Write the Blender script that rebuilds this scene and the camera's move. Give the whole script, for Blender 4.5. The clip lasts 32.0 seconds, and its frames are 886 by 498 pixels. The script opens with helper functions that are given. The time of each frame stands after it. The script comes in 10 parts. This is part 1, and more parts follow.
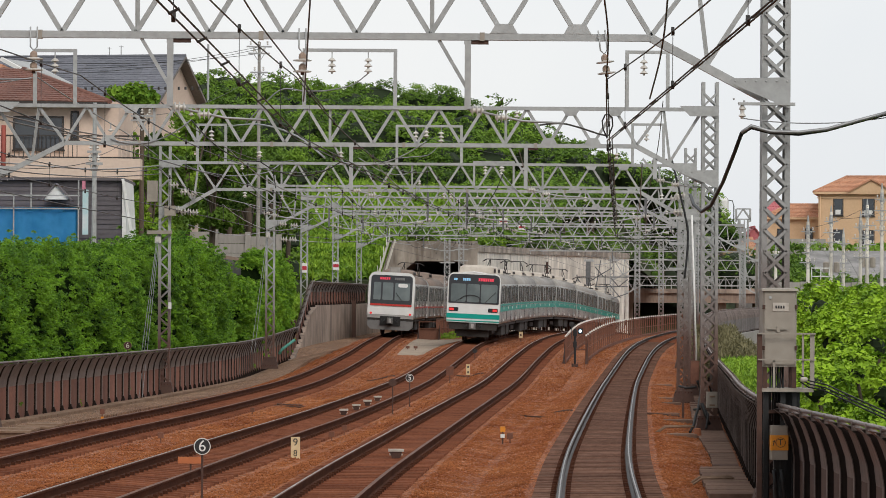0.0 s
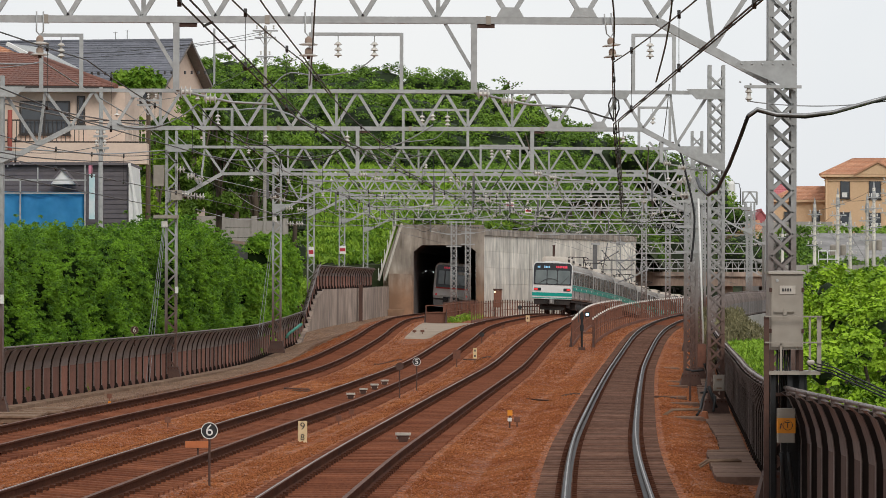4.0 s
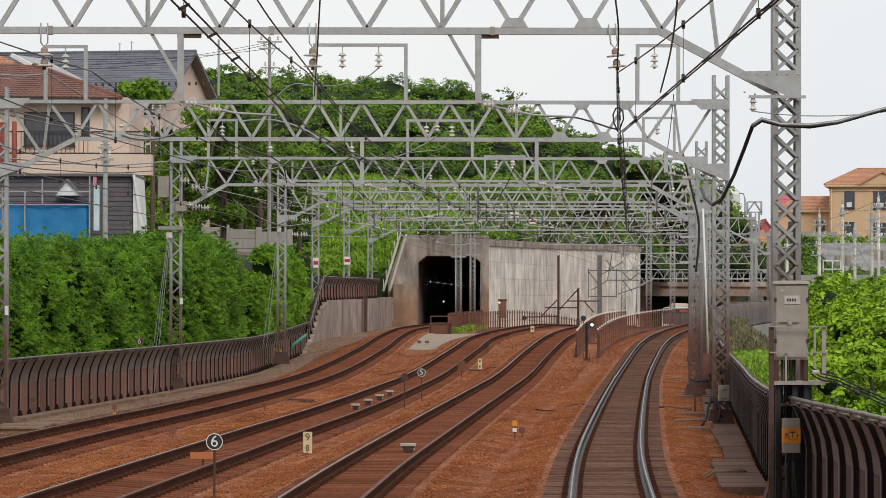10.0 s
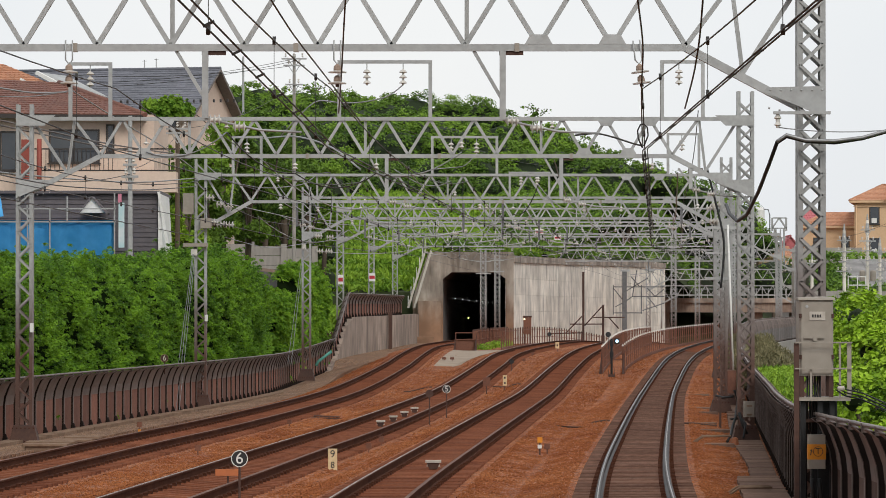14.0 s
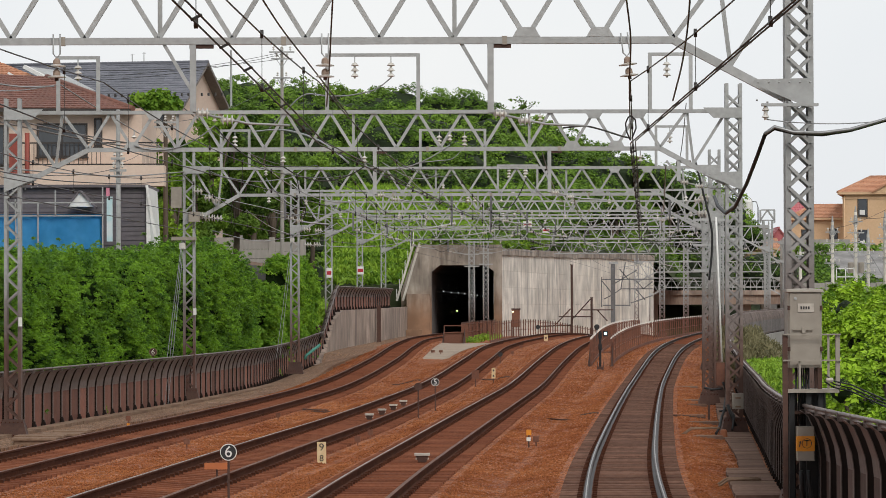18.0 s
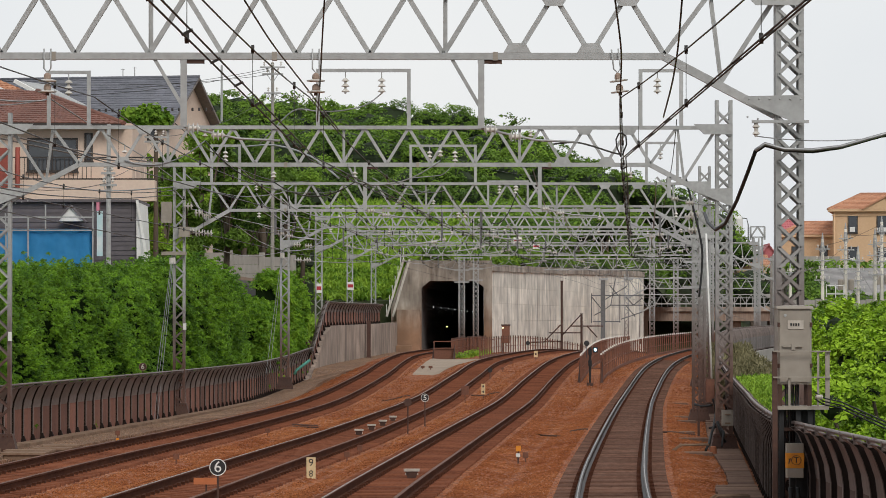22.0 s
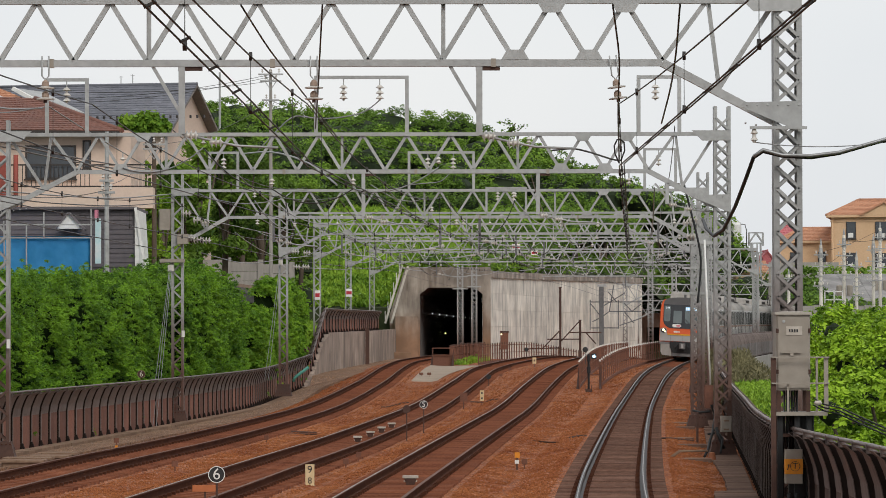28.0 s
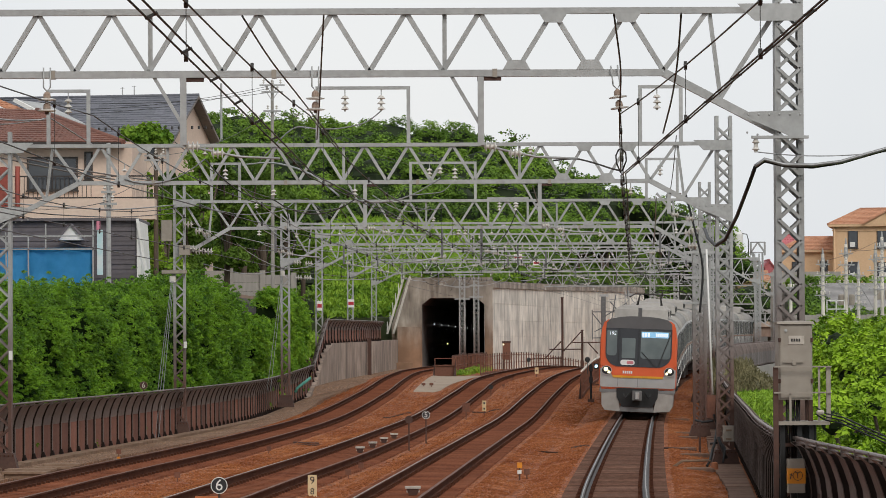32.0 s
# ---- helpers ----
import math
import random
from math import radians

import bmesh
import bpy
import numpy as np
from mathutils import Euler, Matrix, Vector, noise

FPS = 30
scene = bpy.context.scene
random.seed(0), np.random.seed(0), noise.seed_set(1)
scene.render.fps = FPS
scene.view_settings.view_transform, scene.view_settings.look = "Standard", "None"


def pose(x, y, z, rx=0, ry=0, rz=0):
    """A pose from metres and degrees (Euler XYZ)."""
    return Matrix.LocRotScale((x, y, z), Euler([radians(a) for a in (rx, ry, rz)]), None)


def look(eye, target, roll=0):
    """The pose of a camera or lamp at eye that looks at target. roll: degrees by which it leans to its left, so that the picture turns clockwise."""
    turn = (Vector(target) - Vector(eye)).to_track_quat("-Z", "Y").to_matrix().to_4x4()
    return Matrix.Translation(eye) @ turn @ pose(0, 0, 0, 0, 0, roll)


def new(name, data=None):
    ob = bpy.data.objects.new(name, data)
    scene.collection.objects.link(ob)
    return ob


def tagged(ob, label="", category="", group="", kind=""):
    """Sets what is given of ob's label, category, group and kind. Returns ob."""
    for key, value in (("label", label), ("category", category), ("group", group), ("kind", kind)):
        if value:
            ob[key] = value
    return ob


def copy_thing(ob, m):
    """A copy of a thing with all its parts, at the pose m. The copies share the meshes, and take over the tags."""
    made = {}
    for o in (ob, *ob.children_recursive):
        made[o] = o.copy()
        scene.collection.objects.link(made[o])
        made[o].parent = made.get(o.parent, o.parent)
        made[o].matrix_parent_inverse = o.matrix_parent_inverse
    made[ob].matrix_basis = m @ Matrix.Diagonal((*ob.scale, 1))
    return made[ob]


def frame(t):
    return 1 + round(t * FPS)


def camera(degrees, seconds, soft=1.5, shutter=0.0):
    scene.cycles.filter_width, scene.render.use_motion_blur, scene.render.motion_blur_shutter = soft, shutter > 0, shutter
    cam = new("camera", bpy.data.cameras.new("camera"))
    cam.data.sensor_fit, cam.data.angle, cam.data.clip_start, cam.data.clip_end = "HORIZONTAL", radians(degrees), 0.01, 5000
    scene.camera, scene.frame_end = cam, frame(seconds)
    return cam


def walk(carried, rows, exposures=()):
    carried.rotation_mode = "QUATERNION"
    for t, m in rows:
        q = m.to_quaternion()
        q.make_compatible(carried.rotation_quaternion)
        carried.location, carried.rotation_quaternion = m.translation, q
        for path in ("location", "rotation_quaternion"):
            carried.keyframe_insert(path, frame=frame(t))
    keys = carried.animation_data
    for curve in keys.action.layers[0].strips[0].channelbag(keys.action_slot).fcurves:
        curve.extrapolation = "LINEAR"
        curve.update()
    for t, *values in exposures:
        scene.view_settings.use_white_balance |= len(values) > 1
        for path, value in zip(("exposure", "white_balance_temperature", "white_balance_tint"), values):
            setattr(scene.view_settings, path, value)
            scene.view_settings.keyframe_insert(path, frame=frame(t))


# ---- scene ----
# A long lens on a station platform's end, in the hand: one place, small turns only.
EYE = (0.0, 0.0, 2.68)
cam = camera(12.781, 32.0, soft=0.7)
# seconds, then the aim 1000 m ahead (metres to the right, metres above the eye) and the lean in degrees
AIM = [(0.0, 9.50, 14.54, 0.333), (0.5, 8.95, 14.48, 0.257), (1.0, 9.39, 13.23, 0.211), (1.5, 8.86, 12.67, 0.182),
       (2.0, 8.81, 12.01, 0.162), (2.5, 8.96, 12.21, 0.184), (3.0, 9.06, 11.62, 0.156), (3.5, 8.46, 10.80, 0.181),
       (5.5, 6.68, 10.13, 0.155), (6.0, 7.19, 10.44, 0.166), (6.5, 7.42, 11.04, 0.199), (7.0, 7.35, 10.80, 0.172),
       (7.5, 7.54, 11.86, 0.168), (8.0, 6.87, 12.27, 0.169), (8.5, 6.44, 12.39, 0.161), (9.0, 6.45, 12.42, 0.134),
       (9.5, 6.46, 13.30, 0.130), (10.0, 6.66, 13.10, 0.085), (10.1, 6.60, 13.15, 0.08), (10.2, 0.48, 17.80, -0.06),
       (10.5, 0.42, 17.89, -0.066), (11.0, 0.33, 18.46, -0.124),
       (11.5, 0.26, 18.51, -0.082), (12.0, 0.00, 18.07, -0.050), (12.5, -0.06, 17.47, -0.013), (13.0, 0.00, 17.29, 0.0),
       (13.5, 0.16, 17.08, 0.015), (14.0, 0.40, 17.29, -0.002), (14.5, 0.63, 17.61, 0.038), (16.5, 1.61, 14.94, -0.108),
       (17.0, 2.36, 14.76, -0.142), (17.5, 2.80, 15.15, -0.154), (18.0, 3.34, 15.50, -0.168), (18.5, 4.36, 16.63, -0.188),
       (19.0, 4.55, 16.90, -0.146), (19.5, 4.65, 17.72, -0.181), (20.0, 5.02, 18.00, -0.137), (20.5, 5.24, 18.29, -0.064),
       (21.0, 5.49, 18.21, -0.038), (21.5, 5.65, 18.59, -0.011), (22.0, 5.84, 19.48, 0.014), (22.5, 6.09, 19.77, 0.020),
       (23.0, 6.35, 19.89, -0.019), (23.5, 6.76, 20.03, 0.002), (24.0, 6.95, 20.13, 0.009), (24.5, 6.80, 20.78, -0.016),
       (25.0, 6.76, 21.25, -0.005), (25.5, 6.67, 21.23, -0.035), (27.5, 5.58, 20.95, -0.116), (28.0, 6.25, 21.17, -0.105),
       (28.5, 6.39, 21.44, -0.141), (29.0, 6.31, 21.56, -0.164), (29.5, 6.24, 21.84, -0.180), (30.0, 6.08, 22.67, -0.175),
       (30.5, 5.89, 23.21, -0.203), (31.0, 5.82, 23.44, -0.219), (31.5, 5.93, 23.77, -0.265), (32.0, 5.78, 23.79, -0.262)]
walk(cam, [(t, look(EYE, (a, 1000.0, EYE[2] + b), r)) for t, a, b, r in AIM], [(0.0, 0.05), (3.5, 0.05), (6.0, 0.01), (9.0, 0.02), (10.2, 0.05), (18.0, 0.06), (21.0, 0.0), (24.0, -0.02), (32.0, -0.02)])

# ---- light: a bright overcast afternoon ----
scene.view_settings.exposure = 0.0
world = bpy.data.worlds.new("overcast_sky")
scene.world = world
world.use_nodes = True
wn, wl = world.node_tree.nodes, world.node_tree.links
sky = wn.new("ShaderNodeTexSky")
sky.sky_type, sky.sun_disc = "NISHITA", False
sky.sun_elevation, sky.sun_rotation = radians(58), radians(-31)
sky.air_density, sky.dust_density, sky.ozone_density = 1.0, 3.0, 1.0
pale = wn.new("ShaderNodeMix")          # a closed cloud sheet lets little of the blue through
pale.data_type = "RGBA"
pale.inputs[0].default_value = 0.88
sheet = wn.new("ShaderNodeTexNoise")       # thin and thick places in the cloud
sheet.inputs["Scale"].default_value, sheet.inputs["Detail"].default_value = 5.0, 4.0
where = wn.new("ShaderNodeTexCoord")
wl.new(where.outputs["Generated"], sheet.inputs["Vector"])
tones = wn.new("ShaderNodeMix")
tones.data_type = "RGBA"
tones.inputs[6].default_value, tones.inputs[7].default_value = (7.8, 8.25, 8.8, 1), (9.1, 9.25, 9.35, 1)
spread = wn.new("ShaderNodeMapRange")
spread.inputs[1].default_value, spread.inputs[2].default_value = 0.35, 0.65
wl.new(sheet.outputs["Fac"], spread.inputs[0])
wl.new(spread.outputs[0], tones.inputs[0])
wl.new(tones.outputs[2], pale.inputs[7])
wl.new(sky.outputs[0], pale.inputs[6])
wl.new(pale.outputs[2], wn["Background"].inputs[0])
wn["Background"].inputs[1].default_value = 0.10
sun = new("sun", bpy.data.lights.new("sun", "SUN"))
sun.data.energy, sun.data.angle, sun.data.color = 1.6, radians(25), (1.0, 0.96, 0.9)
sun.matrix_world = look((55, -90, 130), (0, 60, 0))


# ---- materials ----
def surface(name, base, base2=None, rough=0.7, metal=0.0, grain=6.0, big=0.6, bump=0.15, per_piece=0.0, dust=None, dust_top=0.0, spec=0.4, streak=1.0, blotch=None, runs=0.0):
    """A procedural surface: two tones mixed by noise at two scales, fine relief, a little variation per piece.
    dust: a second coat (iron dust from the rails) that reaches up to about dust_top metres with a ragged edge."""
    m = bpy.data.materials.new(name)
    m.use_nodes = True
    n, l = m.node_tree.nodes, m.node_tree.links
    b = n["Principled BSDF"]
    b.inputs["Roughness"].default_value, b.inputs["Metallic"].default_value = rough, metal
    b.inputs["Specular IOR Level"].default_value = spec
    geo = n.new("ShaderNodeNewGeometry")
    mp = n.new("ShaderNodeMapping")
    mp.inputs["Scale"].default_value = (1, 1, streak)
    l.new(geo.outputs["Position"], mp.inputs["Vector"])
    if base2 is None:
        base2 = tuple(c * 0.72 for c in base)
    fine, wide = n.new("ShaderNodeTexNoise"), n.new("ShaderNodeTexNoise")
    fine.inputs["Scale"].default_value, fine.inputs["Detail"].default_value = grain, 5.0
    wide.inputs["Scale"].default_value, wide.inputs["Detail"].default_value = big, 4.0
    l.new(mp.outputs[0], fine.inputs["Vector"])
    l.new(mp.outputs[0], wide.inputs["Vector"])
    add = n.new("ShaderNodeMath")
    add.operation = "MULTIPLY_ADD"
    add.inputs[1].default_value = 0.5
    half = n.new("ShaderNodeMath")
    half.operation = "MULTIPLY"
    half.inputs[1].default_value = 0.5
    l.new(wide.outputs["Fac"], half.inputs[0])
    l.new(fine.outputs["Fac"], add.inputs[0])
    l.new(half.outputs[0], add.inputs[2])
    ramp = n.new("ShaderNodeMapRange")
    ramp.inputs[1].default_value, ramp.inputs[2].default_value = 0.36, 0.64
    l.new(add.outputs[0], ramp.inputs[0])
    mix = n.new("ShaderNodeMix")
    mix.data_type = "RGBA"
    mix.inputs[6].default_value, mix.inputs[7].default_value = (*base, 1), (*base2, 1)
    l.new(ramp.outputs[0], mix.inputs[0])
    out = mix.outputs[2]
    if dust:
        sep = n.new("ShaderNodeSeparateXYZ")
        l.new(geo.outputs["Position"], sep.inputs[0])
        edge = n.new("ShaderNodeMath")
        edge.operation = "MULTIPLY_ADD"
        edge.inputs[1].default_value = -2.2
        l.new(wide.outputs["Fac"], edge.inputs[0])
        l.new(sep.outputs[2], edge.inputs[2])
        reach = n.new("ShaderNodeMapRange")
        reach.inputs[1].default_value, reach.inputs[2].default_value = dust_top - 1.1 - 1.3, dust_top - 1.1 + 1.3
        reach.inputs[3].default_value, reach.inputs[4].default_value = 0.92, 0.0
        l.new(edge.outputs[0], reach.inputs[0])
        coat = n.new("ShaderNodeMix")
        coat.data_type = "RGBA"
        coat.inputs[7].default_value = (*dust, 1)
        l.new(reach.outputs[0], coat.inputs[0])
        l.new(out, coat.inputs[6])
        out = coat.outputs[2]
    if blotch:                              # old damp patches, metres across
        spot = n.new("ShaderNodeTexNoise")
        spot.inputs["Scale"].default_value, spot.inputs["Detail"].default_value = 0.55, 6.0
        l.new(geo.outputs["Position"], spot.inputs["Vector"])
        br = n.new("ShaderNodeMapRange")
        br.inputs[1].default_value, br.inputs[2].default_value = 0.38, 0.62
        br.inputs[3].default_value, br.inputs[4].default_value = blotch
        l.new(spot.outputs["Fac"], br.inputs[0])
        bh = n.new("ShaderNodeHueSaturation")
        l.new(br.outputs[0], bh.inputs["Value"])
        l.new(out, bh.inputs["Color"])
        out = bh.outputs[0]
    if runs:                                # narrow dark runs of water, each its own length
        rm = n.new("ShaderNodeMapping")
        rm.inputs["Scale"].default_value = (1.5, 1.5, 0.16)
        l.new(geo.outputs["Position"], rm.inputs["Vector"])
        rn = n.new("ShaderNodeTexNoise")
        rn.inputs["Scale"].default_value, rn.inputs["Detail"].default_value, rn.inputs["Roughness"].default_value = 1.0, 7.0, 0.62
        l.new(rm.outputs[0], rn.inputs["Vector"])
        rr = n.new("ShaderNodeMapRange")
        rr.inputs[1].default_value, rr.inputs[2].default_value = 0.52, 0.72
        rr.inputs[3].default_value, rr.inputs[4].default_value = 1.0, 1.0 - runs
        l.new(rn.outputs["Fac"], rr.inputs[0])
        rh = n.new("ShaderNodeHueSaturation")
        l.new(rr.outputs[0], rh.inputs["Value"])
        l.new(out, rh.inputs["Color"])
        out = rh.outputs[0]
    if per_piece:
        info = n.new("ShaderNodeObjectInfo")
        isl = n.new("ShaderNodeMath")
        isl.operation = "ADD"
        l.new(info.outputs["Random"], isl.inputs[0])
        l.new(geo.outputs["Random Per Island"], isl.inputs[1])
        fr = n.new("ShaderNodeMath")
        fr.operation = "FRACT"
        l.new(isl.outputs[0], fr.inputs[0])
        rg = n.new("ShaderNodeMapRange")
        rg.inputs[3].default_value, rg.inputs[4].default_value = 1 - per_piece, 1 + per_piece
        l.new(fr.outputs[0], rg.inputs[0])
        hs = n.new("ShaderNodeHueSaturation")
        l.new(rg.outputs[0], hs.inputs["Value"])
        l.new(out, hs.inputs["Color"])
        out = hs.outputs[0]
    l.new(out, b.inputs["Base Color"])
    if bump:
        bp = n.new("ShaderNodeBump")
        bp.inputs["Strength"].default_value, bp.inputs["Distance"].default_value = bump, 0.02
        l.new(fine.outputs["Fac"], bp.inputs["Height"])
        l.new(bp.outputs[0], b.inputs["Normal"])
    return m


def gravel(name="rust_dusted_ballast", tone=(0.352, 0.124, 0.045), tone2=(0.225, 0.066, 0.026)):
    """Ballast: stones told apart by cells, each its own tone, under drifting coats of iron dust."""
    m = surface(name, tone, tone2, 0.95, 0, 1.3, 0.16, 0, spec=0.05)
    n, l = m.node_tree.nodes, m.node_tree.links
    b = n["Principled BSDF"]
    coat = b.inputs["Base Color"].links[0].from_socket
    geo = n.new("ShaderNodeNewGeometry")
    cell = n.new("ShaderNodeTexVoronoi")
    cell.inputs["Scale"].default_value = 19.0
    l.new(geo.outputs["Position"], cell.inputs["Vector"])
    hs = n.new("ShaderNodeSeparateColor")
    l.new(cell.outputs["Color"], hs.inputs[0])
    val = n.new("ShaderNodeMapRange")
    val.inputs[3].default_value, val.inputs[4].default_value = 0.45, 1.5
    l.new(hs.outputs[0], val.inputs[0])
    sat = n.new("ShaderNodeMapRange")
    sat.inputs[3].default_value, sat.inputs[4].default_value = 0.72, 1.1
    l.new(hs.outputs[1], sat.inputs[0])
    mod = n.new("ShaderNodeHueSaturation")
    l.new(val.outputs[0], mod.inputs["Value"])
    l.new(sat.outputs[0], mod.inputs["Saturation"])
    l.new(coat, mod.inputs["Color"])
    l.new(mod.outputs[0], b.inputs["Base Color"])
    bp = n.new("ShaderNodeBump")
    bp.inputs["Strength"].default_value, bp.inputs["Distance"].default_value = 0.9, 0.04
    bp.invert = True
    l.new(cell.outputs["Distance"], bp.inputs["Height"])
    l.new(bp.outputs[0], b.inputs["Normal"])
    return m


def glow(name, colour, strength):
    m = bpy.data.materials.new(name)
    m.use_nodes = True
    b = m.node_tree.nodes["Principled BSDF"]
    b.inputs["Base Color"].default_value = (*colour, 1)
    b.inputs["Emission Color"].default_value = (*colour, 1)
    b.inputs["Emission Strength"].default_value = strength
    return m


def leafy(name, dark, light, rough=0.55, big=0.35, grain=0.45, drift=0.68, stretch=(1, 1, 1)):
    """Foliage: each leaf its own tone between dark and light, drifting over metres, with light passing through."""
    m = bpy.data.materials.new(name)
    m.use_nodes = True
    n, l = m.node_tree.nodes, m.node_tree.links
    b = n["Principled BSDF"]
    b.inputs["Roughness"].default_value, b.inputs["Specular IOR Level"].default_value = rough, 0.12
    geo = n.new("ShaderNodeNewGeometry")
    wide = n.new("ShaderNodeTexNoise")
    wide.inputs["Scale"].default_value = big
    mp = n.new("ShaderNodeMapping")
    mp.inputs["Scale"].default_value = stretch
    l.new(geo.outputs["Position"], mp.inputs["Vector"])
    l.new(mp.outputs[0], wide.inputs["Vector"])
    s = n.new("ShaderNodeMath")
    s.operation = "MULTIPLY_ADD"
    s.inputs[1].default_value = grain
    rg = n.new("ShaderNodeMapRange")
    rg.inputs[1].default_value, rg.inputs[2].default_value = 0.38, 0.62
    rg.inputs[4].default_value = drift
    l.new(wide.outputs["Fac"], rg.inputs[0])
    l.new(geo.outputs["Random Per Island"], s.inputs[0])
    l.new(rg.outputs[0], s.inputs[2])
    mix = n.new("ShaderNodeMix")
    mix.data_type = "RGBA"
    mix.inputs[6].default_value, mix.inputs[7].default_value = (*dark, 1), (*light, 1)
    l.new(s.outputs[0], mix.inputs[0])
    l.new(mix.outputs[2], b.inputs["Base Color"])
    tr = n.new("ShaderNodeBsdfTranslucent")
    l.new(mix.outputs[2], tr.inputs[0])
    both = n.new("ShaderNodeMixShader")
    both.inputs[0].default_value = 0.14
    l.new(b.outputs[0], both.inputs[1])
    l.new(tr.outputs[0], both.inputs[2])
    l.new(both.outputs[0], n["Material Output"].inputs[0])
    return m


RUST = (0.105, 0.045, 0.028)
GALV = surface("galvanised_steel", (0.41, 0.41, 0.40), (0.30, 0.30, 0.29), 0.55, 0.3, 9, 0.8, 0.05, 0.06, dust=RUST, dust_top=2.9)
GALV_CLEAN = surface("galvanised_steel_clean", (0.43, 0.43, 0.42), (0.32, 0.32, 0.31), 0.55, 0.3, 9, 0.8, 0.05, 0.06)
BROWN_STEEL = surface("brown_dusted_steel", (0.095, 0.048, 0.034), (0.058, 0.031, 0.024), 0.8, 0.0, 14, 0.7, 0.1, 0.1)
BALLAST = gravel()
CESS = gravel("grey_brown_cess_gravel", (0.30, 0.185, 0.115), (0.19, 0.105, 0.066))
STONE = surface("ballast_stone", (0.335, 0.124, 0.047), (0.215, 0.067, 0.027), 0.95, 0, 1.3, 0.16, 0, 0.26, spec=0.05)
SLEEPER = surface("dusted_concrete_sleeper", (0.235, 0.092, 0.050), (0.145, 0.053, 0.031), 0.95, 0, 18, 0.5, 0.3, 0.16, spec=0.04)
RAIL_SIDE = surface("rail_side_rust", (0.095, 0.038, 0.022), (0.05, 0.020, 0.013), 0.9, 0.0, 20, 1.2, 0.1, spec=0.04)
RAIL_GREASE = surface("greased_rail_side", (0.022, 0.017, 0.015), (0.04, 0.026, 0.02), 0.55, 0.0, 8, 0.8, 0.05, spec=0.3)
RAIL_TOP = surface("rail_head_polished", (0.36, 0.345, 0.335), (0.20, 0.175, 0.155), 0.4, 0.75, 4, 0.4, 0.0)
RAIL_DULL = surface("rail_head_browned", (0.17, 0.09, 0.064), (0.10, 0.052, 0.038), 0.7, 0.0, 4, 0.4, 0.0, spec=0.12)
BARRIER = surface("brown_barrier_panel", (0.255, 0.105, 0.068), (0.14, 0.058, 0.04), 0.6, 0.0, 10, 0.9, 0.05, 0.3, spec=0.15)
BARRIER_BROWN = surface("dark_brown_barrier_panel", (0.125, 0.075, 0.058), (0.07, 0.042, 0.034), 0.6, 0.0, 10, 0.9, 0.05, 0.25, spec=0.15)
BARRIER_GREY = surface("grey_barrier_panel", (0.17, 0.155, 0.15), (0.12, 0.105, 0.10), 0.55, 0.1, 10, 0.9, 0.05, 0.2)
# Capping tone, also put on panel and rib edges as their highlight.
BARRIER_TOP = surface("barrier_cap_lit_edge", (0.21, 0.165, 0.145), (0.11, 0.085, 0.077), 0.5, 0.3, 10, 0.8, 0.05, 0.1)
# Rib web tone carries the shade of the gaps between panels.
BARRIER_DARK = surface("shaded_barrier_rib", (0.028, 0.020, 0.017), None, 0.8, 0.0, 10, 0.8, 0.05, spec=0.08)
CONCRETE = surface("weathered_concrete", (0.83, 0.78, 0.69), (0.60, 0.55, 0.475), 0.9, 0, 1.6, 0.5, 0.2, 0.07, streak=0.45, blotch=(0.80, 1.12), runs=0.5)
PORTAL_CONCRETE = surface("rust_streaked_concrete", (0.46, 0.40, 0.335), (0.17, 0.135, 0.108), 0.9, 0, 3.0, 0.5, 0.2, 0.06, dust=(0.30, 0.168, 0.098), dust_top=3.3, streak=0.2, blotch=(0.72, 1.15))
RAMP_CONCRETE = surface("stained_ramp_concrete", (0.42, 0.33, 0.265), (0.26, 0.19, 0.15), 0.9, 0, 3, 0.4, 0.2, 0.16, streak=0.3, blotch=(0.72, 1.15), runs=0.55)
CONCRETE_RUST = surface("rust_washed_concrete", (0.36, 0.27, 0.21), (0.22, 0.15, 0.115), 0.9, 0, 5, 0.3, 0.2, 0.06, streak=0.25)
PAVING = surface("dusty_paving", (0.27, 0.185, 0.13), (0.17, 0.108, 0.074), 0.95, 0, 9, 0.5, 0.3, 0.12, spec=0.05)
WALL_GREY = surface("grey_precast_concrete", (0.36, 0.335, 0.30), (0.26, 0.24, 0.215), 0.9, 0, 5, 0.6, 0.2, 0.08, streak=0.3)
BLACK = surface("black_rubber", (0.018, 0.018, 0.018), None, 0.6, 0, 10, 1, 0.05)
WIRE = surface("dark_copper_wire", (0.035, 0.032, 0.03), (0.06, 0.055, 0.05), 0.5, 0.6, 10, 1, 0)
WIRE_DUSTY = surface("dusty_feeder_sheath", (0.20, 0.175, 0.155), (0.12, 0.10, 0.09), 0.7, 0.1, 10, 1, 0)
WIRE_PALE = surface("aluminium_wire", (0.33, 0.33, 0.33), None, 0.45, 0.6, 10, 1, 0)
CERAMIC = surface("white_glazed_ceramic", (0.66, 0.63, 0.58), (0.48, 0.44, 0.39), 0.25, 0, 6, 1, 0, spec=0.5)
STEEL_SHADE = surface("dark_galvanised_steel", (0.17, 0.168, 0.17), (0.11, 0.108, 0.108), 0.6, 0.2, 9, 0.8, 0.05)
WHITE = surface("white_paint", (0.78, 0.77, 0.74), (0.66, 0.64, 0.6), 0.55, 0, 8, 0.8, 0.03)
SIGN_BLACK = surface("black_paint", (0.03, 0.03, 0.03), None, 0.5, 0, 8, 0.8, 0)
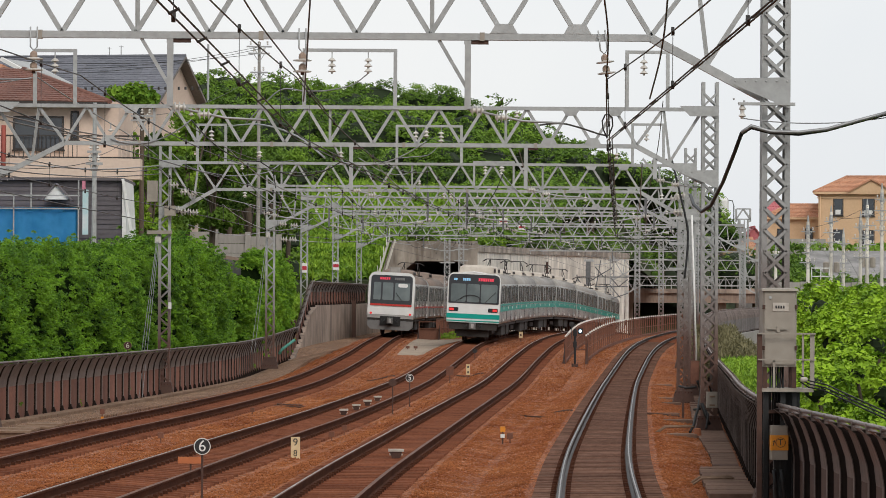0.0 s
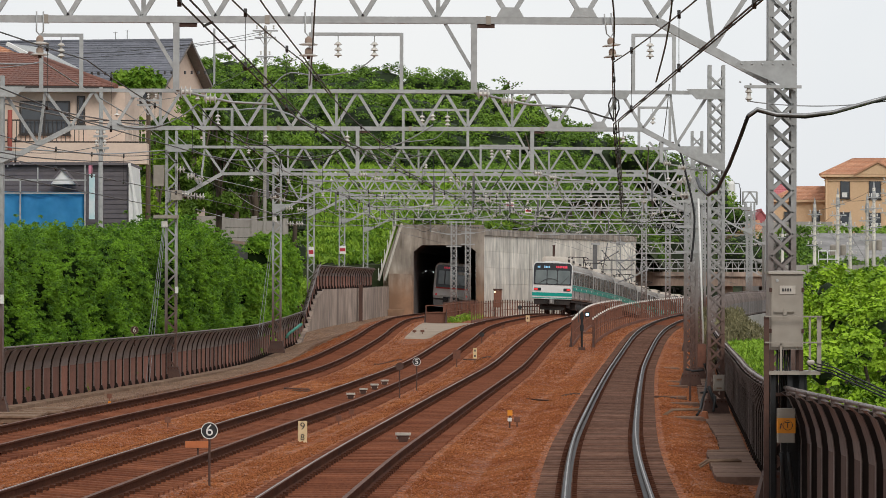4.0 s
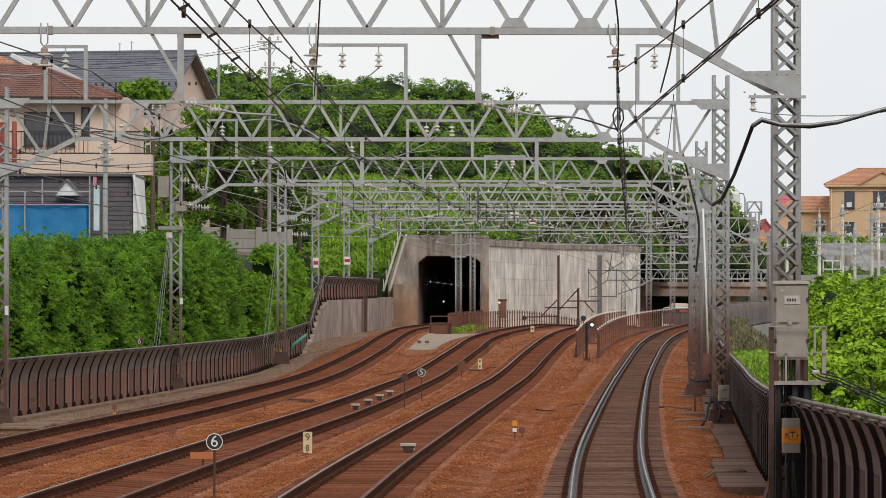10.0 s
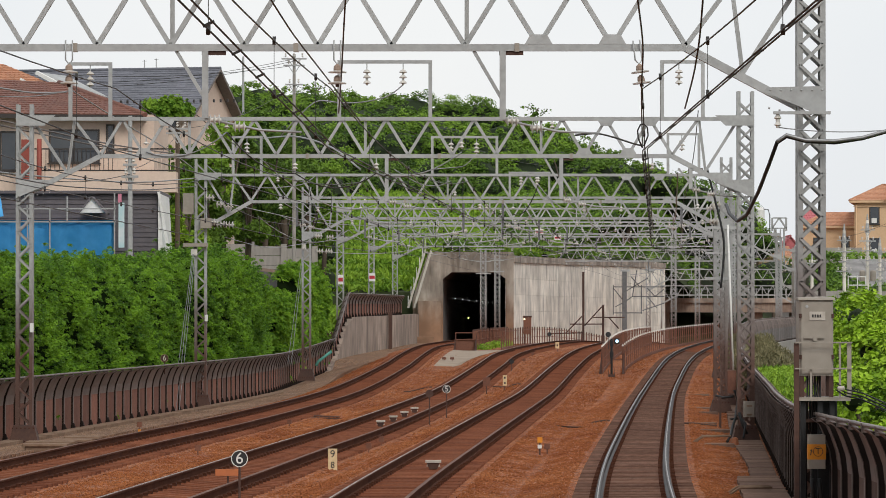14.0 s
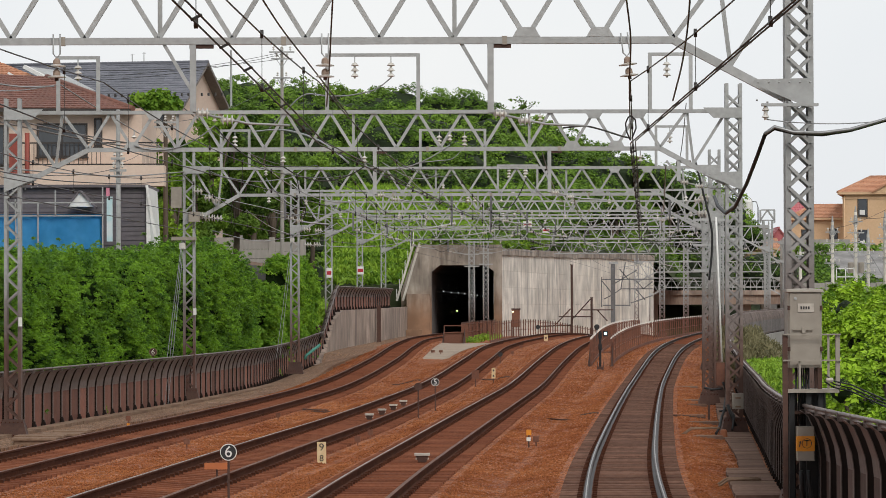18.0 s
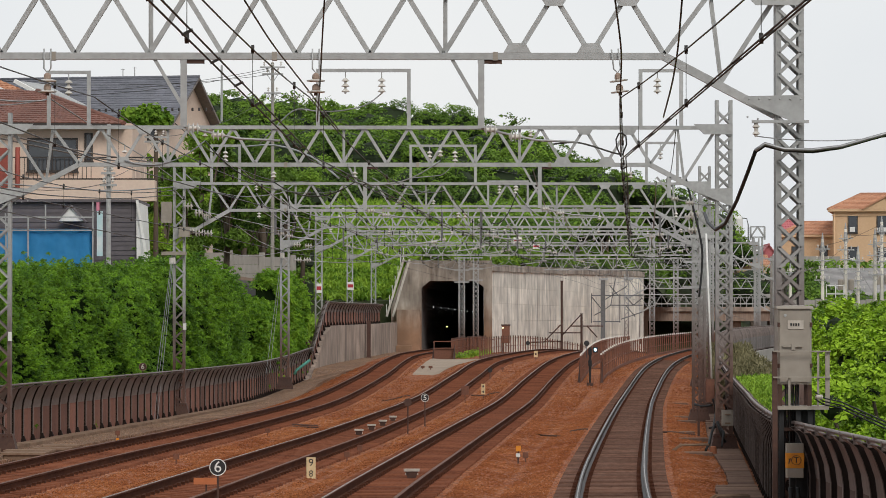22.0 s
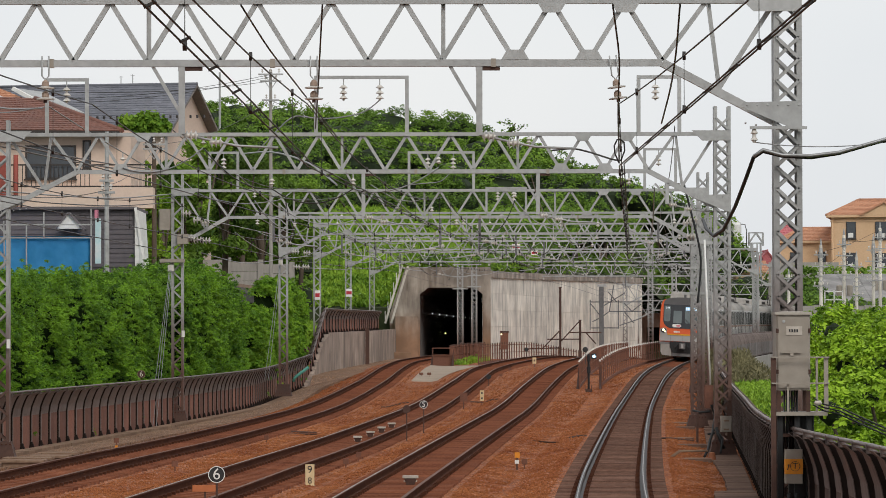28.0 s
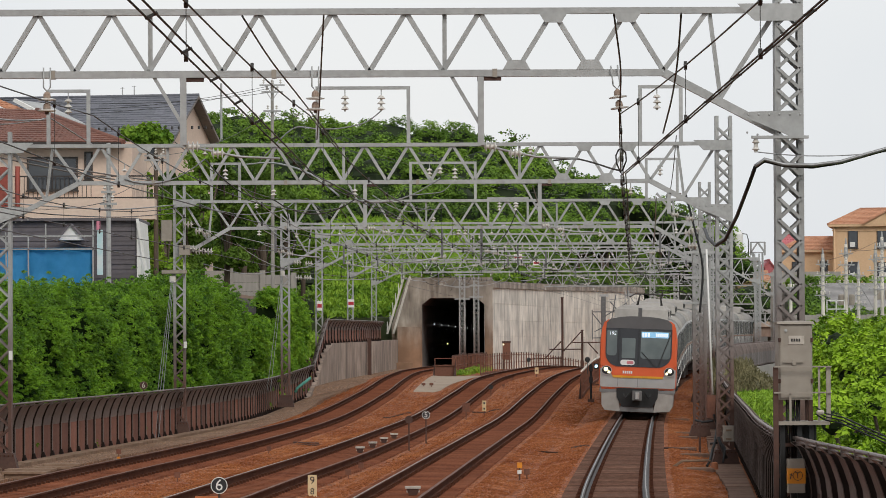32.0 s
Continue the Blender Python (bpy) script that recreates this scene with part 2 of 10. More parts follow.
SIGN_RED = surface("red_paint", (0.50, 0.035, 0.05), None, 0.5, 0, 8, 0.8, 0)
ORANGE = surface("orange_paint", (0.80, 0.30, 0.02), (0.62, 0.22, 0.02), 0.5, 0, 10, 2, 0.02)
CABINET = surface("warm_grey_cabinet_paint", (0.335, 0.295, 0.245), (0.26, 0.225, 0.185), 0.55, 0.0, 6, 0.7, 0.03)
GRASS = leafy("grass_blades", (0.075, 0.17, 0.016), (0.28, 0.43, 0.045), big=0.5)
HEDGE = leafy("hedge_leaves", (0.026, 0.085, 0.011), (0.205, 0.39, 0.024), big=1.6, grain=0.5, drift=0.55, stretch=(1, 0.3, 0.7))
HEDGE_YOUNG = leafy("young_hedge_leaves", (0.06, 0.16, 0.012), (0.24, 0.42, 0.03), big=0.9, grain=0.45, drift=0.6)
# Leaf tone lowered to carry the shade under and behind other trees.
SHADE_LEAF = leafy("shade_toned_leaves", (0.022, 0.055, 0.012), (0.14, 0.235, 0.032), big=0.5)
BUSH = leafy("bush_leaves", (0.05, 0.13, 0.010), (0.34, 0.52, 0.035), big=1.7, grain=0.35, drift=0.78, stretch=(1, 0.5, 1))
WOOD_LEAF = leafy("woodland_leaves", (0.040, 0.09, 0.014), (0.205, 0.34, 0.040), big=0.14, grain=0.4, drift=0.75)
BRUSH = leafy("dry_brush", (0.08, 0.075, 0.035), (0.24, 0.21, 0.11), big=0.7)
# Dark tone that stands in for the shade deep inside crowns and bushes.
CORE = surface("painted_leaf_shade", (0.020, 0.034, 0.011), None, 0.95, 0, 6, 0.6, 0.2)
# Near-black tone that plays the shade within the hedge.
HEDGE_CORE = surface("painted_hedge_shade", (0.012, 0.022, 0.007), None, 0.95, 0, 6, 0.6, 0.2, spec=0.0)
BARK = surface("bark", (0.12, 0.09, 0.065), None, 0.9, 0, 12, 1, 0.4)
SOIL = surface("undergrowth_soil", (0.045, 0.06, 0.022), (0.03, 0.04, 0.015), 0.95, 0, 4, 0.3, 0.4)


# ---- mesh tools ----
def part(name, bm, material, parent=None, label=""):
    """Links a bmesh as one mesh object; material may be a list of slots."""
    me = bpy.data.meshes.new(name)
    bm.to_mesh(me)
    bm.free()
    for m in material if isinstance(material, (list, tuple)) else (material,):
        me.materials.append(m)
    ob = new(name, me)
    ob.parent = parent
    if label:
        tagged(ob, label)
    return ob


def same(name, me, m, parent=None):
    """One more object on a mesh that exists, at the pose m in its parent's space."""
    ob = new(name, me)
    ob.parent = parent
    ob.matrix_basis = m
    return ob


def thing(name, m=None, label="", category="", group="", kind=""):
    ob = new(name)
    if m is not None:
        ob.matrix_basis = m
    return tagged(ob, label, category, group, kind)


def hull(bm, ring_a, ring_b, mi=0, caps=True):
    """A solid between two rings of the same count."""
    a, b = [bm.verts.new(p) for p in ring_a], [bm.verts.new(p) for p in ring_b]
    k = len(a)
    fs = [bm.faces.new((a[i], a[(i + 1) % k], b[(i + 1) % k], b[i])) for i in range(k)]
    if caps:
        fs += [bm.faces.new(a[::-1]), bm.faces.new(b)]
    for f in fs:
        f.material_index = mi
    return fs


def box(bm, x0, x1, y0, y1, z0, z1, mi=0, b=0.0):
    """A box, with its upright edges chamfered by b."""
    if b:
        ring = [(x0 + b, y0), (x1 - b, y0), (x1, y0 + b), (x1, y1 - b), (x1 - b, y1), (x0 + b, y1), (x0, y1 - b), (x0, y0 + b)]
        return hull(bm, [(x, y, z0) for x, y in ring], [(x, y, z1) for x, y in ring], mi)
    ring = [(x0, y0), (x1, y0), (x1, y1), (x0, y1)]
    return hull(bm, [(x, y, z0) for x, y in ring], [(x, y, z1) for x, y in ring], mi)


def bar(bm, a, b, w, h=None, mi=0, sides=4):
    """A straight bar from a to b, w wide and h deep, or round with more sides."""
    a, b = Vector(a), Vector(b)
    h = w if h is None else h
    d = (b - a).normalized()
    up = Vector((0, 0, 1)) if abs(d.z) < 0.9 else Vector((0, 1, 0))
    s = d.cross(up).normalized()
    u = s.cross(d)
    if sides == 4:
        offs = [s * (x * w / 2) + u * (y * h / 2) for x, y in ((-1, -1), (1, -1), (1, 1), (-1, 1))]
    else:
        offs = [s * (math.cos(6.28318 * i / sides) * w / 2) + u * (math.sin(6.28318 * i / sides) * h / 2) for i in range(sides)]
    return hull(bm, [a + o for o in offs], [b + o for o in offs], mi)


def lathe(bm, profile, c=(0, 0, 0), n=12, mi=0, axis="z"):
    """A turned solid from (radius, height) pairs."""
    rings = []
    for r, z in profile:
        ring = []
        for i in range(n):
            x, y = r * math.cos(6.28318 * i / n), r * math.sin(6.28318 * i / n)
            p = {"z": (x, y, z), "y": (x, z, y), "x": (z, x, y)}[axis]
            ring.append(bm.verts.new((c[0] + p[0], c[1] + p[1], c[2] + p[2])))
        rings.append(ring)
    for a, b in zip(rings, rings[1:]):
        for i in range(n):
            bm.faces.new((a[i], a[(i + 1) % n], b[(i + 1) % n], b[i])).material_index = mi
    bm.faces.new(rings[0][::-1]).material_index = mi
    bm.faces.new(rings[-1]).material_index = mi


def tube(bm, pts, r, sides=5, mi=0):
    """A round line through points."""
    pts = [Vector(p) for p in pts]
    rings = []
    for i, p in enumerate(pts):
        d = (pts[min(i + 1, len(pts) - 1)] - pts[max(i - 1, 0)]).normalized()
        up = Vector((0, 0, 1)) if abs(d.z) < 0.9 else Vector((0, 1, 0))
        s = d.cross(up).normalized()
        u = s.cross(d)
        rings.append([bm.verts.new(p + (s * math.cos(6.28318 * k / sides) + u * math.sin(6.28318 * k / sides)) * r) for k in range(sides)])
    for a, b in zip(rings, rings[1:]):
        for k in range(sides):
            f = bm.faces.new((a[k], a[(k + 1) % sides], b[(k + 1) % sides], b[k]))
            f.material_index, f.smooth = mi, True
    bm.faces.new(rings[0][::-1]).material_index = mi
    bm.faces.new(rings[-1]).material_index = mi


def prism(bm, outline, y0, y1, mi=0):
    """A flat outline in x and z, drawn out along y."""
    return hull(bm, [(x, y0, z) for x, z in outline], [(x, y1, z) for x, z in outline], mi)


def sag(a, b, drop, n=14):
    a, b = Vector(a), Vector(b)
    return [a.lerp(b, i / n) - Vector((0, 0, drop * 4 * (i / n) * (1 - i / n))) for i in range(n + 1)]


def leaves(name, pts, size, material, parent=None, up=0.35, out=None, seed=1, long=1.5, spread=0.6):
    """Many small bent leaves, one at each point."""
    rng = np.random.default_rng(seed)
    pts = np.asarray(pts, dtype=float)
    k = len(pts)
    d = rng.normal(size=(k, 3))
    d[:, 2] = d[:, 2] * 0.7 + up
    if out is None:
        d /= np.linalg.norm(d, axis=1)[:, None]
        s = np.cross(d, rng.normal(size=(k, 3)))
    else:                                   # leaves lie over their clump like shingles
        nrm = np.asarray(out) + rng.normal(size=(k, 3)) * spread
        nrm /= np.linalg.norm(nrm, axis=1)[:, None]
        d -= nrm * np.sum(d * nrm, axis=1)[:, None]
        d /= np.linalg.norm(d, axis=1)[:, None]
        s = np.cross(nrm, d)
    s /= np.linalg.norm(s, axis=1)[:, None]
    nrm = np.cross(d, s)
    sz = size * rng.uniform(0.6, 1.4, size=(k, 1))
    v = np.stack([pts - d * sz * long / 2, pts + s * sz * 0.5 + nrm * sz * 0.15, pts + d * sz * long / 2, pts - s * sz * 0.5 + nrm * sz * 0.15], axis=1).reshape(-1, 3)
    me = bpy.data.meshes.new(name)
    i = np.arange(k) * 4
    f = np.concatenate([np.stack([i, i + 1, i + 2], 1), np.stack([i, i + 2, i + 3], 1)])
    me.from_pydata(v.tolist(), [], f.tolist())
    me.materials.append(material)
    ob = new(name, me)
    ob.parent = parent
    return ob


# ---- the lines: four tracks, y is the distance along the line, x to the right, z up ----
def smooth(keys):
    """A smooth curve of x over y through (y, x) pairs (monotone steps, Catmull-Rom)."""
    ys, xs = [k[0] for k in keys], [k[1] for k in keys]
    sl = [(xs[min(i + 1, len(xs) - 1)] - xs[max(i - 1, 0)]) / (ys[min(i + 1, len(xs) - 1)] - ys[max(i - 1, 0)]) for i in range(len(xs))]

    def f(y):
        if y <= ys[0]:
            return xs[0] + (y - ys[0]) * sl[0]
        if y >= ys[-1]:
            return xs[-1] + (y - ys[-1]) * sl[-1]
        i = max(j for j in range(len(ys) - 1) if ys[j] <= y)
        h = ys[i + 1] - ys[i]
        t = (y - ys[i]) / h
        return ((2 * t ** 3 - 3 * t ** 2 + 1) * xs[i] + (t ** 3 - 2 * t ** 2 + t) * h * sl[i]
                + (3 * t ** 2 - 2 * t ** 3) * xs[i + 1] + (t ** 3 - t ** 2) * h * sl[i + 1])
    return f


RISE_LOW = smooth([(0, 0), (130, 0), (150, 0.1), (180, 0.5), (206, 0.85), (233, 1.02), (265, 1.12), (285, 0.98), (308, 0.55), (325, 0.12), (345, -0.6), (370, -1.3), (430, -2.2), (600, -3)])
RISE_HIGH = smooth([(0, 0), (140, 0), (150, 0.03), (165, 0.25), (189, 0.72), (206, 0.92), (233, 1.08), (265, 1.2), (316, 1.35), (400, 1.4), (600, 1.4)])
RISE_TUNNEL = smooth([(0, 0), (130, 0), (150, 0.1), (180, 0.5), (206, 0.85), (233, 0.99), (265, 1.06), (300, 1.05), (600, 1.0)])
LINE = {1: (smooth([(0, -10.2), (40, -9.2), (80.5, -7.2), (104, -5.6), (137, -3.86), (178, -2.21), (204, -1.5), (239, -0.65), (270, 1.02), (300, 2.88), (340, 5.6), (420, 12)]), RISE_TUNNEL),
        2: (smooth([(0, -6.4), (40, -5.4), (77, -3.36), (101, -1.85), (137, 0.0), (180, 2.16), (206, 3.5), (238, 6.0), (268, 8.9), (304, 13.2), (340, 18.4), (380, 25), (430, 34.5), (500, 49)]), RISE_LOW),
        3: (smooth([(0, -2.7), (30, -2.2), (60, -1.05), (86, 0.3), (114, 1.85), (137, 3.15), (173, 5.2), (206, 7.3), (238, 9.7), (268, 12.7), (304, 17.1), (340, 22.3), (380, 28.9), (430, 38.4), (500, 53)]), RISE_LOW),
        4: (smooth([(0, 1.0), (30, 1.75), (60, 2.94), (80.5, 4.0), (139, 7.55), (158, 8.85), (187, 11.15), (223, 14.5), (260, 18.5), (300, 23.6), (340, 29.8), (400, 41), (500, 62)]), RISE_HIGH)}


CANT = {1: smooth([(0, 0.05), (60, 0.07), (110, 0.07), (170, 0.05), (220, 0.02), (250, 0.055), (300, 0.07)]),
        2: smooth([(0, 0.05), (60, 0.07), (110, 0.07), (170, 0.05), (220, 0.04), (300, 0.03)]),
        3: smooth([(0, 0.0), (60, 0.0), (110, 0.02), (170, 0.04), (220, 0.06), (300, 0.08)]),
        4: smooth([(0, 0.0), (60, 0.0), (110, 0.02), (170, 0.045), (220, 0.05), (300, 0.05)])}


def on_line(k, y, side=0.0, up=0.0):
    """A point beside line k: side metres to the right of its centre, up metres over its rail heads."""
    fx, fz = LINE[k]
    d = (fx(y + 0.5) - fx(y - 0.5))
    c = 1 / math.hypot(1, d)
    return Vector((fx(y) + side * c, y - side * d * c, fz(y) + up - CANT[k](y) * max(-1.3, min(1.3, side))))


def lean(k, y):
    """The cant of line k in degrees."""
    return math.degrees(CANT[k](y))


def heading(k, y):
    fx, _ = LINE[k]
    return -math.degrees(math.atan2(fx(y + 2) - fx(y - 2), 4))


# ---- ground, tracks ----
FENCE_L = smooth([(0, -14.2), (60, -13.0), (102, -10.5), (131, -8.45), (157, -7.05), (180, -6.55), (200, -5.6), (215, -4.9), (250, -3.3), (290, -2.0), (330, 0), (500, 12)])
FENCE_R = smooth([(0, 6.2), (46, 5.62), (56, 5.5), (66, 5.95), (80, 6.88), (98, 8.08), (112, 9.02), (139, 10.9), (158, 12.25), (187, 14.35), (223, 17.5), (260, 21.4), (300, 26.8), (340, 33), (400, 44.5), (500, 66)])


WALL_LINE = smooth([(295, 5.31), (320, 9.19), (345, 13.85), (370, 18.55), (388, 21.95)])
RIDGE = smooth([(-300, 10), (-120, 18), (-60, 24), (-35, 27), (-20, 28), (-11, 27.4), (3, 26.2), (10, 24.2), (17, 21.8), (25.6, 19), (31, 16), (38, 8), (46, 1), (60, -4), (300, -4.5)])


def land(x, y):
    """The height of the land: the railway's formation, terraces to the left, a drop to the right, the wooded hill."""
    base = -0.62
    if x < FENCE_L(y) - 0.6:
        k = min(1, (FENCE_L(y) - 0.6 - x) / 9.0)
        z = base + 4.6 * k * k * (3 - 2 * k) + min(0.6, max(0, (y - 130) / 100))
    elif x > FENCE_R(y) + 0.3:
        k = min(1, (x - FENCE_R(y) - 0.3) / 7.0)
        z = base - 4.0 * k * k * (3 - 2 * k)
    else:
        z = -1.15 + max(-3.0, RISE_LOW(y))
    if y > 296.4:
        wall = WALL_LINE(min(y, 388)) - 0.7
        if x < wall:
            top = RIDGE(x) - 5.0
            k = min(1, max(0, (y - 296) / 130.0)) if y < 430 else max(0, 1 - (y - 430) / 160.0)
            z = max(4.5 + (top - 4.5) * k, 4.5 if x < -1.2 else 7.6)
        elif y > 395:
            k = min(1, (y - 395) / 35.0) if y < 430 else max(0, 1 - (y - 430) / 160.0)
            z = z + (max(RIDGE(x) - 5.0, -4.6) - z) * k
    return z


def build_ground():
    xs = sorted({*np.linspace(-70, 80, 76).round(2), -3000, -1500, -700, -300, -150, -100, 110, 160, 300, 700, 1500, 3000})
    ys = sorted({*np.linspace(-20, 660, 137).round(2), 296.3, 296.5, -300, -100, -50, 760, 1000, 1500, 2500, 4500})
    v = [(float(x), float(y), land(x, y)) for y in ys for x in xs]
    w = len(xs)
    f = []
    for j in range(len(ys) - 1):
        for i in range(w - 1):
            q = (j * w + i, j * w + i + 1, (j + 1) * w + i + 1, (j + 1) * w + i)
            hs = [v[k][2] for k in q]
            if 288 < ys[j] < 400 and xs[i + 1] > -1.6 and xs[i] < 32 and max(hs) - min(hs) > 2.2:
                continue                    # the retaining wall and the tunnel stand in this step
            f.append(q)
    me = bpy.data.meshes.new("ground")
    me.from_pydata(v, [], f)
    me.materials.append(SOIL)
    tagged(new("ground", me), "dark undergrowth and soil of a railway cutting", "ground", kind="structure")


build_ground()


FOOT_L = smooth([(0, -0.4), (150, -0.4), (180, -0.32), (200, 0.05), (212, 0.25), (300, 0.5)])


def left_foot(y):
    """The foot of the left barrier: level, then up a ramp to the top of a wall."""
    if y < 199:
        return FOOT_L(y)
    return FOOT_L(199) + max(0.0, min(1.0, (y - 199) / 11.0)) * (2.66 + max(0, y - 210) * 0.003 - FOOT_L(199))


def bed(x, y):
    """The height of the ballast: proud under each track, lower between them."""
    mids = [(LINE[k][0](y), LINE[k][1](y)) for k in (1, 2, 3, 4)]
    wgt = [1 / (0.3 + (x - m[0]) ** 2) ** 2 for m in mids]
    z = sum(w * m[1] for w, m in zip(wgt, mids)) / sum(wgt)
    near, side, kk = min((abs(x - m[0]), x - m[0], j + 1) for j, m in enumerate(mids))
    z -= CANT[kk](y) * max(-1.25, min(1.25, side)) * min(1, max(0, (2.0 - near) / 0.75))
    return z - 0.205 - 0.13 * min(1, max(0, (near - 1.25) / 0.8))


def build_ballast():
    """One bed of rust-dusted ballast under all four lines, a little proud under each track."""
    v, f = [], []
    ys = np.concatenate([np.arange(20, 150, 0.8), np.arange(150, 420, 1.6)])
    rng = np.random.default_rng(4)
    cols = 61
    for y in ys:
        y = float(y)
        a, b = FENCE_L(y) + 0.25, FENCE_R(y) - 0.1
        for i in range(cols):
            x = a + (b - a) * i / (cols - 1)
            z = bed(x, y) + rng.uniform(-0.014, 0.014)
            gap = LINE[1][0](y) - 1.5 - a
            if x < a + gap and y < 215:            # the cess falls away to the barrier's foot
                k = (x - a) / gap
                z = (left_foot(min(y, 198)) - 0.06) * (1 - k) + z * k
            v.append((x, y, z))
    n = len(ys)
    for j in range(n - 1):
        for i in range(cols - 1):
            f.append((j * cols + i, j * cols + i + 1, (j + 1) * cols + i + 1, (j + 1) * cols + i))
    me = bpy.data.meshes.new("ballast")
    me.from_pydata(v, [], f)
    me.materials.append(BALLAST)
    for p in me.polygons:
        p.use_smooth = True
    tagged(new("ballast", me), "rust-brown gravel ballast under the tracks", "ballast", kind="structure")


build_ballast()

RAIL_PROFILE = [(-0.0325, -0.002), (-0.012, 0.0), (0.006, 0.0), (0.0325, -0.002), (0.0325, -0.035), (0.009, -0.05), (0.009, -0.13), (0.063, -0.145), (0.063, -0.155),
                (-0.063, -0.155), (-0.063, -0.145), (-0.009, -0.13), (-0.009, -0.05), (-0.0325, -0.035)]


def rail(k, side, y0, y1, top, parent, flank=None):
    v, f, mi = [], [], []
    ys = []
    y = y0
    while y < y1:
        ys.append(y)
        y += 1.0 if y < 150 else 2.0
    np_ = len(RAIL_PROFILE)
    for y in ys:
        fx, fz = LINE[k]
        for px, pz in RAIL_PROFILE:
            v.append(tuple(on_line(k, y, side + px, pz)))
    for j in range(len(ys) - 1):
        for i in range(np_):
            a, b = j * np_ + i, j * np_ + (i + 1) % np_
            f.append((a, b, b + np_, a + np_))
            mi.append((2, 0, 2)[i] if i < 3 else 1)
    me = bpy.data.meshes.new("rail")
    me.from_pydata(v, [], f)
    me.materials.append(top)
    me.materials.append(flank or RAIL_SIDE)
    me.materials.append(flank or RAIL_DULL)
    me.polygons.foreach_set("material_index", mi)
    me.update()
    ob = new("rail", me)
    ob.parent = parent
    return ob


SLEEPER_GREY = surface("grey_dusted_sleeper", (0.19, 0.11, 0.08), (0.105, 0.058, 0.043), 0.95, 0, 7, 0.5, 0.3, 0.22, spec=0.04)


def sleeper_mesh(skin=SLEEPER):
    bm = bmesh.new()
    hull(bm, [(-1.0, -0.11, -0.16), (1.0, -0.11, -0.16), (1.0, 0.11, -0.16), (-1.0, 0.11, -0.16)],
         [(-0.99, -0.085, 0), (0.99, -0.085, 0), (0.99, 0.085, 0), (-0.99, 0.085, 0)])
    for s in (-0.566, 0.566):
        for o in (-0.115, 0.115):
            box(bm, s + o - 0.035, s + o + 0.035, -0.05, 0.05, 0.0, 0.05, 1)
    me = bpy.data.meshes.new("sleeper")
    bm.to_mesh(me)
    bm.free()
    me.materials.append(skin)
    me.materials.append(RAIL_SIDE)
    return me


def build_tracks():
    plain, grey = sleeper_mesh(), sleeper_mesh(SLEEPER_GREY)
    for k, y0, y1, top, name in ((1, 62, 400, RAIL_DULL, ""), (2, 46, 420, RAIL_TOP, ""), (3, 40, 420, RAIL_TOP, ""), (4, 40, 430, RAIL_TOP, "")):
        tr = tagged(new("track_%d" % k), "narrow-gauge railway track with brown-dusted rails and sleepers", "track", kind="structure")
        for s in (-0.566, 0.566):
            rail(k, s, y0, y1, top if s < 0 or k == 4 else RAIL_DULL, tr, RAIL_GREASE if k == 4 else None)
        me = grey if k == 4 else plain
        y, cnt = y0 + 0.3, 0
        far_v, far_f = [], []
        while y < 300:
            p = on_line(k, y, 0, -0.155)
            m = Matrix.Translation(p) @ pose(0, 0, 0, 0, lean(k, y), heading(k, y))
            if cnt < 290:
                same("sleeper", me, m, tr)
            else:
                base = len(far_v)
                far_v += [m @ vv.co for vv in me.vertices]
                far_f += [tuple(base + i for i in pp.vertices) for pp in me.polygons]
            y += 0.6
            cnt += 1
        if far_v:
            fm = bpy.data.meshes.new("far_sleepers")
            fm.from_pydata([tuple(c) for c in far_v], [], far_f)
            fm.materials.append(SLEEPER)
            ob = new("far_sleepers", fm)
            ob.parent = tr
            tagged(ob, kind="stuff")


build_tracks()


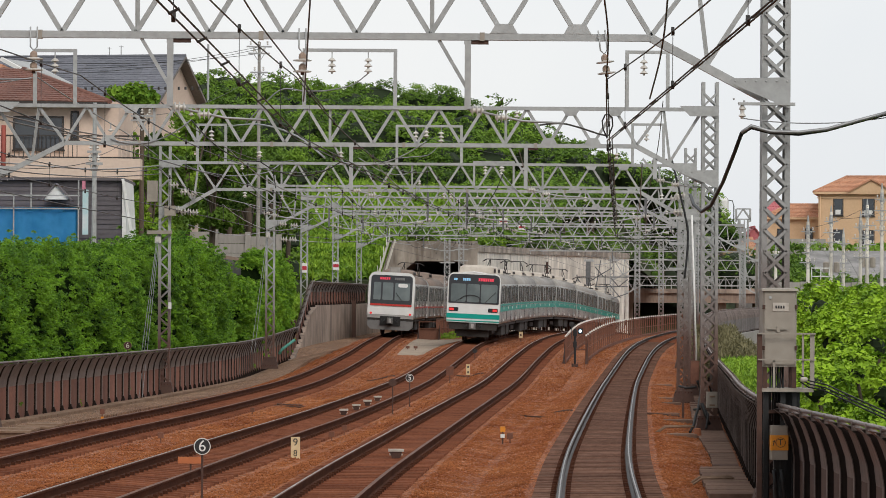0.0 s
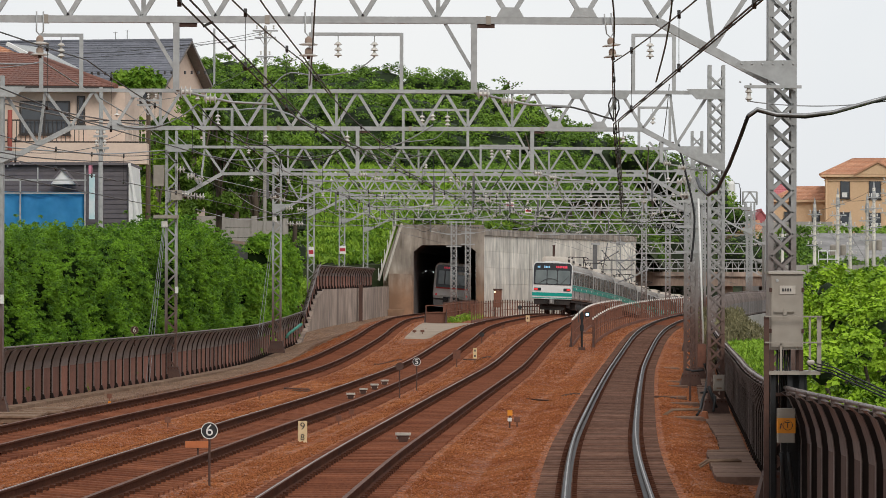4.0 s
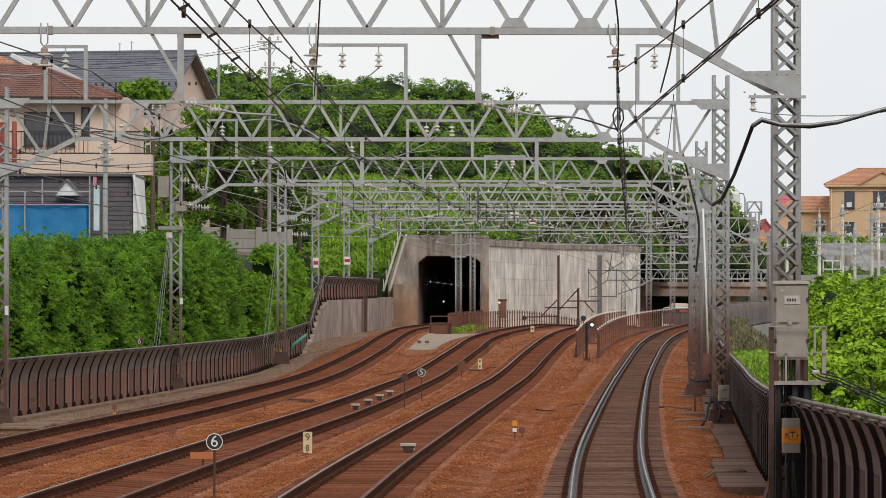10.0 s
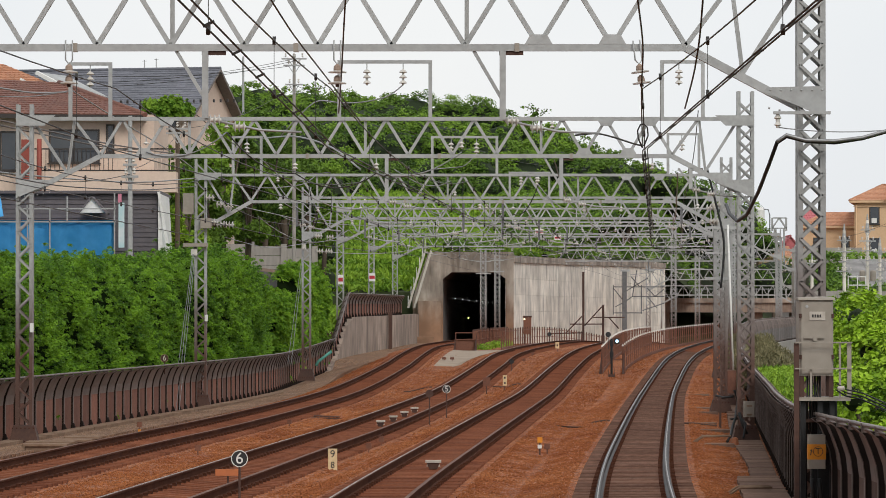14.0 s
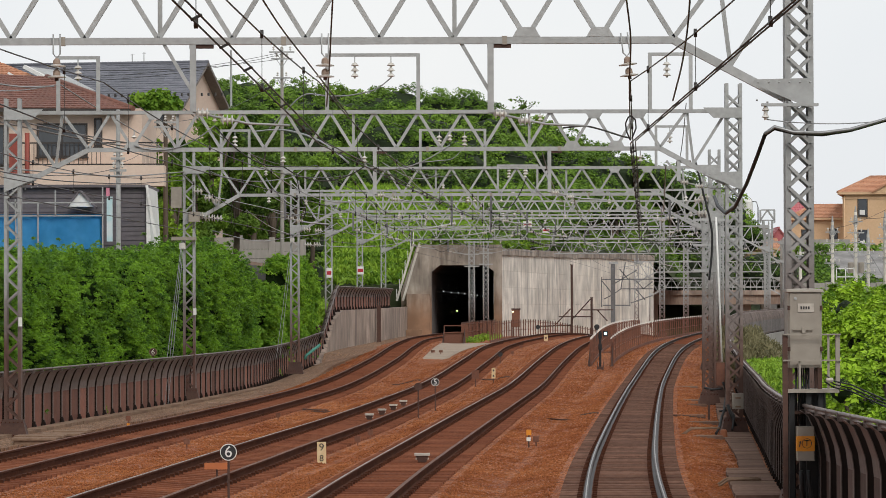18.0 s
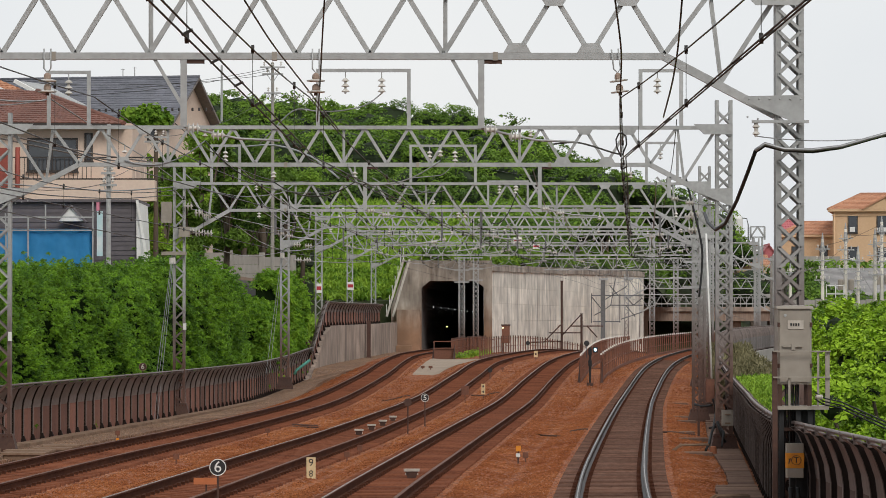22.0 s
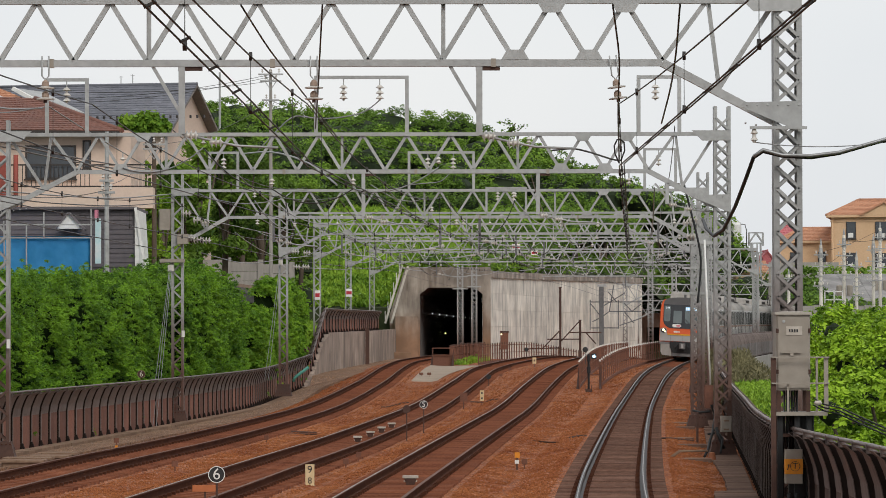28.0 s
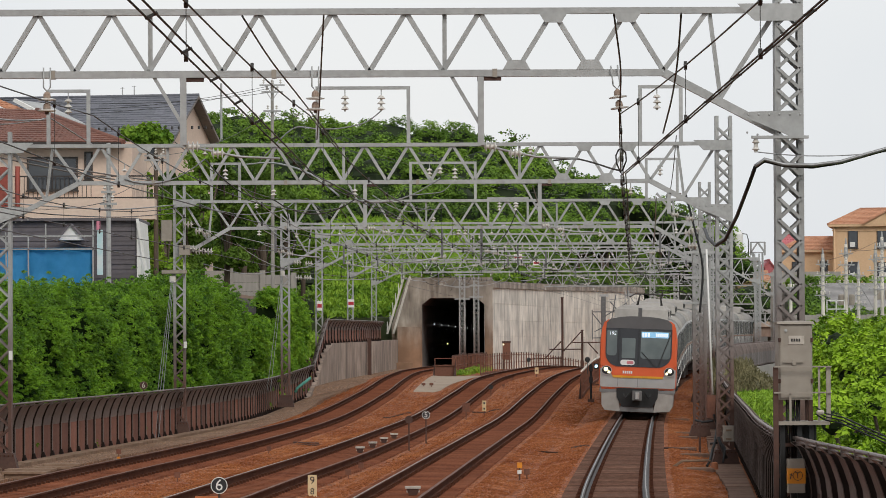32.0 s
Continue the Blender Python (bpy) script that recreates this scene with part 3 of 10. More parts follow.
def loose_stones():
    """Ballast stones that can be told apart, lying on the bed where the line passes nearest."""
    rng = np.random.default_rng(77)
    base = np.array([(1, 0, 0), (-1, 0, 0), (0, 1, 0), (0, -1, 0), (0, 0, 1), (0, 0, -1)], dtype=float)
    tri = np.array([(0, 2, 4), (2, 1, 4), (1, 3, 4), (3, 0, 4), (2, 0, 5), (1, 2, 5), (3, 1, 5), (0, 3, 5)])
    spots, sizes = [], []
    for y0, y1, dens, sz in ((54, 72, 150, 0.020), (72, 95, 95, 0.023), (95, 130, 55, 0.027), (130, 165, 30, 0.031), (165, 225, 14, 0.037)):
        n = int((y1 - y0) * 17 * dens)
        ys = rng.uniform(y0, y1, n)
        us = rng.uniform(0, 1, n)
        for y, u in zip(ys, us):
            y = float(y)
            a, b = LINE[1][0](y) - 2.4, FENCE_R(y) - 0.5
            x = a + (b - a) * u
            k = min((1, 2, 3, 4), key=lambda q: abs(x - LINE[q][0](y)))
            side = x - LINE[k][0](y)
            paved = y > 182 and LINE[1][0](y) + 1.3 < x < LINE[2][0](y) - 1.4
            if rng.uniform() > (235 - y) / 50 or abs(side) < 1.12 or x < FENCE_L(y) + 2.4 or paved:
                continue
            z = LINE[k][1](y) - 0.205 - 0.13 * min(1, max(0, (abs(side) - 1.25) / 0.8)) - CANT[k](y) * max(-1.25, min(1.25, side)) * min(1, max(0, (2.0 - abs(side)) / 0.75))
            spots.append((x, y, z + 0.004))
            sizes.append(sz)
    spots, sizes = np.array(spots), np.array(sizes)
    n = len(spots)
    v = base[None] * sizes[:, None, None] * rng.uniform(0.6, 1.35, (n, 6, 1)) + rng.normal(size=(n, 6, 3)) * sizes[:, None, None] * 0.18
    ang = rng.uniform(0, 6.28, n)
    c, s = np.cos(ang), np.sin(ang)
    v = np.stack([v[..., 0] * c[:, None] - v[..., 1] * s[:, None], v[..., 0] * s[:, None] + v[..., 1] * c[:, None], v[..., 2] * 0.8], -1) + spots[:, None, :]
    f = (tri[None] + (np.arange(n) * 6)[:, None, None]).reshape(-1, 3)
    me = bpy.data.meshes.new("ballast_stones")
    me.vertices.add(n * 6)
    me.vertices.foreach_set("co", v.reshape(-1))
    me.loops.add(len(f) * 3)
    me.loops.foreach_set("vertex_index", f.reshape(-1))
    me.polygons.add(len(f))
    me.polygons.foreach_set("loop_start", np.arange(len(f)) * 3)
    me.update(calc_edges=True)
    me.materials.append(STONE)
    tagged(new("ballast_stones", me), "loose rust-brown ballast stones", "gravel", kind="stuff")


loose_stones()


# ---- overhead line portals ----
def lattice_post(name, z0, z1, w, depth, parent, x, double=True, mat=None):
    """Two channels with lacing between them; x is the post's centre, in the portal's space."""
    mat = mat or GALV
    post = new(name)
    post.parent = parent
    for s in (-1, 1):
        xo, xi, h = x + s * w / 2, x + s * (w / 2 - 0.08), depth / 2
        ring = [(xo, -h), (xi, -h), (xi, -h + 0.012), (xo - s * 0.012, -h + 0.012), (xo - s * 0.012, h - 0.012), (xi, h - 0.012), (xi, h), (xo, h)]
        if s > 0:
            ring = ring[::-1]
        bm = bmesh.new()
        hull(bm, [(p, q, z0) for p, q in ring], [(p, q, z1) for p, q in ring])
        part("channel", bm, mat, post)
    bm = bmesh.new()
    inner = w / 2 - 0.04
    step = inner * 2 * 0.95
    z, s = z0 + 0.1, 1
    while z + step < z1:
        for yy, o in ((-depth / 2 - 0.012, -0.014), (depth / 2 + 0.012, 0.014)):
            bar(bm, (x - inner * s, yy, z), (x + inner * s, yy, z + step), 0.012, 0.045)
            if double:
                bar(bm, (x + inner * s, yy + o, z), (x - inner * s, yy + o, z + step), 0.012, 0.045)
        z, s = z + step, -s
    tagged(part("lacing", bm, mat, post), kind="stuff")
    bm = bmesh.new()
    hull(bm, [(x - 0.38, -0.3, z0 - 0.1), (x + 0.38, -0.3, z0 - 0.1), (x + 0.38, 0.3, z0 - 0.1), (x - 0.38, 0.3, z0 - 0.1)],
         [(x - 0.25, -0.215, z0 + 0.42), (x + 0.25, -0.215, z0 + 0.42), (x + 0.25, 0.215, z0 + 0.42), (x - 0.25, 0.215, z0 + 0.42)])
    foot = part("base_plate", bm, BROWN_STEEL, post)
    bm = bmesh.new()
    for i in range(6):
        for zz in (0.02, 0.34):
            box(bm, x - 0.28 + i * 0.1, x - 0.25 + i * 0.1, -0.31 + zz * 0.17, -0.27 + zz * 0.17, z0 + zz, z0 + zz + 0.03)
    tagged(part("rivet", bm, RAIL_SIDE, foot), kind="stuff")
    return post


def insulator(bm, c, n=3, r=0.11, h=0.1, axis="z", mi=0):
    """A stack of porcelain discs hanging from c."""
    prof = [(0.02, 0.0)]
    for i in range(n):
        z = -h * i
        prof += [(0.03, z - 0.01), (r * 0.55, z - 0.02), (r, z - h * 0.55), (r * 0.9, z - h * 0.62), (0.03, z - h * 0.7)]
    prof.append((0.02, -h * n))
    if axis == "z":
        lathe(bm, prof, c, 10, mi)
    else:
        lathe(bm, [(a, -b) for a, b in prof], c, 10, mi, axis)


def feeder_frame(portal, x0, x1, z0, z1, drops):
    """A gallows frame on top of the truss, with insulators hanging under its cross arm."""
    fr = new("feeder_frame")
    fr.parent = portal
    bm = bmesh.new()
    for x in (x0, x1):
        box(bm, x - 0.045, x + 0.045, -0.045, 0.045, z0, z1)
    box(bm, x0 - 0.045, x1 + 0.045, -0.04, 0.04, z1 + 0.002, z1 + 0.08)
    part("frame", bm, GALV_CLEAN, fr)
    for x in drops:
        bm = bmesh.new()
        bar(bm, (x, 0, z1 + 0.002), (x, 0, z1 - 0.14), 0.025)
        insulator(bm, (x, 0, z1 - 0.14), 3, 0.1, 0.13, mi=1)
        part("insulator", bm, [GALV_CLEAN, CERAMIC], fr, "white porcelain insulator")


def portal(y, xl, xr, zl=None, bottom=None, haunch=1.55, tops=(1.1, 1.1), frames=(), label="", turn=0.0, depth=1.0, left=True, right=True, whole=True, knee=0.8, double_left=False, ends=None):
    """A steel portal over the tracks: lattice posts and a Warren truss with sloping haunches."""
    lift = RISE_HIGH(y)
    bz = (6.55 if bottom is None else bottom) + lift
    tz = bz + depth
    g0 = lift - 0.35
    pt = thing("overhead_line_portal", Matrix.Translation((0, y, 0)), label or "galvanised steel lattice portal spanning the tracks", "portal", "overhead line portals")
    if left:
        lattice_post("post", g0, tz + tops[0], 0.41, 0.36, pt, xl, double_left)
    if right:
        lattice_post("post", g0, tz + tops[1], 0.41, 0.36, pt, xr, True)
    a, b = xl + 0.2, xr - 0.2
    bm = bmesh.new()
    box(bm, a, b, -0.05, 0.05, tz - 0.09, tz)
    part("top_chord", bm, GALV_CLEAN, pt)
    bm = bmesh.new()
    la, lb = (a + haunch if left else a), (b - haunch if right else b)
    la, lb = ends or (la, lb)
    box(bm, la, lb, -0.055, 0.055, bz, bz + 0.1)
    for p in ((la, a, left), (lb, b, right)):
        if p[2]:
            bar(bm, (p[0], 0, bz + 0.05), (p[1], 0, bz - knee), 0.1, 0.12)
    part("bottom_chord", bm, GALV_CLEAN, pt)
    for x, s, on in ((a, -1, left), (b, 1, right)):
        if on:
            bm = bmesh.new()
            prism(bm, [(x + s * 0.4, bz - knee - 0.18), (x + s * 0.4, bz - knee + 0.28), (x - s * 0.45, bz - knee + 0.26), (x - s * 0.5, bz - knee + 0.2)], -0.24, -0.225)
            plate = part("gusset", bm, GALV_CLEAN, pt)
            if whole:
                bm = bmesh.new()
                for i in range(6):
                    for rx, rz in ((x - s * 0.42 + s * 0.15 * i, bz - knee - 0.13 + 0.03 * max(0, 3 - i)), (x - s * 0.4 + s * 0.15 * i, bz - knee + 0.22)):
                        lathe(bm, [(0.006, -0.012), (0.016, -0.006), (0.018, 0.0)], (rx, -0.2405, rz), 6, 0, "y")
                tagged(part("rivet", bm, GALV_CLEAN, plate), kind="stuff")
            bm = bmesh.new()
            prism(bm, [(x + s * 0.4, tz - 0.22), (x + s * 0.4, tz + 0.03), (x - s * 0.55, tz + 0.03), (x - s * 0.3, tz - 0.22)], -0.24, -0.225)
            part("gusset", bm, GALV_CLEAN, pt)
    n = max(4, round((lb - la) / 1.07))
    st = (lb - la) / n

    def member(p, q, w):
        bm = bmesh.new()
        if whole:           # an angle: two thin legs
            d = (Vector(q) - Vector(p)).normalized()
            o = Vector((d.z, 0, -d.x)) * 0.03
            bar(bm, p, q, 0.012, 0.07)
            bar(bm, Vector(p) + o + Vector((0, 0.034, 0)), Vector(q) + o + Vector((0, 0.034, 0)), 0.056, 0.012)
        else:
            bar(bm, p, q, w, 0.065)
        part("diagonal", bm, GALV_CLEAN, pt)

    for i in range(n):
        x0, x1, xm = la + i * st, la + (i + 1) * st, la + (i + 0.5) * st
        member((x0, 0, bz + 0.08), (xm, 0, tz - 0.05), 0.06)
        member((xm, 0, tz - 0.05), (x1, 0, bz + 0.08), 0.06)
        if i % 4 == 2:
            member((x0, 0.02, bz + 0.08), (x0, 0.02, tz - 0.05), 0.06)
    for e, o, on in ((la, a, left), (lb, b, right)):
        if on:
            xm = (e + o) / 2
            member((e, 0, bz + 0.08), (xm + (e - o) * 0.1, 0, tz - 0.05), 0.06)
            member((xm + (o - e) * 0.0, 0, bz - knee * 0.5 + 0.05), (xm + (e - o) * 0.1, 0, tz - 0.05), 0.06)
            member((xm, 0, bz - knee * 0.5 + 0.05), (o, 0, tz - 0.1), 0.06)
    for i in range(1, n) if whole else ():
        x = la + i * st
        if i == 1 or i > n - 3:
            bm = bmesh.new()
            prism(bm, [(x - 0.2, bz + 0.1), (x + 0.2, bz + 0.1), (x + 0.12, bz + 0.24), (x - 0.12, bz + 0.24)], -0.06, -0.048)
            part("gusset", bm, GALV_CLEAN, pt)
            bm = bmesh.new()
            xt = x + st / 2
            prism(bm, [(xt - 0.12, tz - 0.22), (xt + 0.12, tz - 0.22), (xt + 0.2, tz - 0.09), (xt - 0.2, tz - 0.09)], -0.06, -0.048)
            part("gusset", bm, GALV_CLEAN, pt)
    for i in range(2, n, 3) if whole else ():
        bm = bmesh.new()
        box(bm, la + i * st - 0.35, la + i * st - 0.28, -0.068, 0.068, bz - 0.012, bz + 0.112)
        part("clamp", bm, CABINET, pt)
    for fx0, fx1, h, drops in frames:
        feeder_frame(pt, fx0, fx1, tz, tz + h, drops)
    return pt


portal(57.4, 5.36 - 17.5, 5.36, ends=(3.52 - 13 * 1.067, 3.55))
portal(96, -10.11, 7.38, tops=(0.3, 0.62), ends=(-8.28, 5.60), frames=((-9.01, -8.04, 1.25, (-8.53,)), (-2.48, -0.27, 1.3, (-1.81, -0.93)), (5.36, 6.35, 1.3, (5.77,))))
portal(134, -8.15, 9.65, tops=(0.5, 0.55), ends=(-6.45, 7.93), frames=((-7.06, -6.11, 1.2, (-6.59,)), (-0.31, 1.88, 1.2, (0.33, 1.19)), (7.68, 8.73, 1.3, (8.15,))))
portal(172, -5.87, 12.09, tops=(0.4, 0.4), frames=((2.97, 4.69, 1.0, (3.46, 4.15)),))
portal(210, -5.37, 15.4, tops=(0.4, 0.4), whole=False)
portal(248, -4.39, 19.4, tops=(0.4, 0.4), whole=False)
portal(290, -3.40, 24.7, tops=(0.3, 0.3), whole=False)
portal(325, 3.62, 29.2, tops=(0.3, 0.3), whole=False, bottom=5.9)
portal(352, 18.40, 31.38, tops=(0.3, 0.3), whole=False, bottom=4.6)
portal(385, 21.23, 34.54, tops=(0.3, 0.3), whole=False, bottom=3.4)
portal(410, 23.19, 37.84, tops=(0.3, 0.3), whole=False, bottom=2.2)


# ---- running wires ----
def build_catenary(k, first, last, stagger, near=None):
    """Contact wire, messenger wire and droppers of one line, span by span between the portals.
    near: where the wire runs beside the platform, as x at the first support and at the first portal."""
    ys = [y for y in (first, 57.4, 96, 134, 172, 210, 248, 290, 325, last) if first <= y <= last]
    w = thing("overhead_wire", None, "dark overhead contact wire and messenger over a track", "overhead wire", "overhead wires")
    spots = [on_line(k, y, stagger * (-1) ** i, 0) for i, y in enumerate(ys)]
    if near:
        spots[0] = Vector((near[0], first, 0))
        spots[1] = Vector((near[1], 57.4, 0))
    run, mess = [], []
    drops = bmesh.new()
    for pa, pb in zip(spots, spots[1:]):
        ca, cb = pa + Vector((0, 0, 5.1)), pb + Vector((0, 0, 5.1))
        line = sag(pa + Vector((0, 0, 6.0)), pb + Vector((0, 0, 6.0)), 0.52, 16)
        run += [ca] if run else [ca, ]
        mess += line[:-1]
        if pa.y < 200:
            for j in range(1, 16, 2):
                p, c = line[j], ca.lerp(cb, j / 16)
                bar(drops, p, c, 0.007)
                for q in (p, c):
                    bar(drops, q - Vector((0, 0.03, 0.03)), q + Vector((0, 0.03, 0.03)), 0.035, 0.05)
    run.append(cb)
    mess.append(line[-1])
    tagged(part("dropper", drops, WIRE, w), kind="stuff")
    for name, pts in (("contact_wire", run), ("messenger_wire", mess)):
        bm = bmesh.new()
        tube(bm, pts, 0.0095)
        part(name, bm, WIRE, w)
    if near:
        bm = bmesh.new()
        tube(bm, [p + Vector((0.07, 0, 0.03)) for p in run], 0.0095)
        part("contact_wire", bm, WIRE, w)
        bm = bmesh.new()
        for pa, pb in zip(run[:2], run[1:3]):
            n = int((pb - pa).length / 3.4)
            for j in range(1, n):
                q = pa.lerp(pb, j / n)
                bar(bm, q + Vector((-0.012, 0, -0.008)), q + Vector((0.082, 0, 0.038)), 0.045, 0.022)
        tagged(part("spacer", bm, WIRE, w), kind="stuff")


build_catenary(1, 15, 290, 0.15)
build_catenary(2, -20, 410, 0.2)
build_catenary(3, -20, 410, -0.2, (-2.75, -1.6))
build_catenary(4, -20, 410, 0.12, (2.76, 2.92))


# ---- barriers along the line ----
def barrier_panel(length, side, height=1.54, lip=0.28, skin=None):
    """A pressed steel panel, upright below and curving over towards the track above. side: +1 curves to +x."""
    h = height
    line = [(0, 0.02), (0, 0.17), (0, h * 0.6), (0.03 * side, h * 0.74), (0.10 * side, h * 0.86), (lip * 0.6 * side, h * 0.95), (lip * side, h)]
    bm = bmesh.new()
    n = len(line)
    g = length * 0.085
    cols = [(g, -0.03), (g + 0.06, 0.03), (length / 2, 0.045), (length - g - 0.06, 0.03), (length - g, -0.03)]
    grid = []
    for back in (0, 1):
        for y, bulge in cols:
            col = []
            for i, (x, z) in enumerate(line):      # the lower corners are cut off
                yy = y if i else min(max(y, g + 0.14 * length), length - g - 0.14 * length)
                col.append(bm.verts.new((x + side * (bulge - back * 0.05), yy, z)))
            grid.append(col)
    m = len(cols)

    def q(a, b, c, d, mi):
        bm.faces.new((a, b, c, d)).material_index = mi
    for j in range(m - 1):
        for i in range(n - 1):
            mi = 1 if i >= 2 else 0
            q(grid[j][i], grid[j + 1][i], grid[j + 1][i + 1], grid[j][i + 1], mi)
            q(grid[m + j][i], grid[m + j][i + 1], grid[m + j + 1][i + 1], grid[m + j + 1][i], mi)
        q(grid[j][n - 1], grid[j + 1][n - 1], grid[m + j + 1][n - 1], grid[m + j][n - 1], 1)
    # Side edges get the paler tone, a lit highlight put into colour.
    for i in range(n - 1):
        q(grid[0][i], grid[0][i + 1], grid[m][i + 1], grid[m][i], 1)
        q(grid[m - 1][i], grid[2 * m - 1][i], grid[2 * m - 1][i + 1], grid[m - 1][i + 1], 1)
    me = bpy.data.meshes.new("panel")
    bm.to_mesh(me)
    bm.free()
    me.materials.append(skin or BARRIER)
    me.materials.append(BARRIER_TOP)
    return me


def barrier_rib(side, height=1.54, lip=0.28, out=0.06):
    """The rib between two panels: a web that follows the curve, coloured dark as its shaded side, a flange along its
    outer edge, coloured pale as its highlight, and a foot.
    """
    h = height
    line = [(0, -0.5), (0, h * 0.62), (0.03, h * 0.74), (0.10, h * 0.86), (lip * 0.6, h * 0.95), (lip, h)]
    bm = bmesh.new()
    for (x0, z0), (x1, z1) in zip(line, line[1:]):
        web, flange = ((-0.07, -0.03), (out, -0.03), (out, 0.03), (-0.07, 0.03)), ((out, -0.055), (out + 0.012, -0.055), (out + 0.012, 0.055), (out, 0.055))
        for ring, mi in ((web, 0), (flange, 1)):
            hull(bm, [(side * (x0 + d), y, z0) for d, y in ring], [(side * (x1 + d), y, z1) for d, y in ring], mi)
    hull(bm, [(side * d, y, -0.05) for d, y in ((0.03, -0.06), (out + 0.12, -0.06), (out + 0.12, 0.06), (0.03, 0.06))],
         [(side * d, y, 0.22) for d, y in ((0.03, -0.06), (out + 0.02, -0.06), (out + 0.02, 0.06), (0.03, 0.06))])
    box(bm, side * (lip - 0.02) - 0.05, side * (lip - 0.02) + 0.05, -0.05, 0.05, h - 0.05, h + 0.07, 1)
    me = bpy.data.meshes.new("rib")
    bm.to_mesh(me)
    bm.free()
    me.materials.append(BARRIER_DARK)
    me.materials.append(BARRIER_TOP)
    return me


def build_barrier(curve, y0, y1, pitch, side, ground, label, height=1.54, top_rail=True, out=0.0, skin=None):
    bar_ob = tagged(new("trackside_barrier"), label, "barrier", kind="structure")
    pm, rm = barrier_panel(pitch, side, height, 0.28, skin), barrier_rib(side, height, out=out)
    y = y0
    tops = []
    while y < y1:
        d = (curve(y + pitch) - curve(y)) / pitch
        step = pitch / math.hypot(1, d)
        rise = (ground(y + step) - ground(y)) / pitch
        m = Matrix.Translation((curve(y), y, ground(y))) @ pose(0, 0, 0, math.degrees(math.asin(max(-0.9, min(0.9, rise)))), 0, -math.degrees(math.atan(d)))
        same("panel", pm, m, bar_ob)
        same("rib", rm, m, bar_ob)
        tops.append(m @ Vector((side * 0.28, 0, height + 0.05)))
        y += step
    if top_rail and len(tops) > 1:
        bm = bmesh.new()
        tube(bm, tops, 0.03, 5)
        part("top_rail", bm, BARRIER_TOP, bar_ob)


build_barrier(FENCE_L, 84, 199, 1.5, 1, left_foot, "brown curved steel panels of a trackside barrier", 1.54, True, 0.05)
build_barrier(FENCE_L, 199, 210.5, 1.3, 1, left_foot, "brown barrier panels stepping up a ramp wall", 1.4, True, 0.05)
build_barrier(FENCE_L, 210.5, 268, 2.4, 1, left_foot, "dark brown barrier panels on a concrete wall", 1.25, True, 0.06)
build_barrier(FENCE_R, 30, 150, 1.3, -1, lambda y: -0.45 + RISE_HIGH(y), "dark brown curved steel barrier panels beside the outer track", 1.74, True, 0.09, BARRIER_BROWN)
build_barrier(FENCE_R, 150, 330, 1.3, -1, lambda y: -0.25 + RISE_HIGH(y), "grey ribbed steel barrier panels beside the outer track", 1.6, True, 0.05, BARRIER_GREY)


def build_plinth():
    """The low concrete wall under the grey barrier."""
    w = tagged(new("barrier_plinth"), "low pale concrete plinth under the grey barrier", "wall", kind="structure")
    y = 150.0
    while y < 330:
        y1 = y + 4.5
        bm = bmesh.new()
        a, b = FENCE_R(y) - 0.06, FENCE_R(y1) - 0.06
        za, zb = RISE_HIGH(y) - 0.28, RISE_HIGH(y1) - 0.28
        hull(bm, [(a, y + 0.03, -2.0), (b, y1 - 0.03, -2.0), (b + 0.3, y1 - 0.03, -2.0), (a + 0.3, y + 0.03, -2.0)],
             [(a, y + 0.03, za), (b, y1 - 0.03, zb), (b + 0.3, y1 - 0.03, zb), (a + 0.3, y + 0.03, za)])
        part("plinth_bay", bm, WALL_GREY, w)
        y = y1


build_plinth()


def build_left_wall():
    """The concrete wall that carries the barrier from the ramp to the tunnel, in cast bays with recessed joints."""
    w = tagged(new("ramp_wall"), "rust-washed concrete wall in cast bays", "wall", kind="structure")
    y = 196.0
    while y < 290:
        y1 = min(y + 6.0, 292)
        bm = bmesh.new()
        a, b = FENCE_L(y) + 0.25, FENCE_L(y1) + 0.25
        za, zb = left_foot(y) + 0.03, left_foot(y1) + 0.03
        z0 = 0.0
        hull(bm, [(a, y + 0.05, z0), (b, y1 - 0.05, z0), (b - 0.5, y1 - 0.05, z0), (a - 0.5, y + 0.05, z0)],
             [(a, y + 0.05, za), (b, y1 - 0.05, zb), (b - 0.5, y1 - 0.05, zb), (a - 0.5, y + 0.05, za)])
        part("wall_bay", bm, RAMP_CONCRETE, w)
        y = y1
    bm = bmesh.new()
    for yy in (243.0,):
        x = FENCE_L(yy) + 0.45
        box(bm, x - 0.12, x + 0.12, yy - 0.2, yy + 0.2, 0.3, 3.0)
        box(bm, x - 0.3, x + 0.3, yy - 0.25, yy + 0.25, 0.3, 0.75)
    tagged(part("rusty_standpipe", bm, BROWN_STEEL), "rust-brown steel cabinet column against the concrete wall", "cabinet")


build_left_wall()


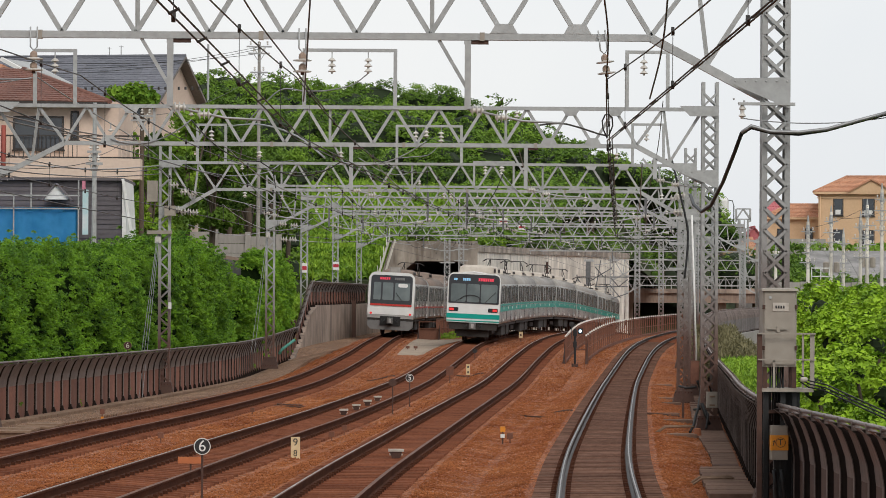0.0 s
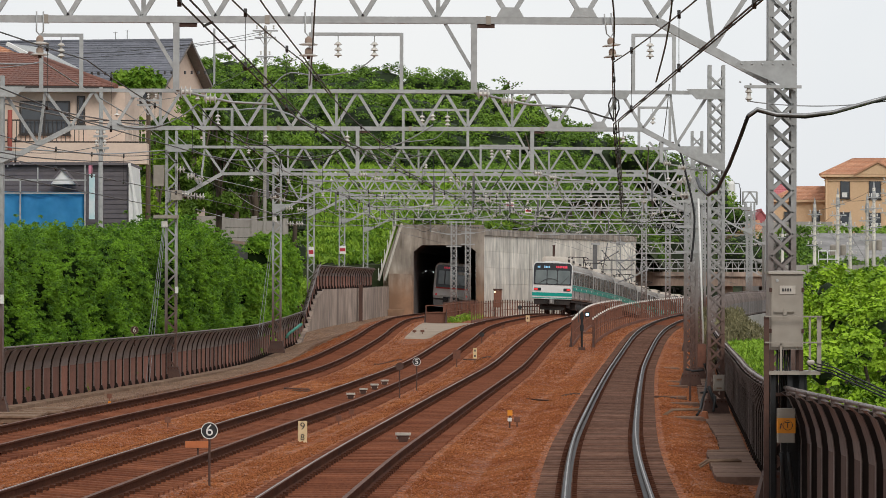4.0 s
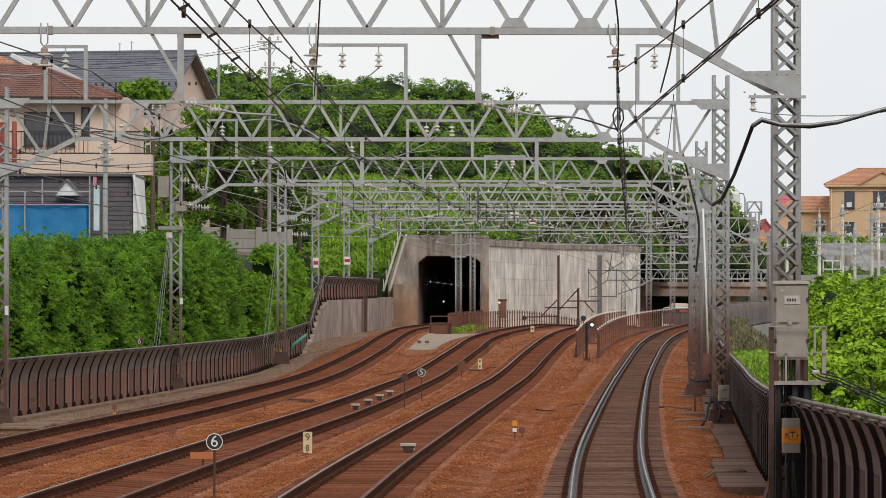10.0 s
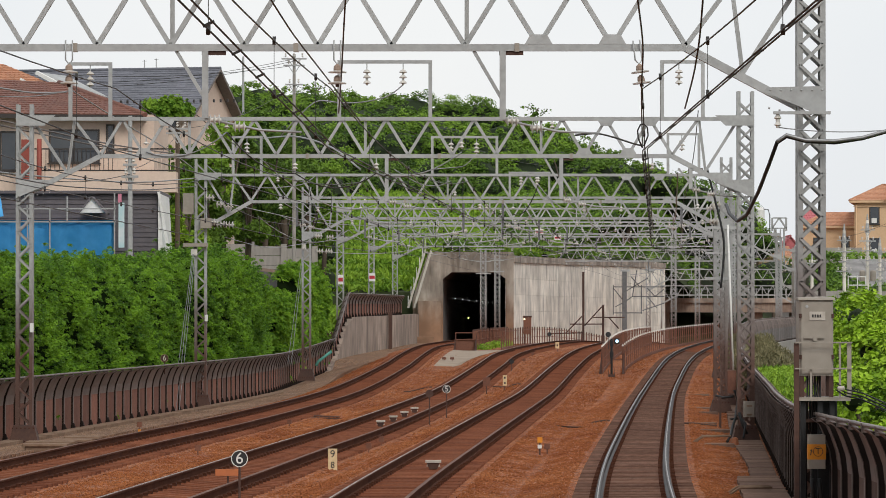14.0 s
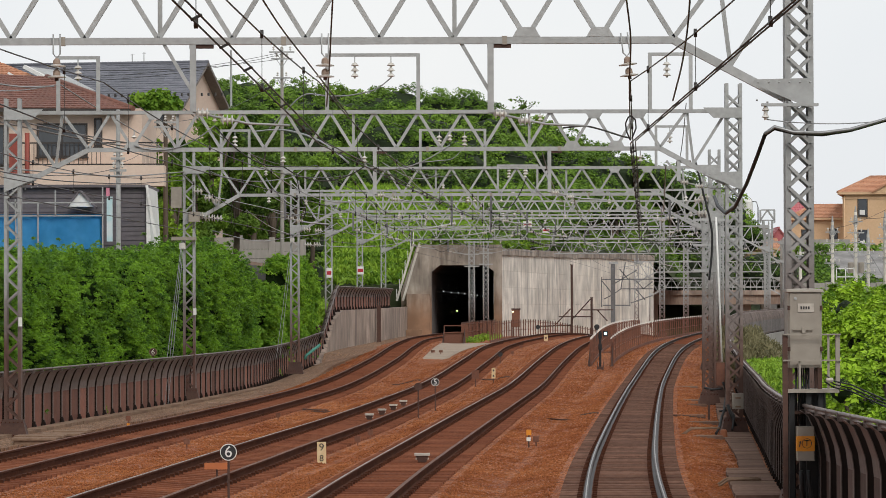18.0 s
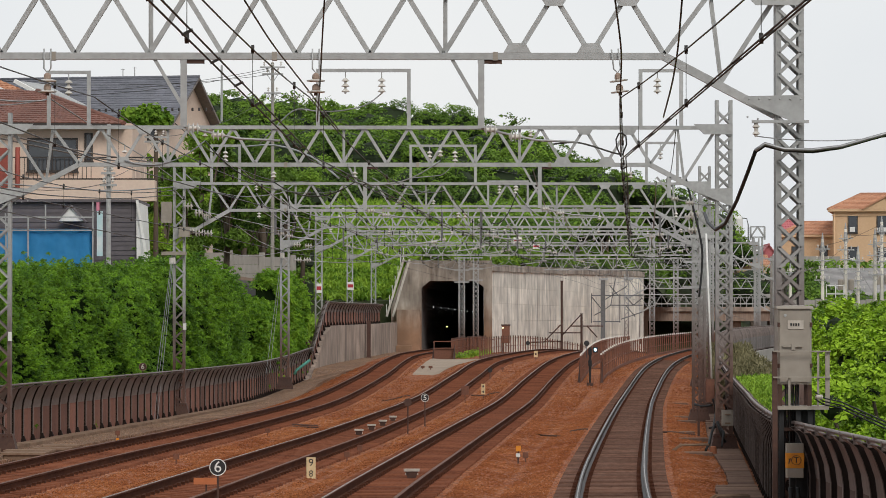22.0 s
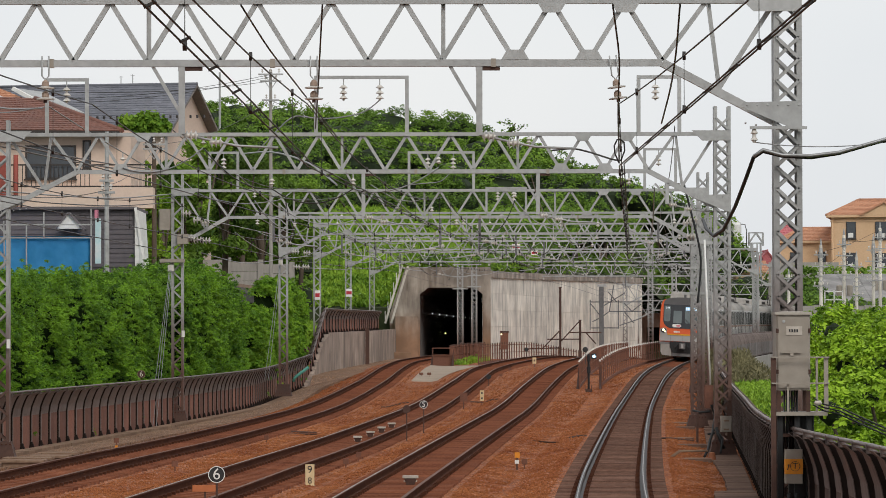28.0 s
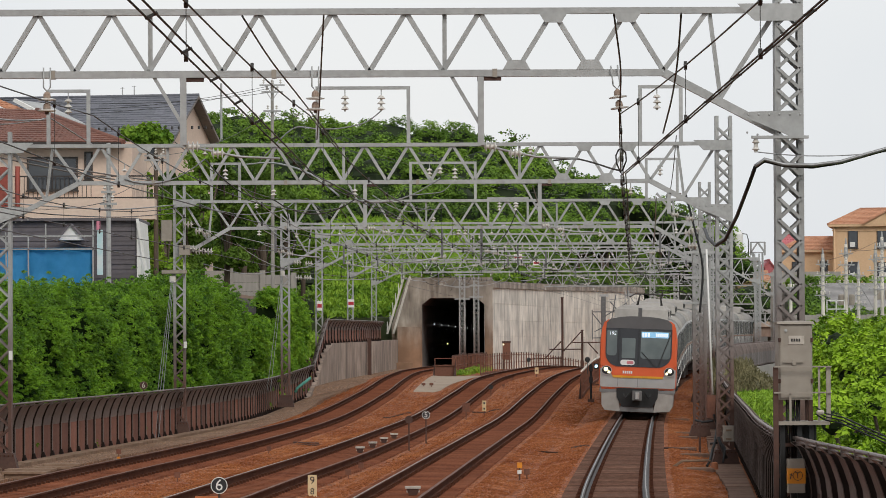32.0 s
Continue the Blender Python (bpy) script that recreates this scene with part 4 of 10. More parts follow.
def build_walkway():
    """The paved strip between the barrier and the first track, and the concrete cable trough slabs on it."""
    v, f = [], []
    ys = np.arange(78, 292, 2.0)
    for y in ys:
        y = float(y)
        a, b = FENCE_L(y) + 0.1, min(LINE[1][0](y) - 1.55, FENCE_L(y) + 2.2)
        z = -0.29 + RISE_TUNNEL(y)
        za = left_foot(min(y, 198)) if y < 199 else z
        v += [(a, y, za + 0.02), (b, y, z), (b, y, z - 0.2)]
    for i in range(len(ys) - 1):
        k = i * 3
        f += [(k, k + 1, k + 4, k + 3), (k + 1, k + 2, k + 5, k + 4)]
    me = bpy.data.meshes.new("walkway_left")
    me.from_pydata(v, [], f)
    me.materials.append(CESS)
    tagged(new("walkway_left", me), "grey-brown gravel walkway beside the barrier", "walkway", kind="structure")
    rng = random.Random(3)
    tr = tagged(new("cable_trough"), "dusty concrete cable trough with loose lids", "cable trough", kind="structure")
    for y in np.arange(80, 196, 1.0):
        y = float(y)
        bm = bmesh.new()
        box(bm, -0.2, 0.2, 0.02, 0.98, 0, 0.1, b=0.015)
        p = part("lid", bm, PAVING, tr)
        d = FENCE_L(y + 1) - FENCE_L(y)
        p.matrix_basis = Matrix.Translation((FENCE_L(y) + 0.6, y, left_foot(y) + 0.03)) @ pose(0, 0, 0, 0, rng.uniform(-2, 2), -math.degrees(math.atan(d)) + rng.uniform(-1, 1))
    for px, py, w in ((-8.99, 91.2, 1.0), (-8.62, 92.8, 0.8), (-8.60, 95.0, 0.7), (-8.92, 89.5, 0.9)):
        bm = bmesh.new()
        box(bm, -w / 2, w / 2, -0.5, 0.5, 0.0, 0.12, b=0.02)
        box(bm, -w / 2 - 0.06, w / 2 + 0.06, -0.55, 0.55, 0.122, 0.17, b=0.02)
        p = part("cable_pit", bm, PAVING)
        p.matrix_basis = Matrix.Translation((px, py, -0.34))
        tagged(p, "concrete cable pit with an overhanging lid", "cable pit", "cable pits")


build_walkway()


# ---- hedge, slopes and woods ----
def shell(rng, centre, radii, n, flat=0.75):
    """Points near the surface of a lumpy ellipsoid, and the way out at each."""
    d = rng.normal(size=(n, 3))
    d /= np.linalg.norm(d, axis=1)[:, None]
    r = rng.uniform(flat, 1.05, size=(n, 1))
    lump = 1 + 0.18 * np.sin(d[:, :1] * 5 + centre[0]) * np.cos(d[:, 1:2] * 4 + centre[1]) + 0.1 * np.sin(d[:, 2:3] * 9)
    return np.asarray(centre) + d * r * lump * np.asarray(radii), d


def tufts(rng, centres, ways, r, n, drop=0.35):
    """Small feathery sprays: leaves over the upper, outer side of each clump; the underside stays open and dark."""
    k = len(centres)
    c, w = np.repeat(np.asarray(centres), n, axis=0), np.repeat(np.asarray(ways), n, axis=0)
    rr = np.repeat(np.asarray(r), n)[:, None]
    d = rng.normal(size=(k * n, 3)) + w * 0.9
    d[:, 2] += 0.25
    d /= np.linalg.norm(d, axis=1)[:, None]
    p = c + d * rr * rng.uniform(0.55, 1.12, size=(k * n, 1))
    keep = d[:, 2] > -drop
    return p[keep], (d * 0.6 + w * 0.25 + np.array([0, 0, 0.45]))[keep]


def hedge_block(name, y0, y1, top, depth, off, seed, label, n, size=0.05, bulge=0.46, period=5.4, mat=None):
    """A conifer hedge: upright billows side by side, each covered in small feathery tufts over a core coloured
    near-black as shade.
    """
    rng = np.random.default_rng(seed)
    th = thing(name, None, label, "hedge")
    ph = rng.uniform(0, 6.28, 5)

    def seam(y, z):
        return (y - y0) / period + 0.18 * math.sin(z * 1.1 + ph[0]) + 0.12 * math.sin(y * 0.9 + ph[1])

    def face_x(y, z, h):
        """The hedge's side towards the line: billows, drawn in at the top and at both ends."""
        u = seam(y, z)
        out = bulge * (abs(math.sin(math.pi * u)) ** 0.6 - 0.6) + 0.13 * math.sin(z * 2.6 + y * 0.7 + ph[2]) + 0.08 * math.sin(z * 5.1 - y * 1.3 + ph[3])
        k = max(0.0, 1 - (h - z) / 0.9)
        e = max(0.0, 1 - (y1 - y) / 2.2)
        return FENCE_L(y) - off + out - 0.55 * k * k - 0.7 * e * e

    centres, ways, radii = [], [], []
    for _ in range(int((y1 - y0) * 5.0 * 30)):
        y = rng.uniform(y0, y1)
        h = top(y) + 0.22 * math.sin(y * 1.7 + ph[4]) + 0.14 * math.sin(y * 3.9 + ph[0])
        z = -0.3 + (h + 0.3) * rng.uniform(0, 1) ** 0.9
        if abs(math.sin(math.pi * seam(y, z))) < 0.3 and rng.uniform() < 0.4 and bulge > 0.3:
            continue                                        # tufts left out so the dark core reads as a shaded seam
        centres.append((face_x(y, z, h) + rng.normal() * 0.17 - 0.06, y, z))
        ways.append((0.75, -0.55, 0.3 + max(0.0, 1 - (h - z) / 0.8) * 0.8))
        radii.append(rng.uniform(0.07, 0.15))
    for _ in range(int((y1 - y0) * 34)):                     # the top, with leaders that stand out of it
        y = rng.uniform(y0, y1)
        h = top(y) + 0.22 * math.sin(y * 1.7 + ph[4]) + 0.14 * math.sin(y * 3.9 + ph[0])
        tall = rng.uniform() < 0.16
        centres.append((FENCE_L(y) - off - 0.45 - rng.uniform(0, depth * 0.7), y, h - 0.1 - rng.uniform(0, 0.3) + (0.32 if tall else 0)))
        ways.append((0.15, -0.35, 1.0))
        radii.append(rng.uniform(0.07, 0.12) if tall else rng.uniform(0.1, 0.22))
    # Closed dark core behind the tufts: shade put in as colour.
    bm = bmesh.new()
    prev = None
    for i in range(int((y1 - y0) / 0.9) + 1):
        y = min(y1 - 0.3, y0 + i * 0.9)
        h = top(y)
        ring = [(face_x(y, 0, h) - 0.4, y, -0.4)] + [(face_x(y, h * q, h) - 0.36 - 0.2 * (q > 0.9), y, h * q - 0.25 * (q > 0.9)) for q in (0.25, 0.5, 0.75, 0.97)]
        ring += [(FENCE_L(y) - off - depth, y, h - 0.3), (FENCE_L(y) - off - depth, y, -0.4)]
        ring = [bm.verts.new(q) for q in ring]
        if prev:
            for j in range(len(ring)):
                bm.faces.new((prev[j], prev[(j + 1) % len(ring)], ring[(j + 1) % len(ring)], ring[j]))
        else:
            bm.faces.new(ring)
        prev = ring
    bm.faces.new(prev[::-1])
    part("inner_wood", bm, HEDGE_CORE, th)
    pts, outs = tufts(rng, centres, ways, radii, n, 0.0)
    keep = pts[:, 2] > -0.4
    tagged(leaves("foliage", pts[keep], size, mat or HEDGE, th, 0.1, outs[keep], seed, 2.1, 0.4), kind="stuff")


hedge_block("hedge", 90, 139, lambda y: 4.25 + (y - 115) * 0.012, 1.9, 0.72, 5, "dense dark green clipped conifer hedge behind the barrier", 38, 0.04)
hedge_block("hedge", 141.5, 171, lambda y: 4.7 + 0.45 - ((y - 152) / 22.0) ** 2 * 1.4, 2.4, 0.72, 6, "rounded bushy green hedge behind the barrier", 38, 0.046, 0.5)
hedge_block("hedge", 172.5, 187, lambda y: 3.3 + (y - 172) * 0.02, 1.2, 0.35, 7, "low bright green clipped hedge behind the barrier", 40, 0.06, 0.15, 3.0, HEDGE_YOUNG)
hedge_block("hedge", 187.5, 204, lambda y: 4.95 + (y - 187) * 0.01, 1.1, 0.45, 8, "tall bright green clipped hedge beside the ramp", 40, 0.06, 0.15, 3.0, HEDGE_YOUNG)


def ivy_bank():
    """Ivy and weeds on the bank past the hedge."""
    rng = np.random.default_rng(9)
    n = 16000
    y = rng.uniform(172, 214, n)
    off = rng.uniform(0.4, 5.0, n)
    x = np.array([FENCE_L(float(v)) for v in y]) - off
    z = 0.6 + off * 0.55 + rng.uniform(0, 0.9, n) + (y - 172) * 0.02
    tagged(leaves("ivy_bank", np.stack([x, y, z], 1), 0.2, GRASS, None, 0.6, None, 9), "bright green ivy and weeds on a steep bank", "ivy", kind="stuff")
    bm = bmesh.new()
    hull(bm, [(FENCE_L(172) - 0.5, 172, 0.5), (FENCE_L(214) - 0.5, 214, 1.0), (FENCE_L(214) - 5.2, 214, 4.2), (FENCE_L(172) - 5.2, 172, 3.4)],
         [(FENCE_L(172) - 0.5, 172, 0.7), (FENCE_L(214) - 0.5, 214, 1.4), (FENCE_L(214) - 5.2, 214, 4.4), (FENCE_L(172) - 5.2, 172, 3.6)])
    tagged(part("bank", bm, SOIL), "dark soil bank under ivy", "bank", kind="structure")


ivy_bank()


def grass_slope():
    """The steep bright grass slope over the left side of the tunnel."""
    rng = np.random.default_rng(12)
    n = 80000
    y = rng.uniform(262, 392, n)
    x = -15 + rng.uniform(0, 1, n) * (18.0 + (y - 262) * 0.12)
    z = np.array([land(float(a), float(b)) for a, b in zip(x, y)])
    keep = ((y > 297) | (x < -3.8)) & (z < 2.9 + 0.031 * y + np.sin(x * 0.9) * 0.5)
    p = np.stack([x, y, z + rng.uniform(0.05, 0.45, n)], 1)[keep]
    tagged(leaves("grass_slope", p, 0.22, GRASS, None, 1.1, None, 12, 3.2), "rough bright green grass on the slope over the tunnel", "grass", kind="stuff")


grass_slope()


def woods():
    """The wooded hill: crowns packed over the ridge and its near face, each of many leafy clumps over a core coloured
    dark as shade, on trunks.
    """
    rng = np.random.default_rng(21)
    pts, outs, bm, trunks = [], [], bmesh.new(), bmesh.new()

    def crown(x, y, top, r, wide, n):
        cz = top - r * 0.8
        # Dark solid added inside the crown, so gaps between clumps look shaded.
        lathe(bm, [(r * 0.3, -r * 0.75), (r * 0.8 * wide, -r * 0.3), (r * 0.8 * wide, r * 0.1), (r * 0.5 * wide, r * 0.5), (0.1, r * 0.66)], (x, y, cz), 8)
        tube(trunks, [(x + rng.uniform(-0.4, 0.4), y, cz - r - 6), (x, y, cz - r * 0.4)], 0.2, 5)
        k = int(9 * r * wide)
        d = rng.normal(size=(k, 3)) * (1, 1, 0.8)
        d[:, 1] -= 0.5
        d[:, 2] += 0.35
        d /= np.linalg.norm(d, axis=1)[:, None]
        d = d[d[:, 2] > -0.45]
        c = np.array([x, y, cz]) + d * np.array([r * wide, r * wide, r * 0.8]) * rng.uniform(0.72, 1.0, size=(len(d), 1))
        p, o = tufts(rng, c, d * 0.8 + np.array([0, -0.15, 0.3]), rng.uniform(0.45, 0.95, len(d)), n, 0.2)
        pts.append(p)
        outs.append(o)

    for row, (yy, lift) in enumerate(((440, 0.0), (425, -0.5), (412, -1.6), (400, -3.2), (389, -4.8), (378, -6.4))):
        x = -62.0
        while x < 38:
            r = rng.uniform(1.9, 3.4)
            top = RIDGE(x) + lift * 1.25 + rng.uniform(-0.9, 0.5)
            if row > 2 and -13 < x < 6 and rng.uniform() < (row - 2) * 0.15:
                x += r
                continue
            if x > 30:
                top = min(top, RIDGE(x) + 0.3)
            if top > land(x, yy) + 0.8 and (yy > 404 or x < WALL_LINE(min(yy, 388)) - 3.0):
                crown(x, yy + rng.uniform(-4, 4), top, r, rng.uniform(1.0, 1.35), 80 if -26 < x < 34 else 30)
                if x > 12 and row > 1:               # leafy down to the ground at the hill's end
                    for zz in np.arange(max(land(x, yy) + 1.5, 7.5), top - r, 2.2):
                        crown(x + rng.uniform(-1, 1), yy - rng.uniform(0, 3), zz + 1.5, rng.uniform(1.5, 2.2), 1.1, 45)
            x += r * rng.uniform(1.15, 1.7)
    for _ in range(190):                     # scrub at the foot of the hill, over the retaining wall
        yy = rng.uniform(318, 398)
        x = rng.uniform(6, WALL_LINE(min(yy, 388)) - 1.6)
        r = rng.uniform(0.8, 1.4)
        if land(x, yy) < 14:
            crown(x, yy, land(x, yy) + r * 1.1, r, 1.3, 60)
    part_of = thing("woods", None, "dense broadleaf woods over a hill", "woods", kind="stuff")
    tagged(leaves("canopy", np.concatenate(pts), 0.17, WOOD_LEAF, part_of, 0.1, np.concatenate(outs), 22, 1.7, 0.45), kind="stuff")
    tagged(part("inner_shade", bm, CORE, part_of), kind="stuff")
    tagged(part("trunks", trunks, BARK, part_of), kind="stuff")
    # darker trees lower down, behind the houses, and the undergrowth under the crowns: shade put into the leaf colour
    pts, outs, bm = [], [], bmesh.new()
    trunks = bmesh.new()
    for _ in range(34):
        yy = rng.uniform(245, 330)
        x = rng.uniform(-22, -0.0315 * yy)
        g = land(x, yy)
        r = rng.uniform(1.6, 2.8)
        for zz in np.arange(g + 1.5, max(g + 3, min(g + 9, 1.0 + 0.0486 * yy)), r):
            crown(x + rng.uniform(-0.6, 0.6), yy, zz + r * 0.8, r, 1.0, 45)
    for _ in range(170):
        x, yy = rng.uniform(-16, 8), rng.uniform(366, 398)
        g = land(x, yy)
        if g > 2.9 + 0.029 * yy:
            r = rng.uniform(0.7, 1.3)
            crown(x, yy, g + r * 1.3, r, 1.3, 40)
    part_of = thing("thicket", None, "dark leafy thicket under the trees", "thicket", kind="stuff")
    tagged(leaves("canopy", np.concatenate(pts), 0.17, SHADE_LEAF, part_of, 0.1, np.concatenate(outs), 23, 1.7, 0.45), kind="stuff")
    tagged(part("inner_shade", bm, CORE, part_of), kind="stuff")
    tagged(part("trunks", trunks, BARK, part_of), kind="stuff")


woods()


def young_tree(x, y, z, h, seed):
    """A tree whose twigs stand above the ridge: a bent trunk, limbs, and thin leafy sprays."""
    rng = random.Random(seed)
    th = thing("tree", Matrix.Translation((x, y, z)), "slim leafy tree standing above the woods", "tree", "trees on the ridge")
    bm = bmesh.new()
    tube(bm, [(0, 0, 0), (0.1, 0, h * 0.5), (0.35, 0, h * 0.85), (0.7, 0, h)], 0.06, 6)
    pts = []
    for i in range(14):
        z0 = h * rng.uniform(0.3, 0.95)
        a, l = rng.uniform(0, 6.28), rng.uniform(0.6, 1.7)
        tip = Vector((math.cos(a) * l, math.sin(a) * l, z0 + rng.uniform(0.3, 0.9)))
        tube(bm, [(0.15, 0, z0), tip], 0.022, 4)
        for _ in range(16):
            pts.append(tip.lerp(Vector((0.15, 0, z0)), rng.uniform(-0.1, 0.8)) + Vector((rng.uniform(-0.3, 0.3), rng.uniform(-0.3, 0.3), rng.uniform(-0.2, 0.3))))
    part("trunk", bm, BARK, th)
    tagged(leaves("crown", [tuple(p) for p in pts], 0.2, WOOD_LEAF, th, 0.3, None, seed), kind="stuff")


for i, (tx, tz, th_) in enumerate(((9.84, 24.51, 2.4), (-13.70, 26.65, 2.6), (-11.25, 26.65, 2.0), (3.73, 25.43, 1.9), (-5.75, 26.04, 1.8), (-18.84, 25.90, 2.2))):
    young_tree(tx, 427, tz - 2.2, th_ + 0.6, 40 + i)


# ---- tunnel and the concrete walls round it ----
TUNNEL_DARK = surface("sooty_tunnel_lining", (0.24, 0.22, 0.21), None, 0.95, 0, 3, 0.3, 0.2)


def build_tunnel():
    y = 295.0
    a, b, c, d = -2.06, 0.13, 4.80, 5.39
    z0, z1, zo, zk = 0.3, 7.57, 6.05, 5.55
    bm = bmesh.new()
    prism(bm, [(a, z0), (b, z0), (b, z1), (a + 1.1, z1), (a - 0.1, 4.03)], y, y + 1.5)
    prism(bm, [(c, z0), (d, z0), (d, z1), (c, z1)], y, y + 1.5)
    prism(bm, [(b, zk), (b + 0.62, zo), (c - 0.62, zo), (c, zk), (c, z1), (b, z1)], y, y + 1.5)
    tagged(part("tunnel_portal", bm, PORTAL_CONCRETE), "rust-stained concrete tunnel portal with chamfered corners", "tunnel", kind="structure")
    bm = bmesh.new()
    L, sh = 130.0, 9.0
    ring = [(b, z0), (b, zk), (b + 0.62, zo), (c - 0.62, zo), (c, zk), (c, z0)]
    outer = [(b - 0.5, z0), (b - 0.5, zk + 0.4), (b + 0.4, zo + 0.5), (c - 0.4, zo + 0.5), (c + 0.5, zk + 0.4), (c + 0.5, z0)]
    for (p, q), (po, qo) in zip(zip(ring, ring[1:]), zip(outer, outer[1:])):
        hull(bm, [(p[0], y + 1.5, p[1]), (q[0], y + 1.5, q[1]), (qo[0], y + 1.5, qo[1]), (po[0], y + 1.5, po[1])],
             [(p[0] + sh, y + L, p[1]), (q[0] + sh, y + L, q[1]), (qo[0] + sh, y + L, qo[1]), (po[0] + sh, y + L, po[1])])
    hull(bm, [(b - 0.5, y + 1.5, z0 - 0.2), (c + 0.5, y + 1.5, z0 - 0.2), (c + 0.5, y + 1.5, z0), (b - 0.5, y + 1.5, z0)],
         [(b - 0.5 + sh, y + L, z0 - 0.2), (c + 0.5 + sh, y + L, z0 - 0.2), (c + 0.5 + sh, y + L, z0), (b - 0.5 + sh, y + L, z0)])
    box(bm, b - 0.5 + sh - 0.5, c + 0.5 + sh + 0.5, y + L, y + L + 0.5, z0 - 0.2, zo + 0.5)
    tagged(part("tunnel_lining", bm, TUNNEL_DARK), "dark sooty tunnel lining", "tunnel", kind="structure")
    lamp = glow("tunnel_lamp", (0.9, 0.95, 1.0), 1.6)
    for i in range(7):
        yy = y + 12 + i * 9
        bm = bmesh.new()
        bar(bm, (0, 0, 0), (0, 0.35, 0), 0.06)
        p = part("tunnel_lamp", bm, lamp)
        p.matrix_basis = Matrix.Translation((b + 0.12 + sh * (yy - y) / L, yy, 4.16 - i * 0.03))
        tagged(p, "small white lamp on the tunnel wall", "lamp", "tunnel lamps")
    bm = bmesh.new()
    lathe(bm, [(0.02, 0), (0.06, 0.02), (0.06, 0.1), (0.02, 0.12)], (0, 0, 0), 10, 0, "y")
    p = part("tunnel_signal", bm, glow("signal_amber", (0.85, 0.95, 0.3), 2.5))
    p.matrix_basis = Matrix.Translation((2.19, 320, 2.63))
    tagged(p, "small amber signal light in the tunnel", "signal")
    # the lighter block before the left cheek
    bm = bmesh.new()
    box(bm, -1.75, 0.00, 292.0, 294.95, 0.3, 3.89, b=0.05)
    box(bm, -2.41, -0.58, 289.5, 291.9, 0.3, 1.25, b=0.05)
    tagged(part("abutment_block", bm, PORTAL_CONCRETE), "pale rust-washed concrete block beside the tunnel", "concrete block", kind="structure")


build_tunnel()



def build_big_wall():
    """The tall retaining wall beside the second track: cast panels with joints, formwork lines and tie holes."""
    w = tagged(new("retaining_wall"), "tall weathered concrete retaining wall with dark runs of water", "wall", kind="structure")
    ys = np.linspace(295.3, 388, 15)
    lips = random.Random(61)
    for a, b in zip(ys, ys[1:]):
        a, b = float(a), float(b)
        top = 7.3 + (a - 295) * 0.008
        for z0, z1 in ((-3.0, 0.65), (0.65, 1.9), (1.9, 3.15), (3.15, 4.4), (4.4, 5.65), (5.65, top - 0.5)):
            bm = bmesh.new()
            lip = lips.uniform(-0.012, 0.012)
            xa, xb = WALL_LINE(a) + lip, WALL_LINE(b) + lip
            hull(bm, [(xa, a + 0.02, z0), (xb, b - 0.02, z0), (xb - 0.6, b, z0), (xa - 0.6, a, z0)],
                 [(xa, a + 0.02, z1 - 0.008), (xb, b - 0.02, z1 - 0.008), (xb - 0.6, b, z1 - 0.008), (xa - 0.6, a, z1 - 0.008)])
            part("wall_panel", bm, CONCRETE, w)
        bm = bmesh.new()
        hull(bm, [(xa + 0.12, a, top - 0.5), (xb + 0.12, b, top - 0.5), (xb - 0.8, b, top - 0.5), (xa - 0.8, a, top - 0.5)],
             [(xa + 0.12, a, top), (xb + 0.12, b, top), (xb - 0.8, b, top), (xa - 0.8, a, top)])
        part("coping", bm, PORTAL_CONCRETE, w)


build_big_wall()


def wall_verge():
    """The planted verge behind the retaining wall's coping, and the hill's end past the wall."""
    rng = np.random.default_rng(64)
    rows = []
    for y in np.linspace(296.6, 390, 34):
        y = float(y)
        hill = land(WALL_LINE(min(y, 388)) - 5.4, y)
        rows.append([(WALL_LINE(y) - 0.75 - j * 1.15, y, 7.3 + (y - 295) * 0.008 + (hill - 7.3 - (y - 295) * 0.008) * (j / 4)) for j in range(5)])
    for y in np.linspace(394, 434, 11):                      # the slope falls to the tracks past the wall's end
        y = float(y)
        hill = land(20.0, min(y, 430))
        rows.append([(21.2 + (y - 388) * 0.09 + (4 - j) * 1.1 - 1.0, y, 5.0 + (hill - 5.0) * (j / 4)) for j in range(5)])
    v = [p for r in rows for p in r]
    f = [(i * 5 + j, i * 5 + j + 1, i * 5 + j + 6, i * 5 + j + 5) for i in range(len(rows) - 1) for j in range(4)]
    me = bpy.data.meshes.new("verge")
    me.from_pydata(v, [], f)
    me.materials.append(SOIL)
    tagged(new("verge", me), "overgrown verge behind the retaining wall", "verge", kind="structure")
    c = []
    for _ in range(1500):
        i, j, a, b = rng.integers(len(rows) - 1), rng.integers(4), rng.uniform(), rng.uniform()
        p = np.array(rows[i][j]) * (1 - a) * (1 - b) + np.array(rows[i + 1][j]) * a * (1 - b) + np.array(rows[i][j + 1]) * (1 - a) * b + np.array(rows[i + 1][j + 1]) * a * b
        c.append(p + np.array([0, 0, rng.uniform(0.0, 0.5)]))
    p, o = tufts(rng, c, np.tile((0.25, -0.5, 0.6), (len(c), 1)), rng.uniform(0.35, 0.75, len(c)), 34, 0.2)
    tagged(leaves("verge_scrub", p, 0.15, WOOD_LEAF, None, 0.3, o, 65, 1.8, 0.5), "mid-green scrub behind the retaining wall", "scrub", kind="stuff")


wall_verge()


